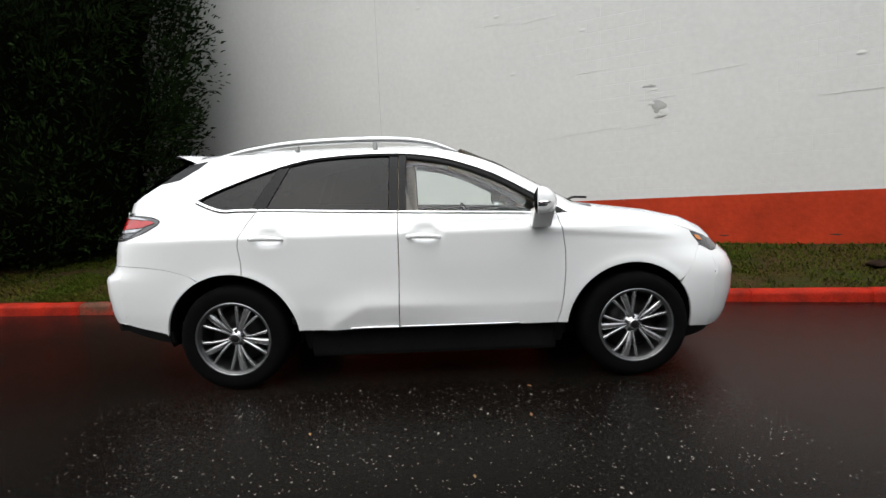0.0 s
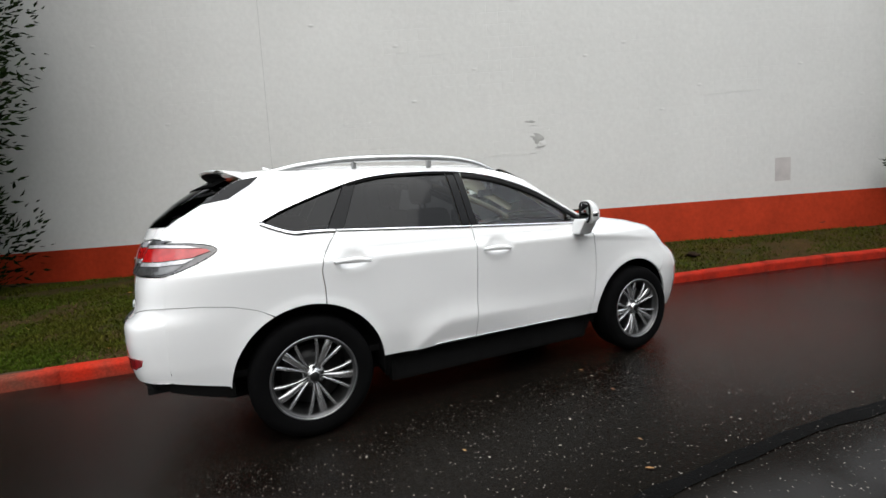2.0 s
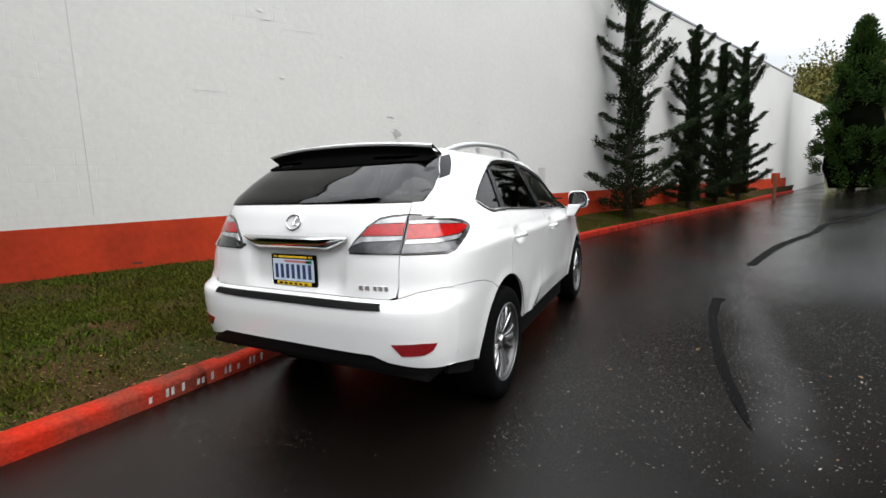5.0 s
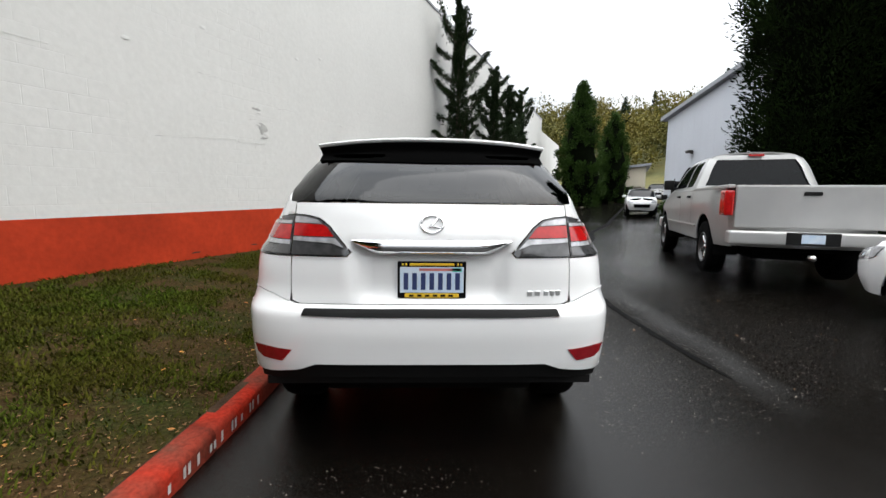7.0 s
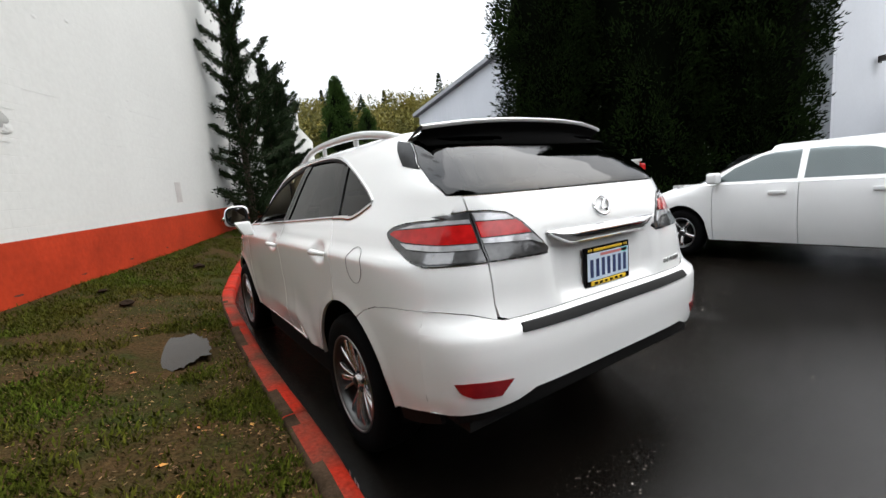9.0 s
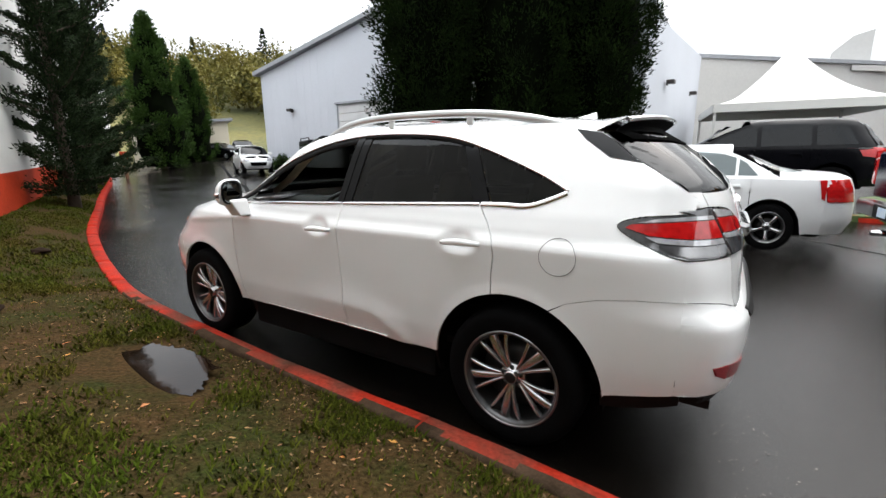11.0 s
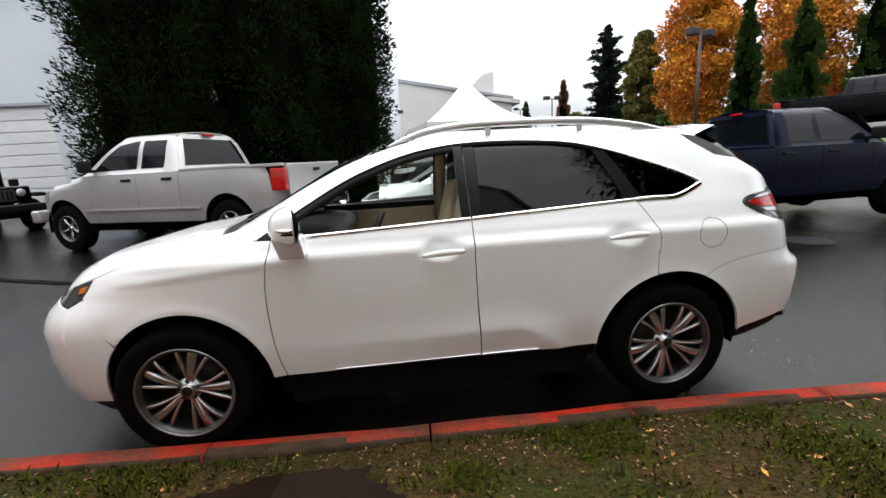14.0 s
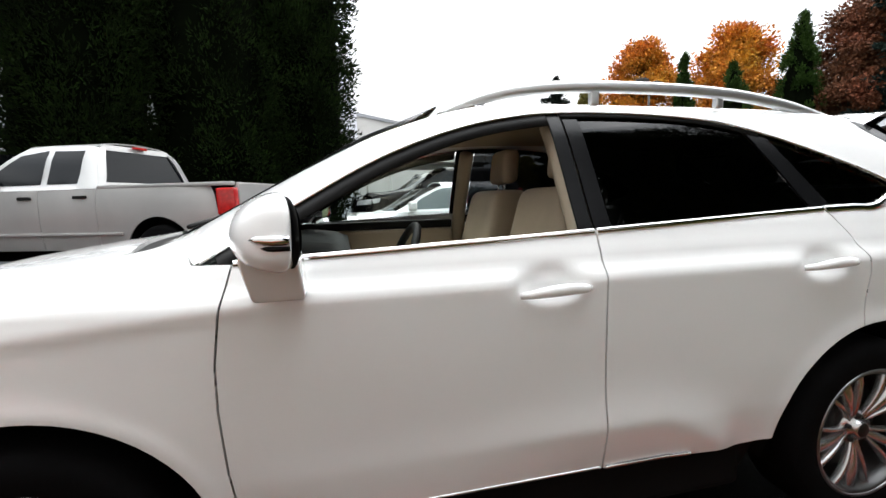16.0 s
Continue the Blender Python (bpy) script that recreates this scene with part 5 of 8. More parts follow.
# chrome bar over the plate
gv_, gf_ = [], []
for i in range(25):
    y = -0.375 + 0.75 * i / 24
    e = max(0.0, (abs(y) - 0.25) / 0.125)
    x = RX.rear(y, 1.13)[0] - 0.012
    zt, zb = 1.138, 1.076 + 0.055 * e ** 1.2
    for dx, z in ((0.03, zt + 0.004), (-0.022 * (1 - e * 0.6), zt - 0.004), (-0.030 * (1 - e * 0.7), (zt + zb) / 2), (-0.016 * (1 - e * 0.6), zb), (0.04, zb - 0.003)):
        gv_.append((x + dx, y, z))
for i in range(24):
    for j in range(4):
        gf_.append((i * 5 + j, i * 5 + j + 1, (i + 1) * 5 + j + 1, (i + 1) * 5 + j))
link_mesh("chrome_bar", gv_, orient(gv_, gf_, Vector((-1, 0, 0))), CHROME, gate, "chrome bar above the plate")
# badge: an oval ring with a slanted stroke
ring = [(RX.rear(0.053 * math.cos(a), 1.212 + 0.040 * math.sin(a))[0] - 0.004, 0.053 * math.cos(a), 1.212 + 0.040 * math.sin(a)) for a in [2 * math.pi * i / 28 for i in range(29)]]
v, f = tube(ring, 0.0065, 6)
link_mesh("badge_ring", v, f, CHROME, gate)
bx = RX.rear(0, 1.21)[0] - 0.006
v, f = tube([(bx + 0.004, -0.028, 1.240), (bx, 0.012, 1.199), (bx + 0.002, -0.040, 1.195)], 0.007, 6)
link_mesh("badge_stroke", v, f, CHROME, gate)


def text_part(name, body, size, m, material, parent, extrude=0.003, squash=1.0):
    c = bpy.data.curves.new(name, 'FONT')
    c.body, c.size, c.extrude, c.align_x = body, size, extrude, 'CENTER'
    tmp = bpy.data.objects.new(name, c)
    me = bpy.data.meshes.new_from_object(tmp)
    bpy.data.objects.remove(tmp)
    for p in me.vertices:
        p.co.x *= squash
    me.materials.clear()
    me.materials.append(material)
    ob = new(name, me)
    ob.parent = parent
    ob.matrix_basis = m
    return ob


# raised model mark, drawn as plain chrome strokes
for k, (y, w) in enumerate(((-0.465, 0.026), (-0.502, 0.026), (-0.545, 0.022), (-0.575, 0.022), (-0.605, 0.022))):
    xx = RX.rear(y, 0.890)[0] - 0.004
    part("model_mark", box_bm(xx - 0.003, xx + 0.003, y - w / 2, y + w / 2, 0.878, 0.902, 0.002, 1), SATIN, gate)
# plate with its frame; characters as plain bars
plate = empty("number_plate", pose(RX.rear(0, 0.945)[0] - 0.014, 0.0, 0.950))
plate.parent = gate
part("plate_frame", box_bm(-0.008, 0.008, -0.162, 0.162, -0.088, 0.088, 0.004), GLOSSBLK, plate)
part("plate_face", box_bm(-0.0105, -0.006, -0.150, 0.150, -0.060, 0.062), PLATEW, plate)
part("frame_band", box_bm(-0.0115, -0.006, -0.105, 0.105, 0.068, 0.080, 0.002, 1), YELLOW, plate)
for y in (-0.138, -0.122, 0.122, 0.138):
    part("frame_mark", box_bm(-0.0115, -0.006, y - 0.005, y + 0.005, 0.069, 0.080, 0.002, 1), YELLOW, plate)
part("frame_band", box_bm(-0.0115, -0.006, -0.128, 0.128, -0.084, -0.064, 0.002, 1), YELLOW, plate)
for k in range(6):
    part("frame_mark", box_bm(-0.0122, -0.0113, -0.10 + k * 0.037, -0.078 + k * 0.037, -0.079, -0.069), GLOSSBLK, plate)
part("state_strip", box_bm(-0.0112, -0.0104, -0.135, 0.06, 0.044, 0.056), mat("pale_red_ink", (0.6, 0.2, 0.18), 0.5, vary=0.1), plate)
part("sticker", box_bm(-0.0112, -0.0104, -0.140, -0.095, 0.040, 0.060), mat("teal_sticker", (0.1, 0.45, 0.38), 0.5, vary=0.1), plate)
for k in range(7):
    y = 0.122 - k * 0.0405
    part("plate_bar", box_bm(-0.0114, -0.0104, y - 0.011, y + 0.011, -0.046, 0.034), NAVY, plate)

# glasshouse
def inset(poly, d):
    c = Vector((sum(p[0] for p in poly) / len(poly), sum(p[1] for p in poly) / len(poly)))
    n = len(poly)
    area = sum(poly[i][0] * poly[(i + 1) % n][1] - poly[(i + 1) % n][0] * poly[i][1] for i in range(n))
    out = []
    for i in range(n):
        a, b, e = Vector(poly[i - 1]), Vector(poly[i]), Vector(poly[(i + 1) % n])
        t1, t2 = (b - a), (e - b)
        if t1.length < 1e-6 or t2.length < 1e-6:
            continue
        t1.normalize(), t2.normalize()
        nn = Vector((-(t1 + t2).y, (t1 + t2).x))
        nn = nn.normalized() if nn.length > 1e-6 else Vector((0, 0))
        s = 1 if area > 0 else -1
        q = b + nn * d * s
        out.append((q.x, q.y))
    return out


fwin = between(BELT, 1.205, 2.02) + between(TOPL, 2.06, 1.205)
sail = between(BELT, 2.045, 2.285) + between(TOPL, 2.27, 2.08)
rwin = between(BELT, 0.255, 1.085) + between(TOPL, 1.085, 0.405)
qwin = between(BELT, -0.20, 0.155) + between(TOPL, 0.315, -0.20)
bpil = between(BELT, 1.088, 1.146) + between(TOPL, 1.146, 1.088)
bpil2 = between(BELT, 1.154, 1.203) + between(TOPL, 1.203, 1.154)
cpil = between(BELT, 0.158, 0.252) + between(TOPL, 0.402, 0.318)


def sash(name, poly, material, parent_pair, off=-0.012, depth=0.01, label=""):
    v, f = skin(poly, RX.side, 0.06, depth, off)
    f = orient(v, f, Vector((0, 1, 0)))
    obs = []
    for k in (0, 1):
        obs.append(link_mesh(name, v if k == 0 else mirror(v), f if k == 0 else [tuple(reversed(q)) for q in f], material, parent_pair[k], label))
    return obs


sash("pillar_cover", bpil, GLOSSBLK, rdr, -0.006)
sash("pillar_cover", bpil2, GLOSSBLK, fd, -0.006)
sash("pillar_cover", cpil, GLOSSBLK, rdr, -0.006)
sash("rear_side_window", inset(rwin, 0.004), TINTGL, rdr, -0.014, 0.003, "dark privacy glass")
sash("quarter_window", inset(qwin, 0.004), TINTGL, (car, car), -0.014, 0.003, "dark privacy glass")
sash("sail_window", inset(sail, 0.006), CLEARGL, fd, -0.012, 0.003)
v, f = skin(inset(fwin, 0.008), RX.side, 0.06, 0.003, -0.014)
link_mesh("front_side_window", mirror(v), orient(mirror(v), f, Vector((0, -1, 0))), CLEARGL, fd[1], "raised clear green window")


def frame_strip(name, line, w, material, parents, off, dz):
    """A flat strip that follows a line of the flank."""
    V, F = [], []
    for i, (x, z) in enumerate(line):
        a, b = line[max(0, i - 1)], line[min(len(line) - 1, i + 1)]
        t = Vector((b[0] - a[0], b[1] - a[1]))
        t = t.normalized() if t.length > 1e-9 else Vector((1, 0))
        n_ = Vector((-t.y, t.x))
        for k, o in ((-0.5, off - 0.012), (-0.42, off), (0.42, off), (0.5, off - 0.012)):
            q = Vector((x, z)) + n_ * (w * k + dz)
            V.append(RX.side(q.x, q.y, o))
    for i in range(len(line) - 1):
        for j in range(3):
            F.append((i * 4 + j, i * 4 + j + 1, (i + 1) * 4 + j + 1, (i + 1) * 4 + j))
    F = orient(V, F, Vector((0, 1, 0)))
    for k in (0, 1):
        link_mesh(name, V if k == 0 else mirror(V), F if k == 0 else [tuple(reversed(q)) for q in F], material, parents[k])


both_car = (car, car)
frame_strip("window_trim", between(TOPL, -0.215, 2.29), 0.013, CHROME, both_car, 0.004, -0.002)
frame_strip("window_trim", between(BELT, 0.212, 1.145), 0.016, CHROME, rdr, 0.005, -0.002)
frame_strip("window_trim", between(BELT, 1.156, 2.205), 0.016, CHROME, fd, 0.005, -0.002)
frame_strip("window_trim", between(BELT, -0.215, 0.202), 0.024, CHROME, both_car, 0.005, -0.004)
frame_strip("window_seal", between(TOPL, 1.21, 2.26), 0.046, BLACKPL, fd, -0.004, -0.030)
frame_strip("window_seal", between(TOPL, 0.33, 1.15), 0.020, BLACKPL, rdr, -0.004, -0.016)
frame_strip("sill_strip", [(0.80, 0.412), (0.9, 0.411), (1.0, 0.411), (1.12, 0.410)], 0.014, CHROME, rdr, 0.010, 0.0)
frame_strip("sill_strip", [(1.14, 0.410), (1.95, 0.408)], 0.010, CHROME, fd, 0.004, 0.0)


def top_panel(name, poly, material, cell, depth=0.018, off=0.0, lo=1.0, parent=car, label=""):
    v, f = skin(poly, lambda x, y, o: RX.top(x, y, o, lo), cell, depth, off)
    f = orient(v, f, Vector((0, 0, 1)))
    return link_mesh(name, v, f, material, parent, label)


re_ = [(x, RX.width(x, z)) for x, z in ROOFE if -0.30 <= x <= 1.46]
roof = top_panel("roof", re_ + [(x, -y) for x, y in reversed(re_)], PEARL, 0.06, lo=1.3)
wsl = [(x, z) for x, z in ROOFE if x >= 1.45]
we = [(RX.width(x, z) - 0.01, z) for x, z in wsl if z > 1.21]
we = [(RX.width(1.46, 1.616) - 0.01, 1.616)] + we + [(RX.width(2.42, 1.21) - 0.03, 1.21)]
v, f = skin(we + [(-y, z) for y, z in reversed(we)], RX.front, 0.08, 0.004, 0.0, cell_b=0.05)
link_mesh("windscreen", v, orient(v, f, Vector((1, 0, 0))), CLEARGL, car, "clear curved windscreen")
# dark edge of the windscreen
wi = [(y - 0.075, z) for y, z in we]
v, f = skin(we + list(reversed(wi)), RX.front, 0.04, 0.003, 0.003, cell_b=0.05)
f = orient(v, f, Vector((1, 0, 0)))
for k in (0, 1):
    link_mesh("windscreen_edge", v if k == 0 else mirror(v), f if k == 0 else [tuple(reversed(q)) for q in f], GLOSSBLK, car)
hl = smooth2([(2.50, 1.178), (2.62, 1.150), (2.85, 1.098), (3.00, 1.052), (3.10, 1.018), (3.25, 0.965), (3.38, 0.90)])
he = [(x, RX.width(x, z) - 0.004) for x, z in hl]
hood = top_panel("bonnet", he + [(3.44, 0.42), (3.47, 0.0), (3.44, -0.42)] + [(x, -y) for x, y in reversed(he)] + [(2.56, -0.45), (2.60, 0), (2.56, 0.45)], PEARL, 0.05, lo=0.7)
cowl = top_panel("cowl", [(2.40, 0.72), (2.50, 0.72), (2.555, 0.45), (2.595, 0), (2.555, -0.45), (2.50, -0.72), (2.40, -0.72)], BLACKPL, 0.06, off=-0.012, lo=1.0)
for y0 in (0.35, -0.25):
    v, f = tube([(2.47, y0, 1.225), (2.44, y0 - 0.25, 1.245), (2.43, y0 - 0.55, 1.245)], 0.009, 6)
    link_mesh("wiper", v, f, BLACKPL, car)

# nose: bumper, lamps, grille
fb = pair("front_bumper", front_bumper_poly, RX, PEARL, car, 0.045)
fe = [(RX.width(nosecut, z), z) for z in (0.300, 0.38, 0.5, 0.65, 0.80, 0.838)]
v, f = skin(fe + [(0.55, 0.853), (0.42, 0.858), (0.40, 0.60), (-0.40, 0.60), (-0.42, 0.858), (-0.55, 0.853)] + [(-y, z) for y, z in reversed(fe)], RX.front, 0.05, 0.018, 0.0)
link_mesh("bumper_face", v, orient(v, f, Vector((1, 0, 0))), PEARL, fb[0])
v, f = skin([(-0.41, 0.60), (0.41, 0.60), (0.43, 0.86), (-0.43, 0.86)], RX.front, 0.06, 0.02, -0.03)
grille = link_mesh("grille", v, orient(v, f, Vector((1, 0, 0))), GLOSSBLK, car)
for k in range(5):
    z = 0.64 + k * 0.05
    v, f = tube([(RX.front(y, z)[0] - 0.012, y, z) for y in [-0.4 + 0.1 * i for i in range(9)]], 0.008, 6)
    link_mesh("grille_bar", v, f, CHROME, grille)
hlp = pair("headlamp", lamp_f_poly, RX, HEADLENS, car, 0.03, 0.02, 0.002, "clear wrap-around headlamp")
fe2 = [(RX.width(nosecut, z), z) for z in (0.845, 0.88, 0.91, 0.945)]
v, f = skin([(0.60, 0.862)] + fe2 + [(0.70, 0.935), (0.62, 0.90)], RX.front, 0.03, 0.02, 0.002)
f = orient(v, f, Vector((1, 0, 0)))
for k in (0, 1):
    link_mesh("lens", v if k == 0 else mirror(v), f if k == 0 else [tuple(reversed(q)) for q in f], HEADLENS, hlp[k])
    vv, ff = skin([(3.195, 0.962), (3.25, 0.948), (3.26, 0.915), (3.205, 0.932)], RX.side, 0.03, 0.004, 0.006)
    ff = orient(vv, ff, Vector((0, 1, 0)))
    link_mesh("amber_lens", vv if k == 0 else mirror(vv), ff if k == 0 else [tuple(reversed(q)) for q in ff], AMBERLENS, hlp[k])
v, f = skin([(3.13, 0.335), (3.32, 0.310), (3.32, 0.215), (3.14, 0.225)], RX.side, 0.05, 0.02, -0.02)
f = orient(v, f, Vector((0, 1, 0)))
link_mesh("chin", v, f, BLACKPL, fb[0])
link_mesh("chin", mirror(v), [tuple(reversed(q)) for q in f], BLACKPL, fb[1])
v, f = skin([(0.84, 0.31), (0.84, 0.215), (-0.84, 0.215), (-0.84, 0.31)], RX.front, 0.08, 0.02, -0.02)
link_mesh("chin", v, orient(v, f, Vector((1, 0, 0))), BLACKPL, fb[0])

# roof spoiler
sv, sf = [], []
NS = 20
for i in range(NS + 1):
    y = -0.632 + 1.264 * i / NS
    e = abs(y) / 0.632
    back_x = -0.540 + 0.105 * e ** 2.2
    z_t = 1.654 - 0.028 * e ** 2.6
    front_x = -0.26 - 0.02 * e
    zf = RX.top(front_x, y, 0.0, 1.3)[2] + 0.004
    for x, z in ((front_x, zf), ((front_x + back_x) / 2, (zf + z_t) / 2 + 0.008), (back_x + 0.02, z_t + 0.004), (back_x, z_t - 0.006), (back_x + 0.015, z_t - 0.018)):
        sv.append((x, y, z))
for i in range(NS):
    for j in range(4):
        sf.append((i * 5 + j, i * 5 + j + 1, (i + 1) * 5 + j + 1, (i + 1) * 5 + j))
spoiler = link_mesh("spoiler", sv, orient(sv, sf, Vector((0, 0, 1))), PEARL, gate, "roof spoiler with black underside")
uv, uf = [], []
for i in range(NS + 1):
    y = -0.628 + 1.256 * i / NS
    e = abs(y) / 0.628
    back_x = -0.528 + 0.105 * e ** 2.2
    z_t = 1.654 - 0.028 * e ** 2.6 - 0.016
    zg = 1.535 - 0.015 * (1 - e ** 2)
    uv += [(back_x, y, z_t), (back_x + 0.06, y, z_t - 0.035), (RX.rear(y * 0.98, zg)[0] - 0.006, y, zg), (RX.rear(y * 0.98, zg)[0] + 0.02, y, zg - 0.002)]
for i in range(NS):
    for j in range(3):
        uf.append((i * 4 + j, i * 4 + j + 1, (i + 1) * 4 + j + 1, (i + 1) * 4 + j))
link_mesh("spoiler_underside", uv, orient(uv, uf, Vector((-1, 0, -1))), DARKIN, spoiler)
# roof rails and aerial
for s in (1, -1):
    rail = [(-0.20, 1.598), (-0.06, 1.626), (0.08, 1.655), (0.35, 1.690), (0.70, 1.704), (1.05, 1.703), (1.27, 1.685), (1.42, 1.652), (1.58, 1.592)]
    pts = [(x, s * (0.585 - 0.02 * abs(x - 0.6)), z) for x, z in [(p.x, p.y) for p in spline([(*q, 0) for q in rail], 4)]]
    n = len(pts)
    v, f = tube(pts, [0.023 - 0.014 * (abs(2 * i / (n - 1) - 1) ** 5) for i in range(n)], 10, flat=0.75)
    r = link_mesh("roof_rail", v, f, SATIN, car, "satin silver roof rail")
    for x in (0.42, 0.98):
        part("rail_foot", box_bm(x - 0.018, x + 0.018, s * 0.575 - 0.012, s * 0.575 + 0.012, 1.635, 1.695, 0.008), SATIN, r)
av = [(0.04, 0, 1.672), (-0.10, 0.020, 1.655), (-0.12, 0, 1.712), (-0.10, -0.020, 1.655), (-0.13, 0, 1.655)]
link_mesh("aerial_fin", av, orient(av, [(0, 1, 2), (0, 2, 3), (1, 4, 2), (2, 4, 3)], Vector((0.3, 0, 1))), PEARL, car)

# mirrors and handles
for k, s in ((0, 1), (1, -1)):
    b = bmesh.new()
    bmesh.ops.create_uvsphere(b, u_segments=28, v_segments=18, radius=1.0)
    for w in b.verts:
        x, y, z = w.co
        sx = math.copysign(abs(x) ** 0.62, x)
        zz = math.copysign(abs(z) ** 0.62, z)
        yy = math.copysign(abs(y) ** 0.62, y)
        x2 = 2.078 + (0.092 * (1 - 0.22 * max(0.0, zz)) if sx > 0 else 0.026) * sx
        zz *= 1 - 0.20 * max(0.0, sx)
        w.co = Vector((x2 - 0.036 * (yy * s), s * 1.035 + 0.105 * yy * (1 - 0.10 * max(0.0, sx)) - s * 0.012 * zz, 1.240 + 0.090 * zz))
    mir = part("door_mirror", b, PEARL, fd[k], "white door mirror with chrome indicator strip", True)
    yb = RX.side(2.08, 1.06)[1]
    b = box_bm(-1, 1, -1, 1, 0, 1, 0.18, 4)
    for w in b.verts:
        q = w.co.z
        w.co = Vector((2.080 + (0.062 + 0.004 * q) * w.co.x + 0.010 * q, s * (yb + 0.022 + 0.045 * q + (0.040 + 0.028 * q) * w.co.y), 1.068 + 0.120 * q))
    part("mirror_arm", b, PEARL, mir, smooth=True)
    v, f = tube([(2.030, s * 1.142, 1.228), (2.062, s * 1.143, 1.228), (2.095, s * 1.128, 1.229), (2.128, s * 1.100, 1.230)], [0.011, 0.012, 0.010, 0.004], 6)
    link_mesh("indicator_strip", v, f, CHROME, mir)
    v, f = tube([(2.030, s * 1.142, 1.211), (2.062, s * 1.143, 1.211), (2.110, s * 1.115, 1.213)], 0.006, 6)
    link_mesh("indicator_strip", v, f, GLOSSBLK, mir)
    gm = bmesh.new()
    bmesh.ops.create_circle(gm, cap_ends=True, segments=24, radius=1.0)
    for w in gm.verts:
        a = Vector(w.co)
        w.co = Vector((2.0435 - 0.036 * a.x * s, s * 1.035 + 0.086 * math.copysign(abs(a.x) ** 0.75, a.x), 1.238 + 0.072 * math.copysign(abs(a.y) ** 0.75, a.y)))
    part("mirror_glass", gm, MIRRORG, mir)
    bz = bmesh.new()
    bmesh.ops.create_circle(bz, cap_ends=True, segments=24, radius=1.0)
    for w in bz.verts:
        a = Vector(w.co)
        w.co = Vector((2.0470 - 0.036 * a.x * s, s * 1.035 + 0.099 * math.copysign(abs(a.x) ** 0.7, a.x), 1.238 + 0.083 * math.copysign(abs(a.y) ** 0.7, a.y)))
    part("mirror_bezel", bz, BLACKPL, mir)
    for hx, host in ((0.27, rdr[k]), (1.31, fd[k])):
        z0 = 1.045 + (0.006 if hx < 1 else -0.012)
        pts = []
        for t in [i / 10 for i in range(11)]:
            x = hx - 0.105 + 0.225 * t
            bulge = math.sin(math.pi * min(1, max(0, t))) ** 0.5
            pts.append((x, s * (RX.width(x, z0) - 0.004 + 0.034 * bulge), z0 + 0.012 * t * (1 - t) * 4 - 0.006 - 0.010 * t))
        v, f = tube(pts, [0.006 + 0.012 * math.sin(math.pi * (0.12 + 0.8 * i / 10)) for i in range(11)], 8, flat=0.75)
        link_mesh("door_handle", v, f, PEARL, host)
# fuel flap on the left quarter
fl = [RX.side(-0.222 + 0.083 * math.cos(a), 1.025 + 0.083 * math.sin(a), 0.0015) for a in [2 * math.pi * i / 40 for i in range(41)]]
v, f = tube(fl, 0.0013, 5)
link_mesh("fuel_flap", v, f, GREYP, car)

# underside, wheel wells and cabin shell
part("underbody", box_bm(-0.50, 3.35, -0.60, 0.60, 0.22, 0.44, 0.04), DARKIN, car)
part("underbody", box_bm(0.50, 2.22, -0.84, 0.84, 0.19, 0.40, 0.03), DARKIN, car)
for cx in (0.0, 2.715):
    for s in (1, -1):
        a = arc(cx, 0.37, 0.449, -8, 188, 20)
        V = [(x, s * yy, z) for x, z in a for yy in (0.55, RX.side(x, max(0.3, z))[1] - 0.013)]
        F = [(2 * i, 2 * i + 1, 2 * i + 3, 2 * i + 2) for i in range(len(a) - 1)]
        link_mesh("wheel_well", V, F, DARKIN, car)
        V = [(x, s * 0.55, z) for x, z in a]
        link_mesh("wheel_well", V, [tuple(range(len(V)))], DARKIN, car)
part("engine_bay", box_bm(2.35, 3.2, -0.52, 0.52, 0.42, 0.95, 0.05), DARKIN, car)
for nm, x, rz in (("rear_wheel", 0.0, 0), ("front_wheel", 2.74, 0)):
    wheel(nm, pose(x, 0.812, 0.368), 0.368, 0.250, 0.235, 3, car, phase=-21 if x else 8)
    wheel(nm, pose(x, -0.812, 0.368, 0, 0, 180), 0.368, 0.250, 0.235, 3, car, phase=15 if x else -9)

# cabin
cab = part("cabin_floor", box_bm(-0.85, 2.3, -0.80, 0.80, 0.42, 0.46), BLACKPL, car)
for k, s in ((0, 1), (1, -1)):
    for nm, x0, x1, host in (("door_card", 1.20, 2.20, fd[k]), ("door_card", 0.62, 1.10, rdr[k])):
        zt = 1.165 if x0 > 1 else 1.19
        part(nm, box_bm(x0, x1, s * 0.80 - 0.02, s * 0.80 + 0.02, 0.48, zt - 0.06, 0.02), TANTRIM, host)
        part("card_top", box_bm(x0, x1, s * 0.815 - 0.02, s * 0.815 + 0.02, zt - 0.06, zt - 0.005, 0.012), BLACKPL, host)
        part("armrest", box_bm(x0 + 0.1, x1 - 0.3, s * 0.755 - 0.03, s * 0.755 + 0.03, 0.86, 0.92, 0.02), TAN, host)
    v, f = tube([(1.15, s * (RX.width(1.15, z) - 0.085), z) for z in (0.95, 1.1, 1.2, 1.3, 1.4, 1.5, 1.57)], 0.045, 10)
    link_mesh("pillar_trim", v, f, TANTRIM, car)
    pil = [(x - 0.02, s * (RX.width(x, z) - 0.085), z - 0.035) for x, z in between(ROOFE, 1.55, 2.38)]
    v, f = tube(pil, 0.028, 8)
    link_mesh("pillar_trim", v, f, TANTRIM, car)
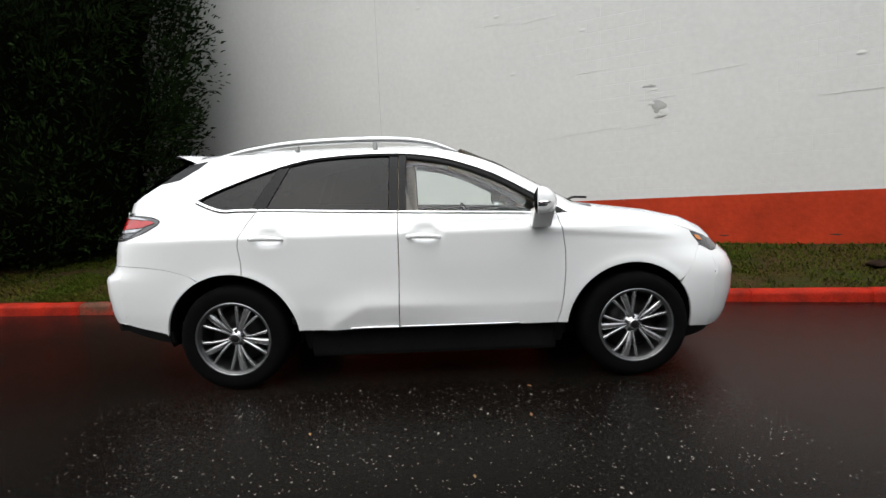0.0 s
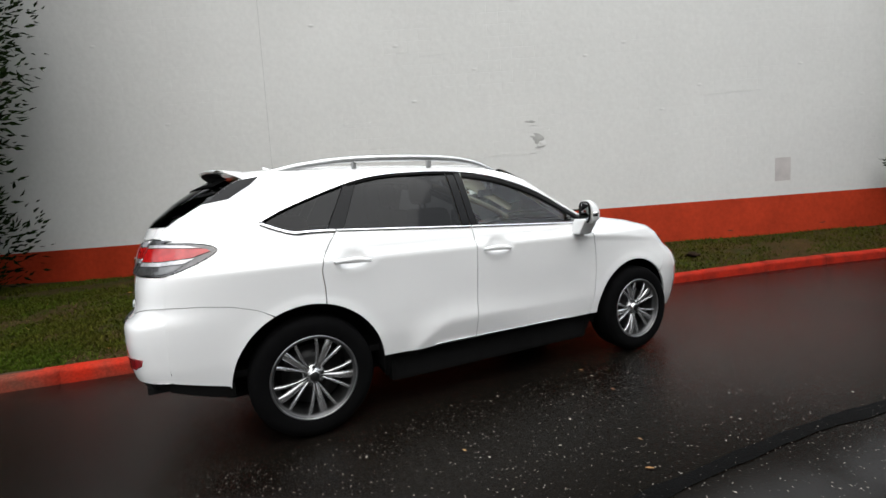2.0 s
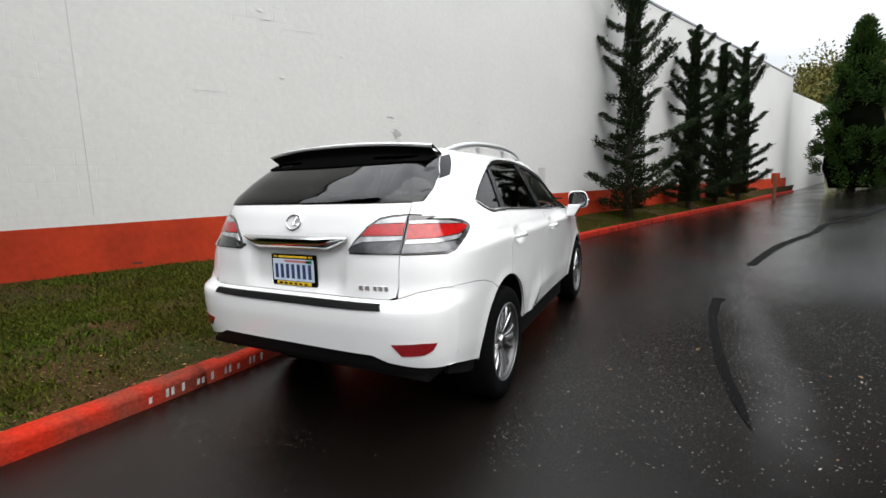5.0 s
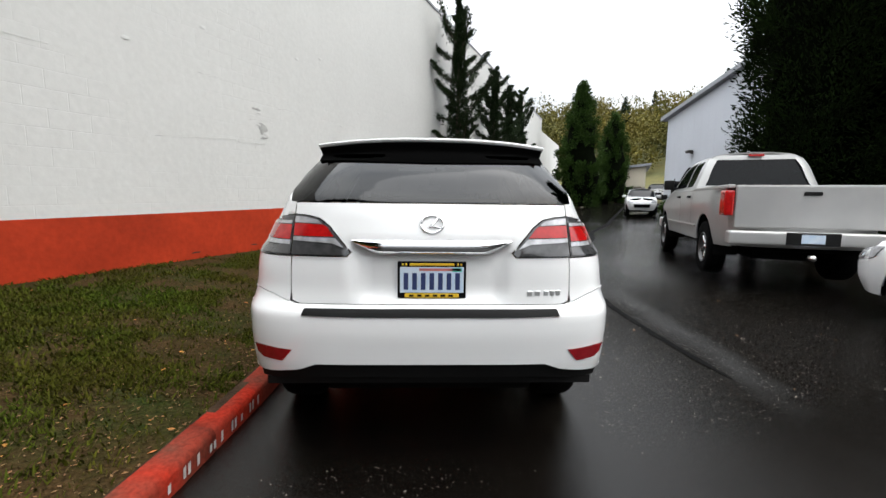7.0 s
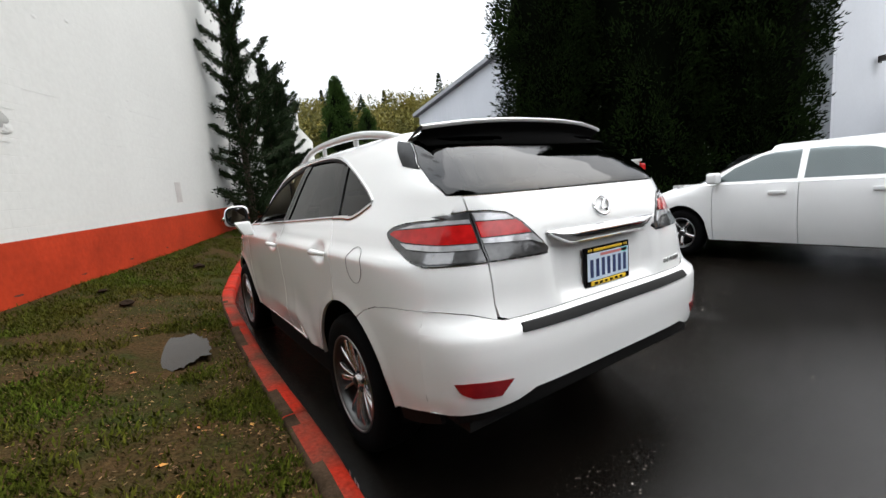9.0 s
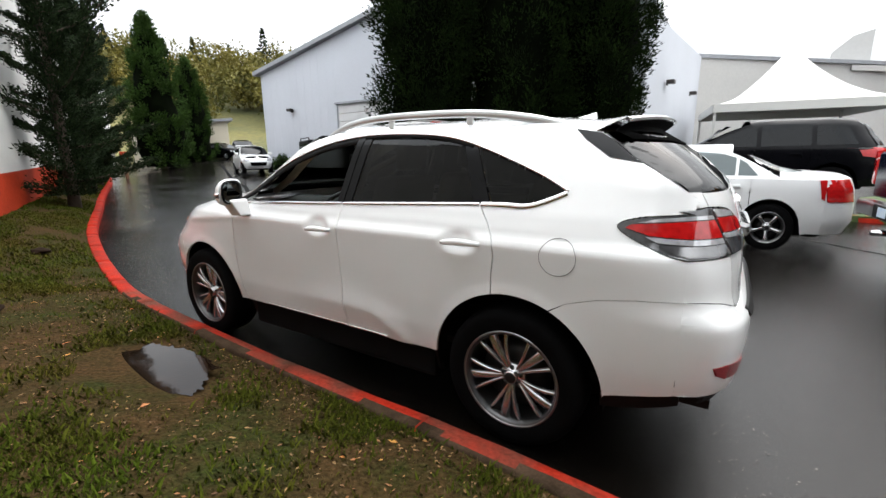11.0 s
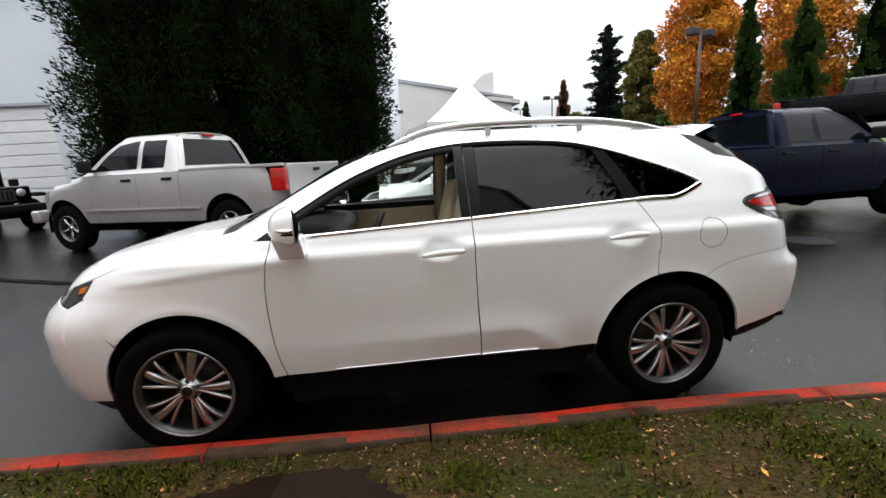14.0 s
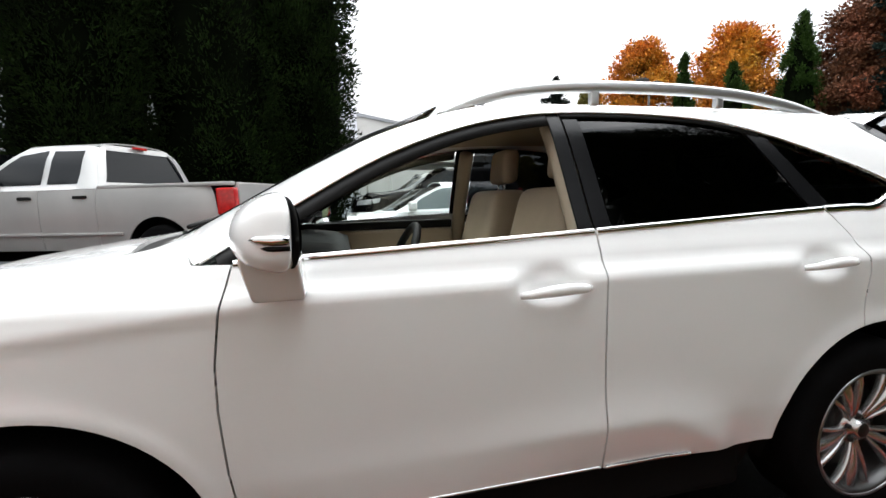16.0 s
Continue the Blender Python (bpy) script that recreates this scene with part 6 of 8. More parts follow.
v, f = skin([(x, y * 0.95) for x, y in re_] + [(x, -y * 0.95) for x, y in reversed(re_)], lambda x, y, o: RX.top(x, y, o, 1.3), 0.12, 0, -0.045)
link_mesh("headliner", v, orient(v, f, Vector((0, 0, -1))), TANTRIM, car)
# dashboard
V, F = [], []
prof = [(2.36, 1.11), (2.15, 1.130), (1.98, 1.110), (1.90, 1.075), (1.90, 1.02), (1.96, 0.90), (1.98, 0.70), (2.1, 0.55)]
for i in range(17):
    y = -0.78 + 1.56 * i / 16
    hump = 0.035 * math.exp(-((y - 0.38) / 0.2) ** 2)
    for j, (x, z) in enumerate(prof):
        V.append((x, y, z + (hump if j in (1, 2) else 0)))
for i in range(16):
    for j in range(len(prof) - 1):
        n_ = len(prof)
        F.append((i * n_ + j, i * n_ + j + 1, (i + 1) * n_ + j + 1, (i + 1) * n_ + j))
link_mesh("dashboard", V, orient(V, F, Vector((-1, 0, 1))), BLACKPL, car)
part("dash_trim", box_bm(1.885, 1.90, -0.75, 0.20, 0.98, 1.04, 0.006), WOODTRIM, car)
part("centre_console", box_bm(0.95, 1.95, -0.13, 0.13, 0.46, 0.78, 0.05), TANTRIM, car)
# steering wheel
sw = empty("steering_wheel", pose(1.72, 0.38, 1.03, 0, -25, 0))
sw.parent = car
ringp = [(0, 0.185 * math.cos(a), 0.185 * math.sin(a)) for a in [2 * math.pi * i / 36 for i in range(37)]]
v, f = tube(ringp, 0.017, 8)
link_mesh("wheel_rim", v, f, BLACKPL, sw)
part("wheel_hub", box_bm(0.0, 0.06, -0.08, 0.08, -0.07, 0.07, 0.03), BLACKPL, sw)
for a in (0, 180, 270):
    d = Vector((0, math.cos(radians(a)), math.sin(radians(a))))
    v, f = tube([d * 0.06 + Vector((0.02, 0, 0)), d * 0.18], 0.014, 6)
    link_mesh("wheel_spoke", v, f, SATIN, sw)
v, f = tube([(1.74, 0.38, 1.02), (1.98, 0.38, 0.92)], 0.04, 10)
link_mesh("column", v, f, BLACKPL, sw).matrix_parent_inverse = sw.matrix_basis.inverted()


def seat(x, y, w, name):
    st = empty(name, pose(x, y, 0.46))
    st.parent = car
    part("cushion", box_bm(-0.26, 0.28, -w / 2, w / 2, 0.06, 0.27, 0.06, 3), TAN, st, smooth=True)
    b = box_bm(-0.10, 0.10, -w / 2, w / 2, 0.0, 0.66, 0.06, 3)
    for q in b.verts:
        q.co.x += -0.26 - 0.26 * (q.co.z)
        q.co.y *= 1 - 0.25 * max(0, q.co.z - 0.2)
        q.co.z += 0.22
    part("backrest", b, TAN, st, smooth=True)
    return st


def headrest(st, y):
    b = box_bm(-0.05, 0.05, -0.13, 0.13, 0, 0.20, 0.045, 3)
    for q in b.verts:
        q.co += Vector((-0.46 - 0.1 * q.co.z, y, 0.915))
        q.co.y = y + (q.co.y - y) * (1 - 0.6 * max(0, q.co.z - 1.0))
    part("headrest", b, TAN, st, smooth=True)
    for s in (-0.05, 0.05):
        v, f = tube([(-0.44, y + s, 0.84), (-0.46, y + s, 0.95)], 0.007, 6)
        link_mesh("headrest_post", v, f, CHROME, st)


for y in (0.39, -0.39):
    headrest(seat(1.44, y, 0.52, "front_seat"), 0.0)
rs = seat(0.42, 0.0, 1.04, "rear_bench")
for y in (-0.34, 0.34):
    headrest(rs, y)
v, f = tube([(1.85, 0.0, 1.52), (1.83, 0, 1.47)], 0.012, 6)
link_mesh("mirror_stem", v, f, BLACKPL, car)
part("rear_view_mirror", box_bm(1.80, 1.825, -0.12, 0.12, 1.42, 1.485, 0.012), BLACKPL, car)


# ---- other vehicles ----
WINDARK = mat("tinted_car_window", (0.004, 0.005, 0.006), 0.06, vary=0.2, spec=0.16)
WINMID = glass("pale_car_window", (0.75, 0.85, 0.86), 0.55)


def vehicle(name, label, m, paint, s, group="", cell=0.09, glassm=None):
    """A parked vehicle from its tables; lengths run forward from the rear bumper."""
    glassm = glassm or WINDARK
    B = Body(s["w"], s["t"], s["n"], s["x0r"], s["x0f"], [(0, 7), (s["zb"], 6), (s["zb"] + 0.3, 4), (3, 4)], [(0, 3), (3, 3)], [(0, 6), (s["zb"], 5), (3, 4)], [(0, 3), (3, 3)])
    o = tagged(empty(name, m), label, s["cat"], group)
    zb, xr, xf, sill = s["zb"], s["xr"], s["xf"], s["sill"]
    ra, fa, ar = s["ra"], s["fa"], s["ar"]
    zc = s["r"] + 0.02

    def pairup(nm, poly, material, off=0.0, depth=0.02, c=cell, parent=None):
        v, f = skin(poly, B.side, c, depth, off)
        f = orient(v, f, Vector((0, 1, 0)))
        return [link_mesh(nm, v, f, material, parent[0] if parent else o), link_mesh(nm, mirror(v), [tuple(reversed(q)) for q in f], material, parent[1] if parent else o)]
    a0 = math.degrees(math.asin(max(-0.9, min(0.9, (sill - zc) / ar))))
    splits = s["splits"]
    # flank panels between the splits, with arches cut away
    edges = [xr] + splits + [xf]
    names = s["panels"]
    flank_obs = {}
    for nm, xa, xb in zip(names, edges, edges[1:]):
        pts = [(xa + 0.004, zb), (xb - 0.004, zb)]
        low = []
        n = max(8, int((xb - xa) / 0.05))
        for i in range(n + 1):
            x = xb - 0.004 - (xb - xa - 0.008) * i / n
            z = sill if not (x < s["bump_r"] or x > s["bump_f"]) else sill + 0.02
            for c in (ra, fa):
                d = abs(x - c)
                if d < ar:
                    z = max(z, zc + math.sqrt(ar * ar - d * d))
            low.append((x, z))
        flank_obs[nm] = pairup(nm, pts + low, paint)
    def face(nm, fn, poly, material, out, off=0.0, depth=0.02, parent=None, c=cell):
        v, f = skin(poly, fn, c, depth, off, cell_b=min(c, 0.07))
        return link_mesh(nm, v, orient(v, f, out), material, parent or o)
    re = [(B.width(xr, z), z) for z in [sill + 0.02 + (zb - sill - 0.02) * k / 8 for k in range(9)]]
    fe_ = [(B.width(xf, z), z) for z in [sill + 0.02 + (s["zh"] - sill - 0.02) * k / 8 for k in range(9)]]
    tailp = face("tail_panel", B.rear, re + [(-y, z) for y, z in reversed(re)], paint, Vector((-1, 0, 0)))
    nose = face("nose_panel", B.front, fe_ + [(-y, z) for y, z in reversed(fe_)], paint, Vector((1, 0, 0)))
    # cabin
    re_l = smooth2(s["roof"], 4)
    cab_side = [(p[0], p[1]) for p in re_l]
    cs = pairup("cabin_side", cab_side + [(re_l[-1][0], zb + 0.004), (re_l[0][0], zb + 0.004)], paint)
    for poly in s["win"]:
        pairup("side_window", poly, glassm, 0.006, 0.004, parent=cs)
    iu, iv = s["rooftop"]
    top_e = [(x, B.width(x, z)) for x, z in re_l if iu <= x <= iv]
    def tp(nm, poly, material, lo, off=0.0, c=cell):
        v, f = skin(poly, lambda x, y, q: B.top(x, y, q, lo), c, 0.02, off)
        return link_mesh(nm, v, orient(v, f, Vector((0, 0, 1))), material, o)
    tp("roof", top_e + [(x, -y) for x, y in reversed(top_e)], paint, zb)
    fr = [(x, z) for x, z in re_l if x >= iv - 0.01]
    we_ = [(B.width(x, z) - 0.01, z) for x, z in fr if z > zb + 0.01]
    face("windscreen", B.front, we_ + [(-y, z) for y, z in reversed(we_)], glassm, Vector((1, 0, 0)), 0.002, 0.004)
    bk = [(x, z) for x, z in re_l if x <= iu + 0.01 and z > zb + 0.01]
    wr_ = [(B.width(x, z) - 0.02, z) for x, z in bk]
    if not s.get("flat_rear"):
        face("rear_window", B.rear, wr_ + [(-y, z) for y, z in reversed(wr_)], glassm, Vector((-1, 0, 0)), 0.002, 0.004)
    h0, h1 = s["hood"]
    hx = [h0 + (h1 - h0) * k / 8 for k in range(9)]
    def hoodw(x):
        z = zb if x < xf else zb - (zb - s["zh"]) * (x - xf) / max(0.01, h1 - xf)
        return max(0.05, B.width(x, z) - 0.004)
    he_ = [(x, hoodw(x)) for x in hx]
    tp("bonnet", he_ + [(x, -y) for x, y in reversed(he_)], paint, s["zh"] - 0.1)
    if s.get("deck"):
        d0, d1 = s["deck"]
        de = [(d0 + (d1 - d0) * k / 6) for k in range(7)]
        dw = [(x, max(0.05, B.width(x, zb - 0.004) - 0.003)) for x in de]
        tp("boot_lid", dw + [(x, -y) for x, y in reversed(dw)], paint, zb - 0.2)
    # lamps, bumpers, plates
    for poly in s["tlamp"]:
        v, f = skin(poly, B.rear, 0.06, 0.02, 0.012)
        f = orient(v, f, Vector((-1, 0, 0)))
        link_mesh("tail_lamp", v, f, REDLENS, o)
        link_mesh("tail_lamp", mirror(v), [tuple(reversed(q)) for q in f], REDLENS, o)
    if s.get("tlamp_side"):
        pairup("tail_lamp", s["tlamp_side"], REDLENS, 0.012, 0.02, 0.06)
    for poly in s["hlamp"]:
        v, f = skin(poly, B.front, 0.06, 0.02, 0.012)
        f = orient(v, f, Vector((1, 0, 0)))
        link_mesh("headlamp", v, f, CLEARLENS, o)
        link_mesh("headlamp", mirror(v), [tuple(reversed(q)) for q in f], CLEARLENS, o)
    if s.get("hlamp_side"):
        pairup("headlamp", s["hlamp_side"], CLEARLENS, 0.012, 0.02, 0.06)
    face("grille", B.front, [(-0.38, s["zg"] - 0.09), (0.38, s["zg"] - 0.09), (0.42, s["zg"] + 0.09), (-0.42, s["zg"] + 0.09)], GLOSSBLK, Vector((1, 0, 0)), 0.008, 0.02)
    pz = s["zp"]
    face("number_plate", B.rear, [(-0.15, pz - 0.075), (0.15, pz - 0.075), (0.15, pz + 0.075), (-0.15, pz + 0.075)], PLATEW, Vector((-1, 0, 0)), 0.014, 0.01)
    part("underbody", box_bm(s["t"][0][1] + 0.25, s["n"][0][1] - 0.25, -0.55, 0.55, sill - 0.06, sill + 0.22, 0.04), DARKIN, o)
    part("underbody", box_bm(ra + ar + 0.05, fa - ar - 0.05, -s["hw"] + 0.08, s["hw"] - 0.08, sill - 0.02, zb - 0.05, 0.04), DARKIN, o)
    for cx in (ra, fa):
        for sg in (1, -1):
            a = arc(cx, zc, ar + 0.01, -10, 190, 14)
            V = [(x, sg * yy, z) for x, z in a for yy in (s["hw"] - 0.38, s["hw"] - 0.05)]
            link_mesh("wheel_well", V, [(2 * i, 2 * i + 1, 2 * i + 3, 2 * i + 2) for i in range(len(a) - 1)], DARKIN, o)
            V = [(x, sg * (s["hw"] - 0.38), z) for x, z in a]
            link_mesh("wheel_well", V, [tuple(range(len(V)))], DARKIN, o)
    for cx in (ra, fa):
        wheel("wheel", pose(cx, s["hw"] - s["tw"] / 2 - 0.02, s["r"]), s["r"], s["rim"], s["tw"], 1, o)
        wheel("wheel", pose(cx, -s["hw"] + s["tw"] / 2 + 0.02, s["r"], 0, 0, 180), s["r"], s["rim"], s["tw"], 1, o)
    mx_, mz = s["mirror"]
    for sg in (1, -1):
        mo = part("door_mirror", box_bm(mx_ - 0.06, mx_ + 0.07, sg * (s["hw"] + 0.07) - 0.10, sg * (s["hw"] + 0.07) + 0.10, mz, mz + s.get("mh", 0.14), 0.04, 3), s.get("mcol", paint), o, smooth=True)
        part("mirror_arm", box_bm(mx_ - 0.02, mx_ + 0.03, sg * (s["hw"] - 0.03) - 0.07, sg * (s["hw"] - 0.03) + 0.07, mz, mz + 0.05, 0.01), BLACKPL, mo)
        for hx_, hz in s["handles"]:
            y = B.width(hx_, hz)
            part("door_handle", box_bm(hx_ - 0.1, hx_ + 0.1, sg * (y + 0.012) - 0.018, sg * (y + 0.012) + 0.018, hz - 0.02, hz + 0.02, 0.01), s.get("hcol", paint), o)
    return o, B


SEDAN = dict(cat="car", hw=0.91, w=[(0.18, 0.83), (0.4, 0.885), (0.6, 0.905), (0.85, 0.90), (0.95, 0.88), (1.0, 0.84), (1.2, 0.73), (1.34, 0.65), (1.39, 0.55), (1.415, 0.35), (1.43, 0)],
             t=[(0.18, 0.12), (0.42, 0.0), (0.65, 0.0), (0.85, 0.03), (0.97, 0.08), (1.02, 0.20), (1.045, 0.55), (1.06, 0.80), (1.2, 1.12), (1.34, 1.48), (1.40, 1.8), (1.43, 2.3)],
             n=[(0.18, 4.55), (0.4, 4.70), (0.58, 4.72), (0.70, 4.66), (0.80, 4.48), (0.90, 4.05), (0.96, 3.75), (0.99, 3.6), (1.2, 3.18), (1.34, 2.85), (1.40, 2.55), (1.43, 2.3)],
             x0r=1.4, x0f=3.1, zb=0.955, zh=0.72, xr=0.42, xf=4.28, sill=0.24, ra=1.02, fa=3.72, ar=0.365, r=0.318, rim=0.205, tw=0.205,
             splits=[1.28, 2.28, 3.28], panels=["quarter_panel", "rear_door", "front_door", "front_fender"], bump_r=0.6, bump_f=4.1,
             roof=[(0.92, 0.96), (1.22, 1.14), (1.55, 1.30), (1.9, 1.365), (2.3, 1.375), (2.65, 1.345), (3.0, 1.22), (3.3, 1.06), (3.52, 0.96)],
             win=[[(1.20, 1.0), (1.45, 1.0), (1.45, 1.22), (1.36, 1.17)], [(1.49, 1.0), (2.24, 1.0), (2.24, 1.33), (1.95, 1.325), (1.66, 1.29), (1.49, 1.235)], [(2.31, 1.0), (3.28, 0.995), (3.05, 1.155), (2.75, 1.285), (2.6, 1.318), (2.31, 1.33)]],
             rooftop=(1.5, 2.72), hood=(3.5, 4.55), deck=(0.12, 0.95), tlamp=[[(0.60, 0.68), (0.86, 0.68), (0.86, 0.96), (0.62, 0.96)]], tlamp_side=[(0.42, 0.70), (0.42, 0.955), (0.50, 0.95), (0.46, 0.72)],
             hlamp=[[(0.50, 0.60), (0.80, 0.62), (0.78, 0.74), (0.52, 0.70)]], hlamp_side=[(4.2, 0.66), (4.28, 0.63), (4.28, 0.76), (4.12, 0.77)], zg=0.60, zp=0.80, mirror=(3.22, 0.98), handles=[(1.50, 0.86), (2.5, 0.85)])
SUV = dict(cat="car", hw=0.95, w=[(0.22, 0.87), (0.5, 0.93), (0.8, 0.945), (1.05, 0.935), (1.15, 0.90), (1.4, 0.80), (1.6, 0.72), (1.68, 0.62), (1.72, 0.42), (1.74, 0)],
           t=[(0.22, 0.12), (0.5, 0.0), (0.8, 0.0), (1.05, 0.05), (1.2, 0.12), (1.5, 0.32), (1.65, 0.45), (1.70, 0.6), (1.74, 1.4)],
           n=[(0.22, 4.65), (0.5, 4.80), (0.8, 4.80), (0.95, 4.74), (1.03, 4.5), (1.10, 4.0), (1.15, 3.65), (1.18, 3.5), (1.45, 3.0), (1.62, 2.68), (1.70, 2.35), (1.74, 1.8)],
           x0r=1.3, x0f=3.0, zb=1.10, zh=0.93, xr=0.35, xf=4.4, sill=0.34, ra=0.98, fa=3.88, ar=0.43, r=0.375, rim=0.245, tw=0.245,
           splits=[1.35, 2.3, 3.35], panels=["quarter_panel", "rear_door", "front_door", "front_fender"], bump_r=0.5, bump_f=4.3,
           roof=[(0.32, 1.105), (0.44, 1.35), (0.56, 1.58), (0.85, 1.665), (1.5, 1.69), (2.1, 1.68), (2.5, 1.60), (3.0, 1.36), (3.25, 1.20), (3.42, 1.105)],
           win=[[(0.62, 1.18), (1.28, 1.17), (1.28, 1.58), (0.80, 1.56)], [(1.36, 1.17), (2.2, 1.16), (2.2, 1.61), (1.36, 1.60)], [(2.28, 1.16), (3.2, 1.15), (2.9, 1.36), (2.5, 1.54), (2.28, 1.60)]],
           rooftop=(0.6, 2.45), hood=(3.4, 4.7), tlamp=[[(0.62, 0.90), (0.88, 0.90), (0.86, 1.12), (0.62, 1.10)]], tlamp_side=[(0.35, 0.92), (0.35, 1.09), (0.62, 1.07), (0.55, 0.95)],
           hlamp=[[(0.52, 0.78), (0.84, 0.80), (0.82, 0.92), (0.52, 0.90)]], hlamp_side=[(4.25, 0.84), (4.4, 0.82), (4.4, 0.93), (4.2, 0.95)], zg=0.78, zp=0.78, mirror=(3.2, 1.13), handles=[(1.6, 1.0), (2.6, 1.0)])
PICKUP = dict(cat="pickup truck", hw=1.0, flat_rear=True, w=[(0.35, 0.92), (0.6, 0.98), (0.9, 1.0), (1.15, 0.995), (1.30, 0.97), (1.34, 0.93), (1.5, 0.87), (1.7, 0.80), (1.86, 0.71), (1.92, 0.60), (1.95, 0.40), (1.965, 0)],
              t=[(0.35, 0.20), (0.55, 0.12), (0.9, 0.10), (1.30, 0.10), (1.345, 0.14), (1.36, 2.0), (1.45, 2.06), (1.7, 2.16), (1.88, 2.24), (1.93, 2.35), (1.965, 2.9)],
              n=[(0.35, 5.45), (0.55, 5.62), (0.8, 5.66), (1.0, 5.62), (1.12, 5.45), (1.20, 5.1), (1.27, 4.6), (1.30, 4.35), (1.33, 4.28), (1.6, 3.9), (1.78, 3.66), (1.88, 3.45), (1.94, 3.1), (1.965, 2.9)],
              x0r=1.6, x0f=4.2, zb=1.30, zh=1.12, xr=0.35, xf=5.3, sill=0.50, ra=1.22, fa=4.79, ar=0.50, r=0.41, rim=0.225, tw=0.26,
              splits=[2.12, 3.02, 4.02], panels=["bed_side", "rear_door", "front_door", "front_fender"], bump_r=0.0, bump_f=9.0,
              roof=[(2.10, 1.305), (2.18, 1.60), (2.27, 1.84), (2.45, 1.90), (2.9, 1.925), (3.25, 1.90), (3.5, 1.82), (3.8, 1.62), (4.05, 1.42), (4.2, 1.305)],
              win=[[(2.42, 1.38), (2.92, 1.38), (2.92, 1.83), (2.44, 1.82)], [(3.02, 1.38), (3.98, 1.37), (3.72, 1.60), (3.45, 1.78), (3.02, 1.84)]],
              rooftop=(2.3, 3.48), hood=(4.25, 5.5), tlamp=[], tlamp_side=None,
              hlamp=[[(0.55, 0.88), (0.90, 0.90), (0.88, 1.08), (0.56, 1.06)]], hlamp_side=[(5.15, 0.93), (5.3, 0.92), (5.3, 1.06), (5.1, 1.09)], zg=0.92, zp=0.62, mirror=(3.98, 1.36), mh=0.20, mcol=BLACKPL, hcol=BLACKPL, handles=[(2.35, 1.20), (3.22, 1.20)])


def pickup(name, label, m, paint, group="", bumper=CHROME, lip=True):
    o, B = vehicle(name, label, m, paint, PICKUP, group)
    for sg in (1, -1):
        V, F = [], []
        for z, xb in ((1.315, 2.105), (1.50, 2.150), (1.70, 2.205), (1.86, 2.275)):
            y = B.w(z) + 0.006
            V += [(xb - 0.012, sg * (y - 0.13), z), (xb - 0.004, sg * (y - 0.02), z), (xb + 0.02, sg * y, z), (2.425, sg * y, z)]
        for r_ in range(3):
            for c_ in range(3):
                F.append((r_ * 4 + c_, r_ * 4 + c_ + 1, r_ * 4 + c_ + 5, r_ * 4 + c_ + 4))
        link_mesh("cab_pillar", V, orient(V, F, Vector((-0.3, sg, 0))), paint, o)
    def cab_back(nm, za, zb_, cut, out, material, label=""):
        """A flat piece across the back of the cab between two heights."""
        V = []
        for z in (za, zb_):
            xb = 2.098 + (z - 1.315) * 0.312 - out
            for x in (xb, xb + 0.02):
                V += [(x, -(B.w(z) - cut), z), (x, B.w(z) - cut, z)]
        F = [(0, 1, 5, 4), (2, 6, 7, 3), (0, 4, 6, 2), (1, 3, 7, 5), (0, 2, 3, 1), (4, 5, 7, 6)]
        return link_mesh(nm, V, F, material, o, label, smooth=False)
    cab_back("cab_panel", 1.30, 1.392, 0.004, 0.0, paint)
    cab_back("cab_panel", 1.835, 1.915, 0.02, 0.0, paint)
    cab_back("rear_window", 1.385, 1.84, 0.115, -0.012, WINDARK, "dark rear cab window")
    part("tailgate", box_bm(0.075, 0.125, -0.885, 0.885, 0.78, 1.335, 0.02), paint, o)
    part("gate_handle", box_bm(0.055, 0.08, -0.10, 0.10, 1.20, 1.25, 0.01), BLACKPL, o)
    rb = part("rear_bumper", box_bm(-0.05, 0.14, -0.97, 0.97, 0.56, 0.74, 0.04, 3), bumper, o)
    part("bumper_step", box_bm(-0.055, -0.045, -0.30, 0.30, 0.575, 0.735, 0.003), BLACKPL, rb)
    part("number_plate", box_bm(-0.062, -0.054, -0.13, 0.13, 0.60, 0.71, 0.003), PLATEW, rb)
    part("front_bumper", box_bm(5.50, 5.72, -0.95, 0.95, 0.52, 0.74, 0.05, 3), bumper, o)
    part("bed_floor", box_bm(0.14, 2.05, -0.88, 0.88, 1.0, 1.06), DARKIN, o)
    for sg in (1, -1):
        part("bed_rail", box_bm(0.12, 2.10, sg * 0.93 - 0.045, sg * 0.93 + 0.045, 1.296, 1.345, 0.015), paint, o)
        part("bed_wall", box_bm(0.14, 2.05, sg * 0.885 - 0.02, sg * 0.885 + 0.02, 1.02, 1.33), DARKIN, o)
        part("tail_lamp", box_bm(0.07, 0.33, sg * 0.955 - 0.060, sg * 0.955 + 0.060, 0.93, 1.27, 0.03), REDLENS, o, "tall red tail lamp")
        if lip:
            part("flank_trim", box_bm(1.75, 4.25, sg * 1.0 - 0.012, sg * 1.0 + 0.012, 0.70, 0.735, 0.006), paint, o)
    part("bed_front", box_bm(2.05, 2.09, -0.92, 0.92, 1.0, 1.34), paint, o)
    part("brake_light", box_bm(2.215, 2.27, -0.12, 0.12, 1.885, 1.925, 0.01), REDLENS, o)
    v, f = tube([(0.12, 0, 0.42), (-0.12, 0, 0.42)], 0.035, 8)
    link_mesh("tow_hitch", v, f, CHROME, o)
    part("running_gear", box_bm(0.9, 5.1, -0.4, 0.4, 0.28, 0.5, 0.05), DARKIN, o)
    return o


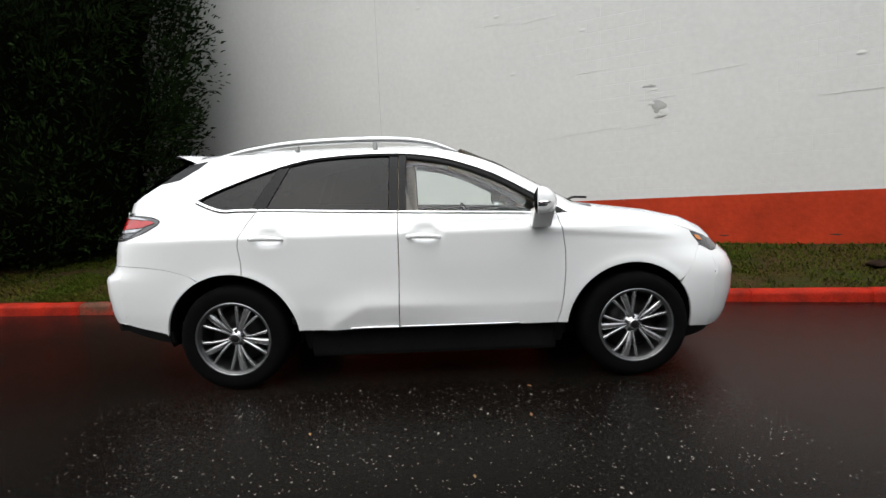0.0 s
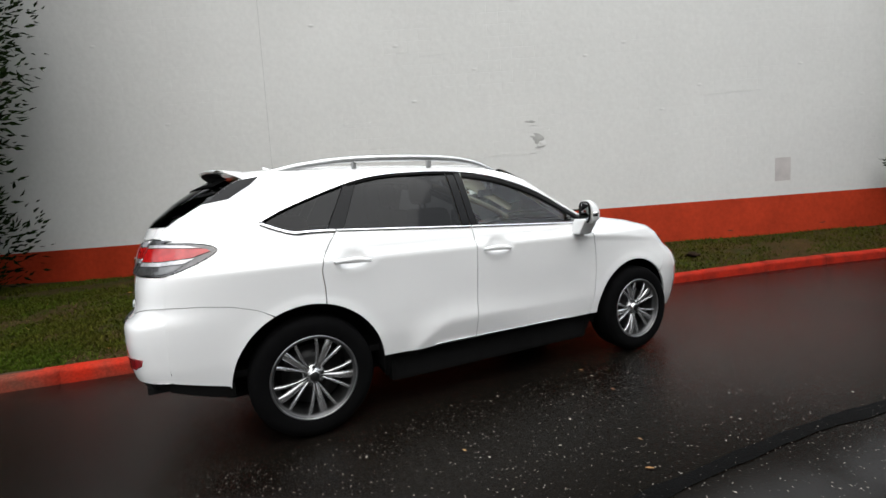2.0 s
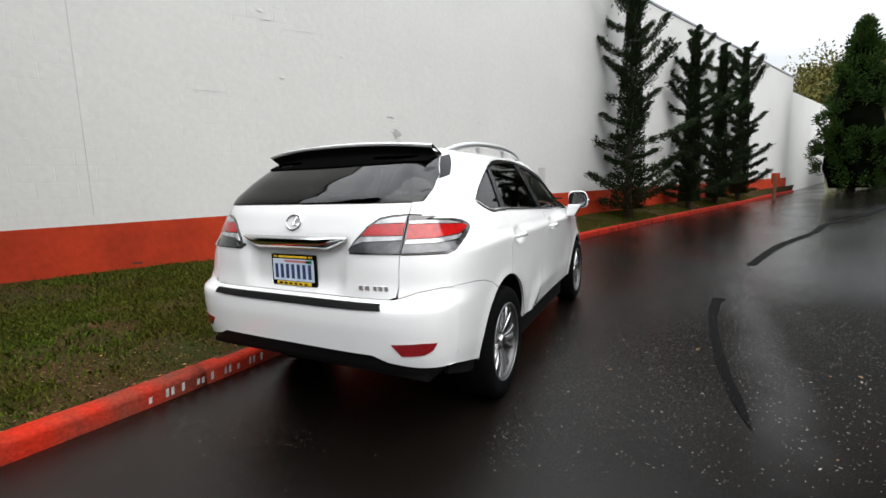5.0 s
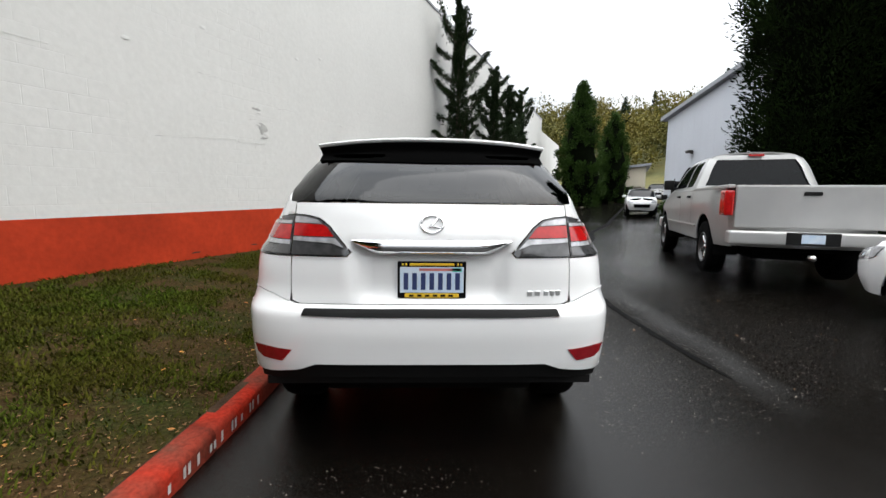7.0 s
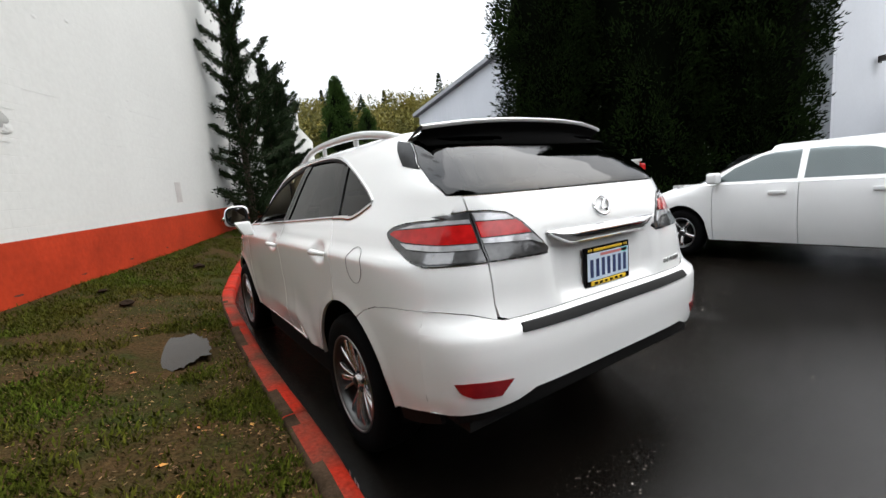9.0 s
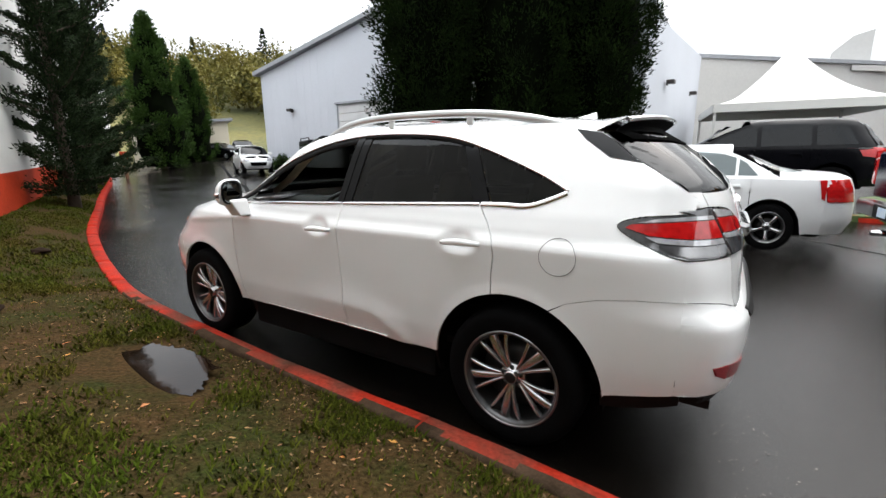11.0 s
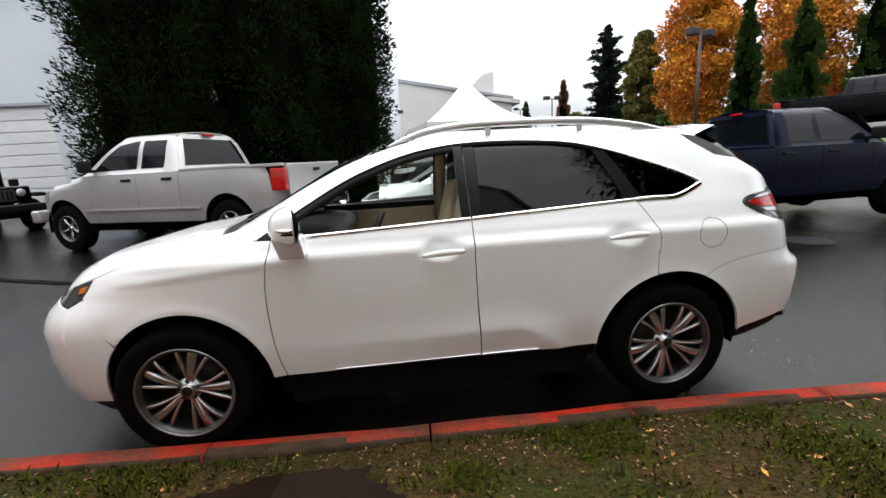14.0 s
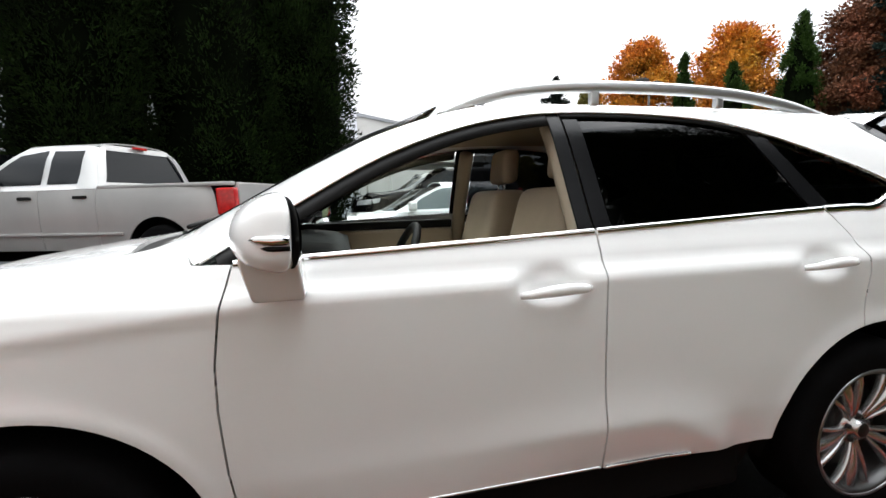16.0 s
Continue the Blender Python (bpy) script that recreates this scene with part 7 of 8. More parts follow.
def gz(x, y):
    return ground_z(x, y)


pickup("pickup_truck", "silver crew-cab pickup truck with painted bumpers on wet asphalt", pose(2.95, -5.38, 0.10, 0, 0, -19.8) @ Matrix.Diagonal((1.06, 1.06, 1.12, 1.0)), SILVER, bumper=SILVER)
blue = pickup("pickup_truck", "dark blue crew-cab pickup truck on wet asphalt", pose(-2.42, -4.17, 0.10, 0, 0, 183.5), BLUEP, bumper=GREYP, lip=False)
vehicle("sedan_car", "white four-door sedan parked on wet asphalt", pose(-2.40, -5.98, 0.02, 0, 0, 0.5) @ Matrix.Diagonal((1.0, 1.0, 1.10, 1.0)), WHITE2, SEDAN, glassm=WINMID)
vehicle("suv_car", "black sport utility vehicle with silver window trim", pose(-3.9, -12.0, 0.22, 0, 0, 6) @ Matrix.Scale(1.17, 4), BLACKP, SUV)
pickup("pickup_truck", "black crew-cab pickup truck on the raised lot", pose(-14.6, -14.2, gz(-16, -12.4) + 0.03, 0, 0, 130), BLACKP, lip=False)
vehicle("sedan_car", "white sedan parked beside a grassy bank", pose(-14.5, -3.7, gz(-12, -4.2) + 0.02, 0, 0, -10), WHITE2, SEDAN)


# jeep: boxy body, built from its own panels
def jeep(m):
    o = tagged(empty("off_road_car", m), "black boxy off-road vehicle with roof bars", "car")
    part("tub", box_bm(0.15, 2.45, -0.78, 0.78, 0.55, 1.12, 0.05, 3), BLACKP, o)
    part("bonnet", box_bm(2.45, 3.72, -0.66, 0.66, 0.72, 1.14, 0.07, 3), BLACKP, o)
    part("hard_top", box_bm(0.15, 2.28, -0.74, 0.74, 1.10, 1.80, 0.06, 3), BLACKPL, o)
    for sg in (1, -1):
        part("side_window", box_bm(0.35, 1.20, sg * 0.745 - 0.01, sg * 0.745 + 0.01, 1.22, 1.66, 0.01), WINDARK, o)
        part("side_window", box_bm(1.30, 2.15, sg * 0.745 - 0.01, sg * 0.745 + 0.01, 1.20, 1.66, 0.01), WINDARK, o)
        part("front_flare", box_bm(2.62, 3.78, sg * 0.80 - 0.14, sg * 0.80 + 0.14, 0.86, 0.96, 0.04, 2), BLACKPL, o)
        part("rear_flare", box_bm(0.25, 1.25, sg * 0.84 - 0.10, sg * 0.84 + 0.10, 0.86, 0.95, 0.04, 2), BLACKPL, o)
        part("door_mirror", box_bm(2.18, 2.28, sg * 0.95 - 0.10, sg * 0.95 + 0.10, 1.14, 1.32, 0.03), BLACKPL, o)
        v, f = tube([(0.2, sg * 0.66, 1.80), (0.25, sg * 0.66, 1.90), (2.0, sg * 0.66, 1.88), (2.1, sg * 0.66, 1.78)], 0.022, 6)
        link_mesh("roof_bar", v, f, BLACKPL, o)
        v, f = lathe([(0.001, 0), (0.09, 0), (0.10, -0.03)], 18)
        hl_ = link_mesh("headlamp", v, f, CLEARLENS, o)
        hl_.matrix_basis = pose(3.735, sg * 0.45, 0.98, 0, 0, -90)
    b = box_bm(2.28, 2.32, -0.70, 0.70, 1.12, 1.70, 0.02)
    part("windscreen", b, WINDARK, o)
    g = part("grille", box_bm(3.70, 3.74, -0.34, 0.34, 0.78, 1.06, 0.02), GREYP, o)
    for k in range(7):
        part("grille_slot", box_bm(3.742, 3.748, -0.27 + k * 0.085, -0.24 + k * 0.085, 0.82, 1.03), DARKIN, g)
    part("front_bumper", box_bm(3.74, 3.98, -0.80, 0.80, 0.52, 0.70, 0.05, 3), BLACKPL, o)
    part("chassis", box_bm(0.3, 3.6, -0.5, 0.5, 0.35, 0.6), DARKIN, o)
    for x in (0.72, 3.15):
        wheel("wheel", pose(x, 0.80, 0.40), 0.40, 0.22, 0.26, 1, o)
        wheel("wheel", pose(x, -0.80, 0.40, 0, 0, 180), 0.40, 0.22, 0.26, 1, o)
    return o


jeep(pose(15.3, -11.3, 0.2, 0, 0, 150) @ Matrix.Scale(1.08, 4))
SMALL = dict(SEDAN)
SMALL.update(hw=0.81, w=[(0.18, 0.74), (0.4, 0.79), (0.7, 0.81), (0.92, 0.79), (1.0, 0.75), (1.3, 0.65), (1.42, 0.56), (1.47, 0.40), (1.49, 0)],
             t=[(0.18, 0.15), (0.4, 0.03), (0.7, 0.0), (0.95, 0.10), (1.2, 0.28), (1.38, 0.48), (1.46, 0.8), (1.49, 1.4)], n=[(0.18, 3.35), (0.4, 3.5), (0.6, 3.54), (0.78, 3.45), (0.90, 3.2), (0.97, 2.9), (1.0, 2.75), (1.25, 2.4), (1.40, 2.12), (1.46, 1.85), (1.49, 1.4)],
             x0r=1.0, x0f=2.2, zb=0.95, zh=0.80, xr=0.4, xf=3.15, ra=0.62, fa=2.92, ar=0.34, r=0.30, rim=0.19, splits=[1.15, 2.35], panels=["quarter_panel", "front_door", "front_fender"], bump_r=0.3, bump_f=3.2,
             roof=[(0.30, 0.96), (0.42, 1.18), (0.58, 1.36), (0.9, 1.42), (1.4, 1.44), (1.8, 1.41), (2.1, 1.32), (2.4, 1.14), (2.65, 0.96)], win=[[(0.62, 1.02), (1.12, 1.0), (1.12, 1.36), (0.75, 1.33)], [(1.2, 1.0), (2.35, 0.99), (2.05, 1.25), (1.8, 1.35), (1.2, 1.37)]],
             rooftop=(0.6, 1.95), hood=(2.62, 3.4), deck=None, tlamp=[[(0.55, 0.7), (0.72, 0.7), (0.70, 0.92), (0.55, 0.92)]], tlamp_side=None, hlamp=[[(0.45, 0.66), (0.72, 0.66), (0.70, 0.82), (0.46, 0.82)]], hlamp_side=None, zg=0.5, mirror=(2.35, 0.98), handles=[(1.45, 0.84)])
vehicle("small_car", "small white hatchback facing down the lot", pose(23.5, -13.0, gz(22, -12.4), 0, 0, 157), WHITE2, SMALL)
vehicle("suv_car", "silver estate car parked at the end of the lot", pose(38.6, -22.4, gz(36, -20), 0, 0, 150), SILVER, SUV, "cars at the end of the lot", 0.14)
vehicle("sedan_car", "dark sedan parked by the cream garage", pose(38.3, -17.9, gz(36, -17), 0, 0, 200), BLACKP, SEDAN, "cars at the end of the lot", 0.14)
# rows of parked cars in the far lot
for k, (x, y, yaw, col, sp, lab) in enumerate((
        (-9.0, -38.0, 100, REDP, SUV, "dark red sport utility vehicle in a parked row"), (-10.0, -23.0, 100, GREYP, SEDAN, "grey sedan in a parked row"), (-12.8, -22.0, 100, BLACKP, SUV, "black sport utility vehicle in a parked row"),
        (-15.8, -21.5, 100, WHITE2, SEDAN, "white sedan in a parked row"), (-18.6, -20.5, 100, BLACKP, SEDAN, "black sedan in a parked row"), (-9.0, -32.0, 95, WHITE2, SUV, "white sport utility vehicle in a parked row"),
        (-12.0, -32.5, 95, SILVER, SEDAN, "silver sedan in a parked row"), (-15.2, -32.0, 95, REDP, SEDAN, "dark red sedan in a parked row"), (-18.5, -31.0, 95, GREYP, SUV, "grey sport utility vehicle in a parked row"),
        (-22.0, -29.0, 95, BLACKP, SUV, "black sport utility vehicle in a parked row"), (-8.4, -26.5, 98, GREYP, SUV, "grey sport utility vehicle in a parked row"), (-24.5, -20.0, 110, SILVER, SEDAN, "silver sedan in a parked row"))):
    vehicle("sedan_car" if sp is SEDAN else "suv_car", lab, pose(x, y, gz(x, y), 0, 0, yaw), col, sp, "cars parked in rows", 0.16)


# ---- marks on the white wall ----
GRIME = mat("wall_grime", (0.40, 0.40, 0.38), 0.8, vary=0.25, scale=9)
PALEPATCH = mat("patched_paint", (0.50, 0.47, 0.45), 0.7, vary=0.15, scale=6)


def wall_blob(name, s, z, w, h, out, material, n=14, rough=0.2):
    """A low lump of paint or filler on the wall."""
    V = [at_wall(s, z - WTILT * s, out)]
    for i in range(n):
        a = 2 * math.pi * i / n
        q = 1 + rough * noise.noise((s * 7 + math.cos(a), z * 5 + math.sin(a), 1.3))
        V.append(at_wall(s + w * 0.5 * math.cos(a) * q, z + h * 0.5 * math.sin(a) * q - WTILT * s, 0.003))
    F = [(0, 1 + i, 1 + (i + 1) % n) for i in range(n)]
    return link_mesh(name, V, orient(V, F, WN), material, wall_north)


for s, z in ((-2.2, 3.24), (-6.5, 3.05), (-2.47, 4.20), (-9.6, 3.4), (1.6, 4.1), (-0.4, 4.9), (3.0, 3.3), (6.1, 3.0), (-1.1, 3.75), (0.9, 3.9), (-3.9, 4.6), (-7.6, 4.4), (2.3, 2.9), (4.9, 3.6)):
    wall_blob("paint_lump", s, z, 0.11, 0.055, 0.012, WALLW)
for ds, dz, w, h, m_ in ((-0.02, 0.03, 0.20, 0.15, GRIME), (0.07, -0.06, 0.13, 0.11, WALLW), (-0.10, 0.09, 0.11, 0.05, WALLW), (0.02, -0.10, 0.16, 0.04, GRIME), (-0.14, 0.36, 0.16, 0.04, GRIME), (-0.08, 0.30, 0.10, 0.03, WALLW)):
    wall_blob("filler_patch", ds, 2.44 + dz, w, h, 0.012, m_, 26, 0.9)
slab("repair_patch", 4.45, 4.75, 1.40, 1.83, -0.005, 0.004, PALEPATCH, wall_north)
slab("wall_joint", -4.79, -4.779, 1.25, 7.1, -0.002, 0.003, mat("joint_filler", (0.50, 0.50, 0.48), 0.8, vary=0.15, scale=6), wall_north)
for s0, s1, z, dz in ((-1.9, -0.55, 2.12, 0.10), (-0.55, 0.05, 2.20, 0.03), (-2.9, -2.3, 4.05, 0.02), (-0.3, 0.25, 2.60, 0.02), (0.4, 1.1, 2.9, 0.03), (3.0, 4.2, 3.12, 0.03), (5.6, 7.4, 2.75, 0.03), (-2.1, -1.5, 4.0, 0.04), (-8.6, -7.9, 2.5, 0.0), (1.9, 2.6, 2.42, 0.02), (7.3, 8.4, 3.6, 0.03), (-3.6, -3.0, 2.9, 0.0), (-5.9, -5.3, 2.1, 0.0), (-1.2, -0.7, 3.1, 0.02)):
    pts = [at_wall(s0 + (s1 - s0) * k / 8, z + dz * k / 8 + 0.006 * noise.noise((s0 + k, z, 0)) - WTILT * s0, 0.004) for k in range(9)]
    v, f = tube(pts, [0.0014 + 0.0022 * abs(noise.noise((k * 0.9, s0, z))) for k in range(9)], 5)
    link_mesh("paint_ridge", v, f, WALLW, wall_north)
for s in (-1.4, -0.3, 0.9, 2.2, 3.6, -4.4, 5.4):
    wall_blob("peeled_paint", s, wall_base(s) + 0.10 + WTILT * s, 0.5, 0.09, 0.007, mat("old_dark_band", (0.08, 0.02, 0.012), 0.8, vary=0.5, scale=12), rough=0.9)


# ---- lawn details ----
def lawn_z(x, y):
    i = int(np.argmin([abs(px - x) for px, _ in KL]))
    kx, ky = KL[i]
    s = (Vector((kx, ky, 0)) - WA).dot(WH)
    w = WA + WH * (s + 0.3)
    u = (y - ky - 0.16) / max(0.2, (w.y - ky - 0.16))
    return lawn_point(i, max(0, min(1, u))).z, u


LG = np.array(lv).reshape(len(KL), NU + 1, 3)


def greenness(x, y):
    """Where the turf is thick: above 0; bare soil: below."""
    trodden = ramp01((x - 0.2) / 1.6) * ramp01((5.2 - x) / 1.2) * ramp01((2.9 - y) / 0.9)
    return 0.15 + noise.noise((x * 0.7, y * 1.1, 4.0)) + 0.6 * noise.noise((x * 2.3, y * 2.9, 1.0)) + 0.3 * noise.noise((x * 7, y * 7, 2.0)) - 0.35 * trodden


def scatter(n, x0, x1, y0, y1, seed, bare=None, soft=0.45, near=0.0):
    """Random spots on the lawn, thinned where it is bare; near draws them towards the kerb."""
    r = np.random.default_rng(seed)
    a, b, c, d = LG[:-1, :-1], LG[1:, :-1], LG[1:, 1:], LG[:-1, 1:]
    area = np.linalg.norm(np.cross(c - a, d - b), axis=2)
    mid = (a + c) / 2
    area = area * (mid[..., 0] > x0) * (mid[..., 0] < x1) * (mid[..., 1] > y0) * (mid[..., 1] < y1)
    area = area * (np.linspace(1, 0.02, NU)[None, :] ** near)
    pick = r.choice(area.size, int(n * (2.6 if bare is not None else 1.1)), p=(area / area.sum()).ravel())
    u, v = r.random((2, len(pick), 1))
    q = [g.reshape(-1, 3)[pick] for g in (a, b, c, d)]
    P = (q[0] * (1 - u) + q[1] * u) * (1 - v) + (q[3] * (1 - u) + q[2] * u) * v
    edge_ = np.array([1 + 0.35 * noise.noise((x * 3.1, y * 3.1, 5.0)) for x, y, _ in P.tolist()])
    P = P[np.hypot((P[:, 0] - 2.12) / 0.56, (P[:, 1] - 1.66) / 0.33) > edge_]
    if bare is not None:
        g = np.array([greenness(x, y) for x, y, _ in P.tolist()])
        P = P[r.random(len(P)) < np.clip((g - bare) / soft + 0.5, 0.04, 1)]
    return P[:n].tolist()


def blades(name, pts, hmin, hmax, material, seed, wide=1.0):
    r = np.random.default_rng(seed)
    P = np.array(pts)
    n = len(P)
    a = r.random(n) * 6.283
    h = hmin + (hmax - hmin) * r.random(n) ** 1.5
    w = (0.0016 + 0.0022 * r.random(n)) * wide
    side = np.stack([np.cos(a), np.sin(a), 0 * a], 1) * w[:, None]
    bend = h * (0.3 + 0.9 * r.random(n))
    lean = np.stack([np.sin(a) * bend, -np.cos(a) * bend, h], 1)
    P = P - np.array([0, 0, 0.003])
    V = np.stack([P - side, P + side, P + lean * [0.45, 0.45, 0.65] + side * 0.8, P + lean], 1).reshape(-1, 3)
    F = np.arange(4 * n).reshape(n, 4)
    return link_mesh(name, V.tolist(), F.tolist(), material, smooth=False)


g1 = blades("grass", scatter(150000, -4.0, 5.5, 1.0, 5.0, 3, bare=0.17, soft=0.30, near=0.8), 0.008, 0.030, BLADE, 5)
tagged(g1, "short patchy green grass on the lawn", "grass", kind="stuff")
g2 = blades("grass", scatter(90000, -9.0, 24.0, -7.0, 6.0, 8, bare=-0.1, soft=0.35), 0.02, 0.05, BLADE, 6, 2.2)
tagged(g2, "short green grass on the lawn by the wall", "grass", kind="stuff")
STRAW = mat("dead_grass", (0.085, 0.060, 0.026), 0.85, second=(0.05, 0.034, 0.016), scale=2, island=0.5, spec=0.05)
g3 = blades("dead_grass", scatter(26000, -4.0, 5.5, 1.0, 4.6, 9, near=0.8), 0.005, 0.02, STRAW, 10)
tagged(g3, "straw-coloured dead grass matted on the bare soil", "grass", kind="stuff")


def litter(name, pts, size, material, label, cat, seed, flat=0.25):
    r = np.random.default_rng(seed)
    V, F = [], []
    for x, y, z in pts:
        a, s = r.random() * 6.283, size * (0.5 + r.random())
        ca, sa = math.cos(a) * s, math.sin(a) * s
        lift = s * flat * r.random()
        b = len(V)
        V += [(x - ca, y - sa, z + 0.004), (x + sa * 0.45, y - ca * 0.45, z + 0.004 + lift), (x + ca, y + sa, z + 0.006), (x - sa * 0.45, y + ca * 0.45, z + 0.004 + lift * 0.6)]
        F.append((b, b + 1, b + 2, b + 3))
    ob = link_mesh(name, V, F, material, smooth=False)
    return tagged(ob, label, cat, kind="stuff")


litter("fallen_leaves", scatter(3400, -3.0, 5.0, 1.0, 4.2, 11, near=1.0), 0.0105, LEAFD, "small brown and yellow fallen leaves on the lawn", "leaves", 12, 0.5)
litter("fallen_leaves", scatter(90, -2.8, 5.0, 1.0, 4.2, 13, near=0.5), 0.020, mat("bright_leaf", (0.38, 0.075, 0.015), 0.6, second=(0.36, 0.22, 0.03), scale=4, island=0.4), "bright orange fallen leaves on the lawn", "leaves", 14, 0.5)
# clods and a dark lump of soil
for x, y, r0 in ((3.9, 2.0, 0.07), (4.6, 2.25, 0.045), (6.4, 1.05, 0.09)):
    b = bmesh.new()
    bmesh.ops.create_icosphere(b, subdivisions=3, radius=r0)
    for q in b.verts:
        k = 1 + 0.45 * noise.noise(q.co * 14 + Vector((x, y, 0)))
        q.co = Vector((q.co.x * k * 1.3, q.co.y * k, q.co.z * k * 0.45))
    c = part("soil_clod", b, MUD, None, smooth=True)
    c.location = (x, y, lawn_z(x, y)[0] + r0 * 0.10)
    tagged(c, "dark wet clod of soil on the lawn", "clod", "clods of soil")
# puddle in the worn hollow
pv, pf = [(2.12, 1.66, 0)], []
zp = lawn_z(2.15, 1.62)[0] + 0.012
NP = 180
for i in range(NP):
    a = 2 * math.pi * i / NP
    c_, s_ = math.cos(a), math.sin(a)
    q = 1 + 0.30 * noise.noise((c_ * 1.5, s_ * 1.5, 2.0)) + 0.16 * noise.noise((c_ * 4, s_ * 4, 7.0)) + 0.10 * noise.noise((c_ * 11, s_ * 11, 3.0))
    pv.append((2.12 + 0.50 * c_ * q, 1.66 + 0.27 * s_ * q, 0))
pf = [(0, 1 + i, 1 + (i + 1) % NP) for i in range(NP)]
pud = link_mesh("puddle", pv, pf, PUDDLE, loc=(0, 0, zp))
tagged(pud, "shallow brown rain puddle in the bare lawn", "water", kind="structure")

# ---- asphalt details ----
r5 = np.random.default_rng(21)


def lot_points(n, x0, x1, y0, y1):
    """Random spots on the open asphalt, clear of the crossover and the kerb."""
    out = []
    for x, y in np.stack([x0 + (x1 - x0) * r5.random(n), y0 + (y1 - y0) * r5.random(n)], 1).tolist():
        if y > 0.9 or (abs(y) < 1.0 and -0.9 < x < 3.6) or (r5.random() < 0.95 and (x < -0.5 - 0.3 * y - 0.6)):
            continue
        out.append((x, y, ground_z(x, y)))
    return out


PALEGRIT = mat("pale_grit", (0.145, 0.13, 0.112), 0.6, island=0.7)
litter("grit", lot_points(26000, -5.5, 8.0, -4.6, 0.9), 0.0048, PALEGRIT, "pale grit on the wet asphalt", "grit", 22, 0.4)
litter("grit", lot_points(700, -4.0, 8.0, -4.4, 0.5), 0.0085, mat("pale_scrap", (0.26, 0.235, 0.20), 0.7, island=0.6), "larger pale scraps on the wet asphalt", "grit", 23, 0.5)
litter("fallen_leaves", lot_points(70, -3.0, 7.0, -4.4, 0.5), 0.018, LEAFD, "small brown leaves lying on the wet asphalt", "leaves", 24, 0.3)


def streak(name, line, w, material, label, spread=0.0):
    """A flat ragged band along a line; it widens by spread towards its start."""
    P = spline([(*p, 0) for p in line], 14)
    V, F = [], []
    for i, p in enumerate(P):
        t = (P[min(len(P) - 1, i + 1)] - P[max(0, i - 1)]).normalized()
        nn = Vector((-t.y, t.x, 0))
        ww = (w + spread * (1 - i / len(P)) ** 2) * (0.7 + 0.6 * abs(noise.noise((i * 0.35, w * 9, line[0][0]))))
        ww *= min(1.0, (i + 0.3) / 5, (len(P) - i) / 5)
        jag = 0.10 * ww * noise.noise((i * 0.8, 3.0, w))
        for s in (-1, 1):
            q = p + nn * (s * ww * 0.5 + jag)
            V.append((q.x, q.y, ground_z(q.x, q.y) + 0.005))
    for i in range(len(P) - 1):
        F.append((2 * i, 2 * i + 1, 2 * i + 3, 2 * i + 2))
    return tagged(link_mesh(name, V, orient(V, F, Vector((0, 0, 1))), material), label, "road mark", kind="structure")


TAR = mat("tar_seal", (0.0022, 0.0022, 0.0022), 0.75, vary=0.3, spec=0.045, bump=0.3, bscale=120)
streak("tar_seam", [(0.1, -2.30), (1.1, -2.27), (2.4, -2.33), (3.5, -2.52), (4.7, -2.86), (6.1, -3.30), (8.0, -4.0), (10.3, -5.1), (12.6, -6.0), (16.3, -8.1), (20, -9.9), (30, -15.2)], 0.20, TAR, "dark tar seam across the wet asphalt", -0.14)
streak("tar_seam", [(-1.0, -7.6), (-6.0, -2.6), (-9.0, -1.0)], 0.06, TAR, "thin crack across the wet asphalt")
lid = bmesh.new()
bmesh.ops.create_cone(lid, cap_ends=True, segments=28, radius1=0.32, radius2=0.32, depth=0.02)
lo_ = part("drain_cover", lid, GREYP)
lo_.location = (-4.6, -2.6, 0.006)
tagged(lo_, "round dark drain cover set in the asphalt", "drain cover")

# white strokes stencilled on the kerb, too worn to read
WPAINT = mat("worn_white_stencil", (0.62, 0.58, 0.54), 0.7, vary=0.4, scale=30)
k0 = min(range(len(KL)), key=lambda i: abs(KL[i][0] + 1.15))
dist0 = sum(math.dist(a, b) for a, b in zip(KL[:k0], KL[1:k0 + 1]))
for j in range(9):
    dd = dist0 + j * 0.105
    p, q = kat(dd), kat(dd + 0.02)
    t = (q - p).normalized()
    nn = Vector((-t.y, t.x, 0))
    g = ground_z(p.x, p.y)
    hgt = 0.06 if j % 3 else 0.045
    for part_k in range(2 if j % 2 else 1):
        c0 = p + t * (part_k * 0.035)
        V = []
        for a, z_ in ((0, 0.028), (0.020, 0.032), (0.024, 0.028 + hgt), (0.004, 0.024 + hgt)):
            w_ = c0 + t * a - nn * 0.0085
            V.append((w_.x, w_.y, g + z_))
        link_mesh("stencil_stroke", V, [(0, 1, 2, 3)], WPAINT, kerb, smooth=False)

# ---- grass island with a kerb in the lot ----
isl = [(-2.9, -9.4), (-3.4, -9.9), (-3.7, -12.0), (-4.1, -14.2), (-9.6, -14.2), (-9.8, -9.3), (-6.0, -9.2)]
V = [(x, y, ground_z(x, y) + 0.13) for x, y in isl]
island = link_mesh("grass_island", V + [(x, y, ground_z(x, y) - 0.2) for x, y in isl], [tuple(range(len(isl)))] + [(i, (i + 1) % len(isl), (i + 1) % len(isl) + len(isl), i + len(isl)) for i in range(len(isl))], mat("green_verge", (0.05, 0.085, 0.012), 0.8, vary=0.4, scale=2, fine=0.3, fscale=30), smooth=False)
tagged(island, "green grass island edged with a red kerb", "verge", kind="structure")
loop = isl + [isl[0]]
iat, ilen = kerb_run(list(reversed(loop)), ground_z, 1)
d = 0.0
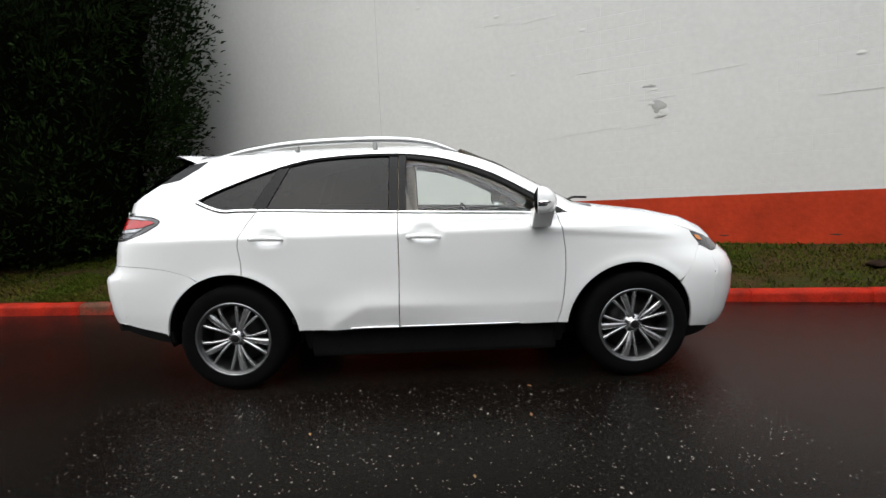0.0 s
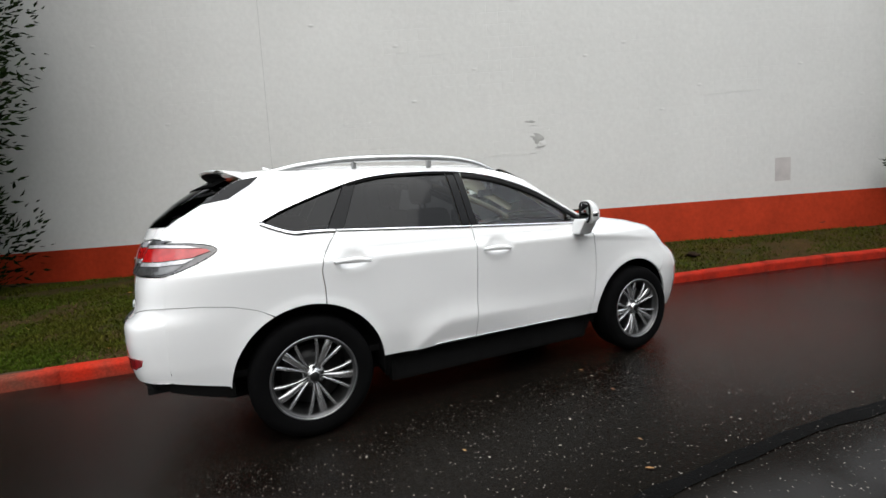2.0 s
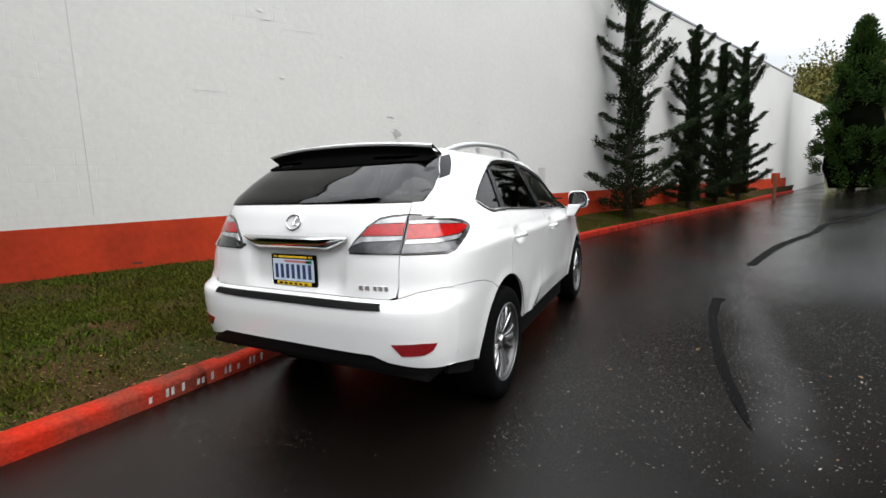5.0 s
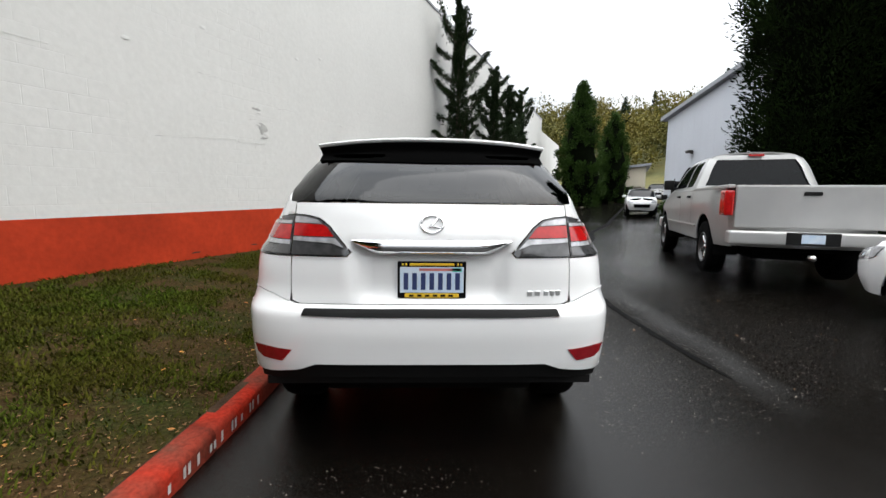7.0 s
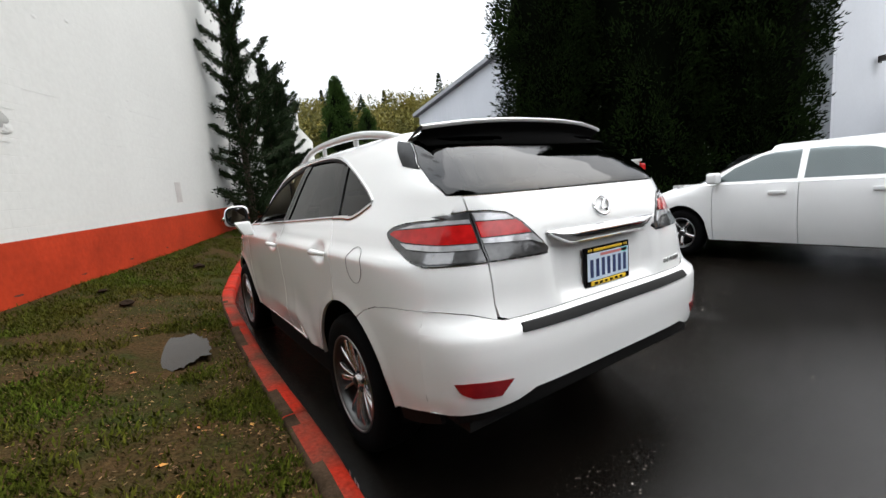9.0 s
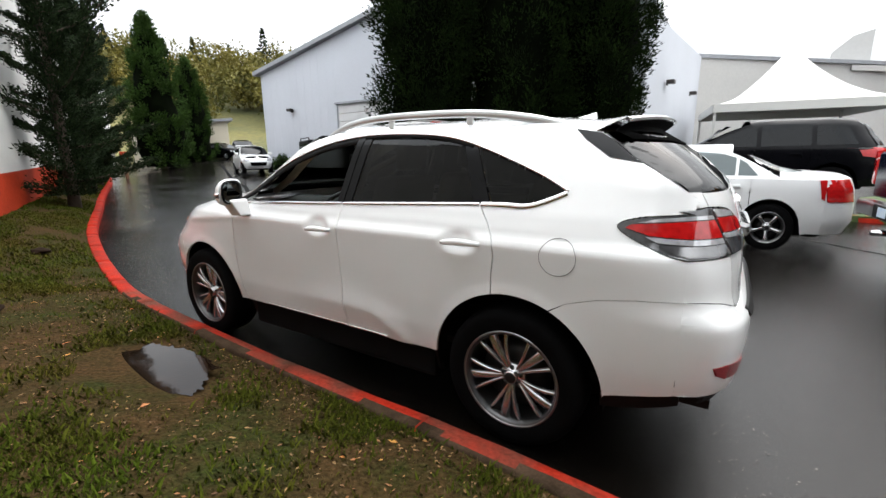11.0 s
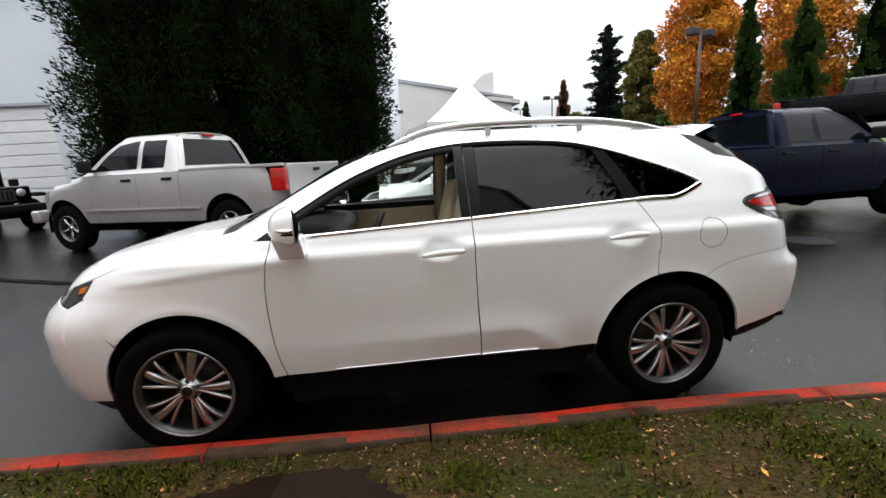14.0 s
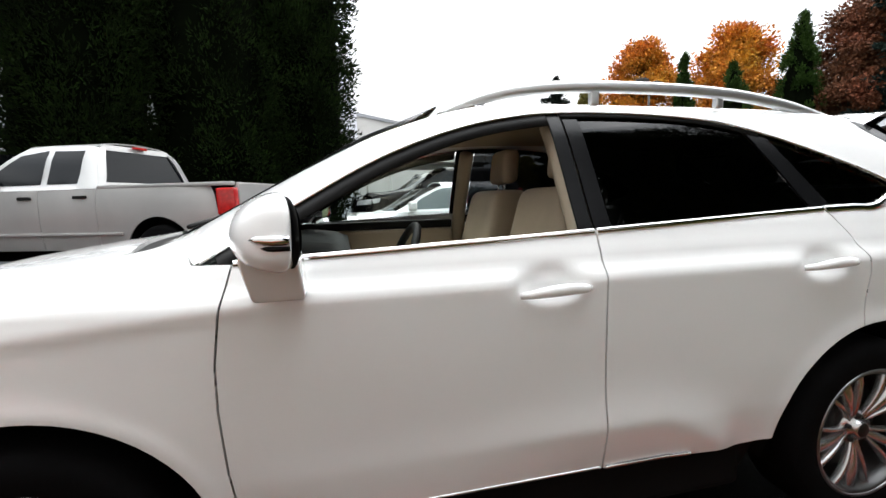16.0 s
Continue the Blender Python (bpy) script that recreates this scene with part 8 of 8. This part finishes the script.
while d < ilen - 1.0:
    kerb_stone(iat, d, d + 1.05, kerb, KERBR)
    d += 1.07

# grassy bank below the raised lot
bv, bf = [], []
for i in range(13):
    for j in range(6):
        x, y = -20 + 11.2 * i / 12, -8.6 + 2.4 * j / 5
        bv.append((x, y, ground_z(x, y) + 0.03))
for i in range(12):
    for j in range(5):
        a = i * 6 + j
        bf.append((a, a + 6, a + 7, a + 1))
bank = link_mesh("grass_bank", bv, bf, mat("bank_grass", (0.06, 0.09, 0.014), 0.8, vary=0.4, scale=1.5, fine=0.3, fscale=25))
tagged(bank, "grassy bank below the raised lot", "verge", kind="structure")

# ---- posts, lamps and poles ----
def lot_lamp(m, h, heads=2):
    o = tagged(empty("street_lamp", m), "tall dark parking-lot lamp with square heads", "street lamp", "parking-lot lamps")
    v, f = tube([(0, 0, -0.2), (0, 0, h)], [0.09, 0.06], 8)
    link_mesh("pole", v, f, POLEM, o)
    v, f = tube([(-0.55, 0, h - 0.05), (0.55, 0, h - 0.05)], 0.035, 6)
    link_mesh("arm", v, f, POLEM, o)
    for s in (-1, 1):
        part("lamp_head", box_bm(s * 0.62 - 0.3, s * 0.62 + 0.3, -0.22, 0.22, h - 0.12, h + 0.22, 0.05), POLEM, o)
    return o


lot_lamp(pose(-14.6, -19.1, ground_z(-14.6, -19.1), 0, 0, 20), 5.9)
lot_lamp(pose(-14.8, -41.0, 0.3, 0, 0, 10), 6.6)
lot_lamp(pose(-16.5, -58.0, 0.3, 0, 0, 10), 7.4)
up = tagged(empty("utility_pole", pose(-23.7, -12.5, ground_z(-23.7, -12.5), 0, -4, 0)), "leaning brown wooden utility pole", "utility pole")
v, f = tube([(0, 0, -0.5), (0, 0, 13)], [0.17, 0.12], 9)
link_mesh("pole", v, f, WOODP, up)
part("crossarm", box_bm(-0.06, 0.06, -1.1, 1.1, 11.9, 12.05), WOODP, up)
sp = tagged(empty("marker_post", pose(24.4, -7.0, ground_z(24.4, -7.0))), "small reddish-brown marker post beside the kerb", "post")
part("post", box_bm(-0.06, 0.06, -0.06, 0.06, 0, 1.25, 0.01), WOODP, sp)
part("sign", box_bm(-0.02, 0.0, -0.18, 0.18, 0.85, 1.35, 0.005), BANDR, sp)
bush = column_tree("shrub", pose(20.9, -13.6, ground_z(20.9, -13.6)), 0.8, 0.7, HEDGEG, "low green shrub against the metal building", 1500, 0.12, base=0.02, tip=2.2, core=True)
bush["category"] = "shrub"
lowb = tagged(empty("brown_building", pose(-34, -16.5, ground_z(-34, -16.5), 0, 0, 60)), "low brown building with a long dark roof", "building")
part("wall", box_bm(-9, 9, -3, 3, 0, 2.7), WOODP, lowb)
prism("roof", [(-3.6, 2.7), (3.6, 2.7), (0, 4.4)], -9.6, 9.6, ROOFT, lowb, axis='x')

# ---- distant trees ----
def far(b, d):
    return (1.8 + d * math.cos(radians(b)), 3.0 + d * math.sin(radians(b)))


def ground_far(x, y):
    return ground_z(max(-45, min(60, x)), y)


for b, d, h, r, kind, mt, lab in (
        (-116.9, 60, 15.7, 3.1, "tier", DARKFIR, "tall dark fir beyond the lot"), (-120.8, 55, 12.6, 1.8, "broad", YELLOWG, "yellow-green tree beyond the lot"),
        (-126.2, 50, 14.8, 3.3, "broad", AUTUMN, "orange autumn tree beyond the lot"), (-130.6, 46, 12.4, 1.3, "col", HEDGEG, "narrow green tree beyond the lot"),
        (-135.2, 50, 14.5, 3.7, "broad", AUTUMN, "orange autumn tree beyond the lot"), (-135.1, 42, 10.0, 1.7, "col", HEDGEG, "young green tree beyond the lot"),
        (-140.6, 46, 13.6, 2.0, "col", HEDGEG, "dark green narrow tree beyond the lot"), (-150.3, 56, 17, 4.0, "tier", DARKFIR, "tall dark fir beyond the lot"), (-146.0, 58, 16, 3.6, "tier", DARKFIR, "tall dark fir beyond the lot"), (-144.6, 48, 13.6, 3.0, "broad", RUSSET, "russet autumn tree beyond the lot"),
        (-148.0, 46, 16, 3.4, "tier", DARKFIR, "tall dark fir beyond the lot"), (-153, 50, 18, 4.2, "tier", DARKFIR, "tall dark fir beyond the lot"),
        (-159, 44, 15, 4.0, "broad", RUSSET, "russet autumn tree beyond the lot"), (-111.9, 72, 11.4, 1.3, "col", RUSSET, "narrow russet tree beyond the lot"),
        (-107.4, 68, 8.4, 1.0, "col", HEDGEG, "narrow green tree beyond the lot"), (-104.4, 66, 7.8, 0.9, "col", HEDGEG, "narrow green tree beyond the lot"), (-113.5, 70, 6, 2.0, "broad", YELLOWG, "yellow-green tree beyond the lot")):
    x, y = far(b, d)
    m = pose(x, y, ground_far(x, y), 0, 0, b * 3)
    if kind == "tier":
        tier_tree("fir", m, h, r, mt, lab, 64, 220, 0.42, "trees beyond the lot", up=0.05)
    elif kind == "broad":
        broad_tree("broadleaf_tree", m, h, r, mt, lab, 120, 330, 0.28, "trees beyond the lot")
    else:
        column_tree("tree", m, h, r, mt, lab, 13000, 0.26, base=0.6, tip=2.0, group="trees beyond the lot")

# hillside with woods beyond the end of the lot
hv, hf = [], []
NI, NJ = 40, 22


def hill_z(b, d):
    edge = max(0, min(1, (b + 60) / 14)) * max(0, min(1, (-6 - b) / 8))
    return edge * (min(18, max(0, (d - 58) * 0.27)) + 1.5 * noise.noise((b * 0.15, d * 0.05, 2.0)) * min(1, max(0, (d - 58) / 10)))


for i in range(NI + 1):
    for j in range(NJ + 1):
        b, d = -62 + 60 * i / NI, 56 + 110 * j / NJ
        x, y = far(b, d)
        hv.append((x, y, 0.4 + hill_z(b, d)))
for i in range(NI):
    for j in range(NJ):
        a = i * (NJ + 1) + j
        hf.append((a, a + NJ + 1, a + NJ + 2, a + 1))
hill = link_mesh("hillside", hv, orient(hv, hf, Vector((0, 0, 1))), mat("hill_grass", (0.115, 0.098, 0.020), 0.85, second=(0.05, 0.058, 0.014), scale=0.09, fine=0.25, fscale=1.5))
tagged(hill, "yellow-green grassy hillside beyond the lot", "hill", kind="structure")
r7 = np.random.default_rng(31)
C, D = [], []
for k in range(240):
    b, d = -56 + 48 * r7.random(), 78 + 70 * r7.random()
    if d < 92 and r7.random() < 0.6:
        continue
    x, y = far(b, d)
    R_, H_ = 2.2 + 2.6 * r7.random(), 5 + 6 * r7.random()
    base = np.array([x, y, 0.4 + hill_z(b, d)])
    for q in range(9):
        c = base + np.array([R_ * 0.6 * r7.normal(), R_ * 0.6 * r7.normal(), H_ * (0.25 + 0.7 * r7.random())])
        off = r7.normal(0, 1, (60, 3))
        off *= (r7.random(60) ** 0.5 * 0.62 * R_ / np.linalg.norm(off, axis=1))[:, None]
        C.append(c + off)
        D.append(off + [0, 0, 0.4])
wd = leaves("hill_woods", np.concatenate(C), np.concatenate(D), 0.6, YELLOWG, None, aspect=0.6)
tagged(wd, "yellow and green autumn woods on the hillside", "woods", kind="stuff")
C, D = [], []
for k in range(9):
    b, d = -52 + 40 * r7.random(), 92 + 50 * r7.random()
    x, y = far(b, d)
    H_ = 8 + 7 * r7.random()
    z = r7.random(420)
    rr = (1 - z) * H_ * 0.26 * np.sqrt(r7.random(420))
    a = r7.random(420) * 6.283
    C.append(np.stack([x + rr * np.cos(a), y + rr * np.sin(a), 0.4 + hill_z(b, d) + z * H_], 1))
    D.append(np.stack([np.cos(a), np.sin(a), 0.2 + 0 * a], 1))
wd2 = leaves("hill_firs", np.concatenate(C), np.concatenate(D), 0.8, FIRG, None)
tagged(wd2, "dark firs standing among the hillside woods", "woods", kind="stuff")
# belt of woods round the far side of the lot
C, D = [], []
for k in range(150):
    b, d = -170 + 82 * r7.random(), 85 + 25 * r7.random()
    x, y = far(b, d)
    H_ = (3.0 + 3 * r7.random()) * (1.0 if b > -118 else 2.2)
    c = np.stack([x + r7.normal(0, 2.0, 260), y + r7.normal(0, 2.0, 260), H_ * r7.random(260) ** 0.8 + 0.4], 1)
    C.append(c)
    D.append(r7.normal(0, 1, (260, 3)))
wd3 = leaves("far_woods", np.concatenate(C), np.concatenate(D), 1.0, HEDGEG, None, aspect=0.7)
tagged(wd3, "belt of dull green woods far behind the lot", "woods", kind="stuff")
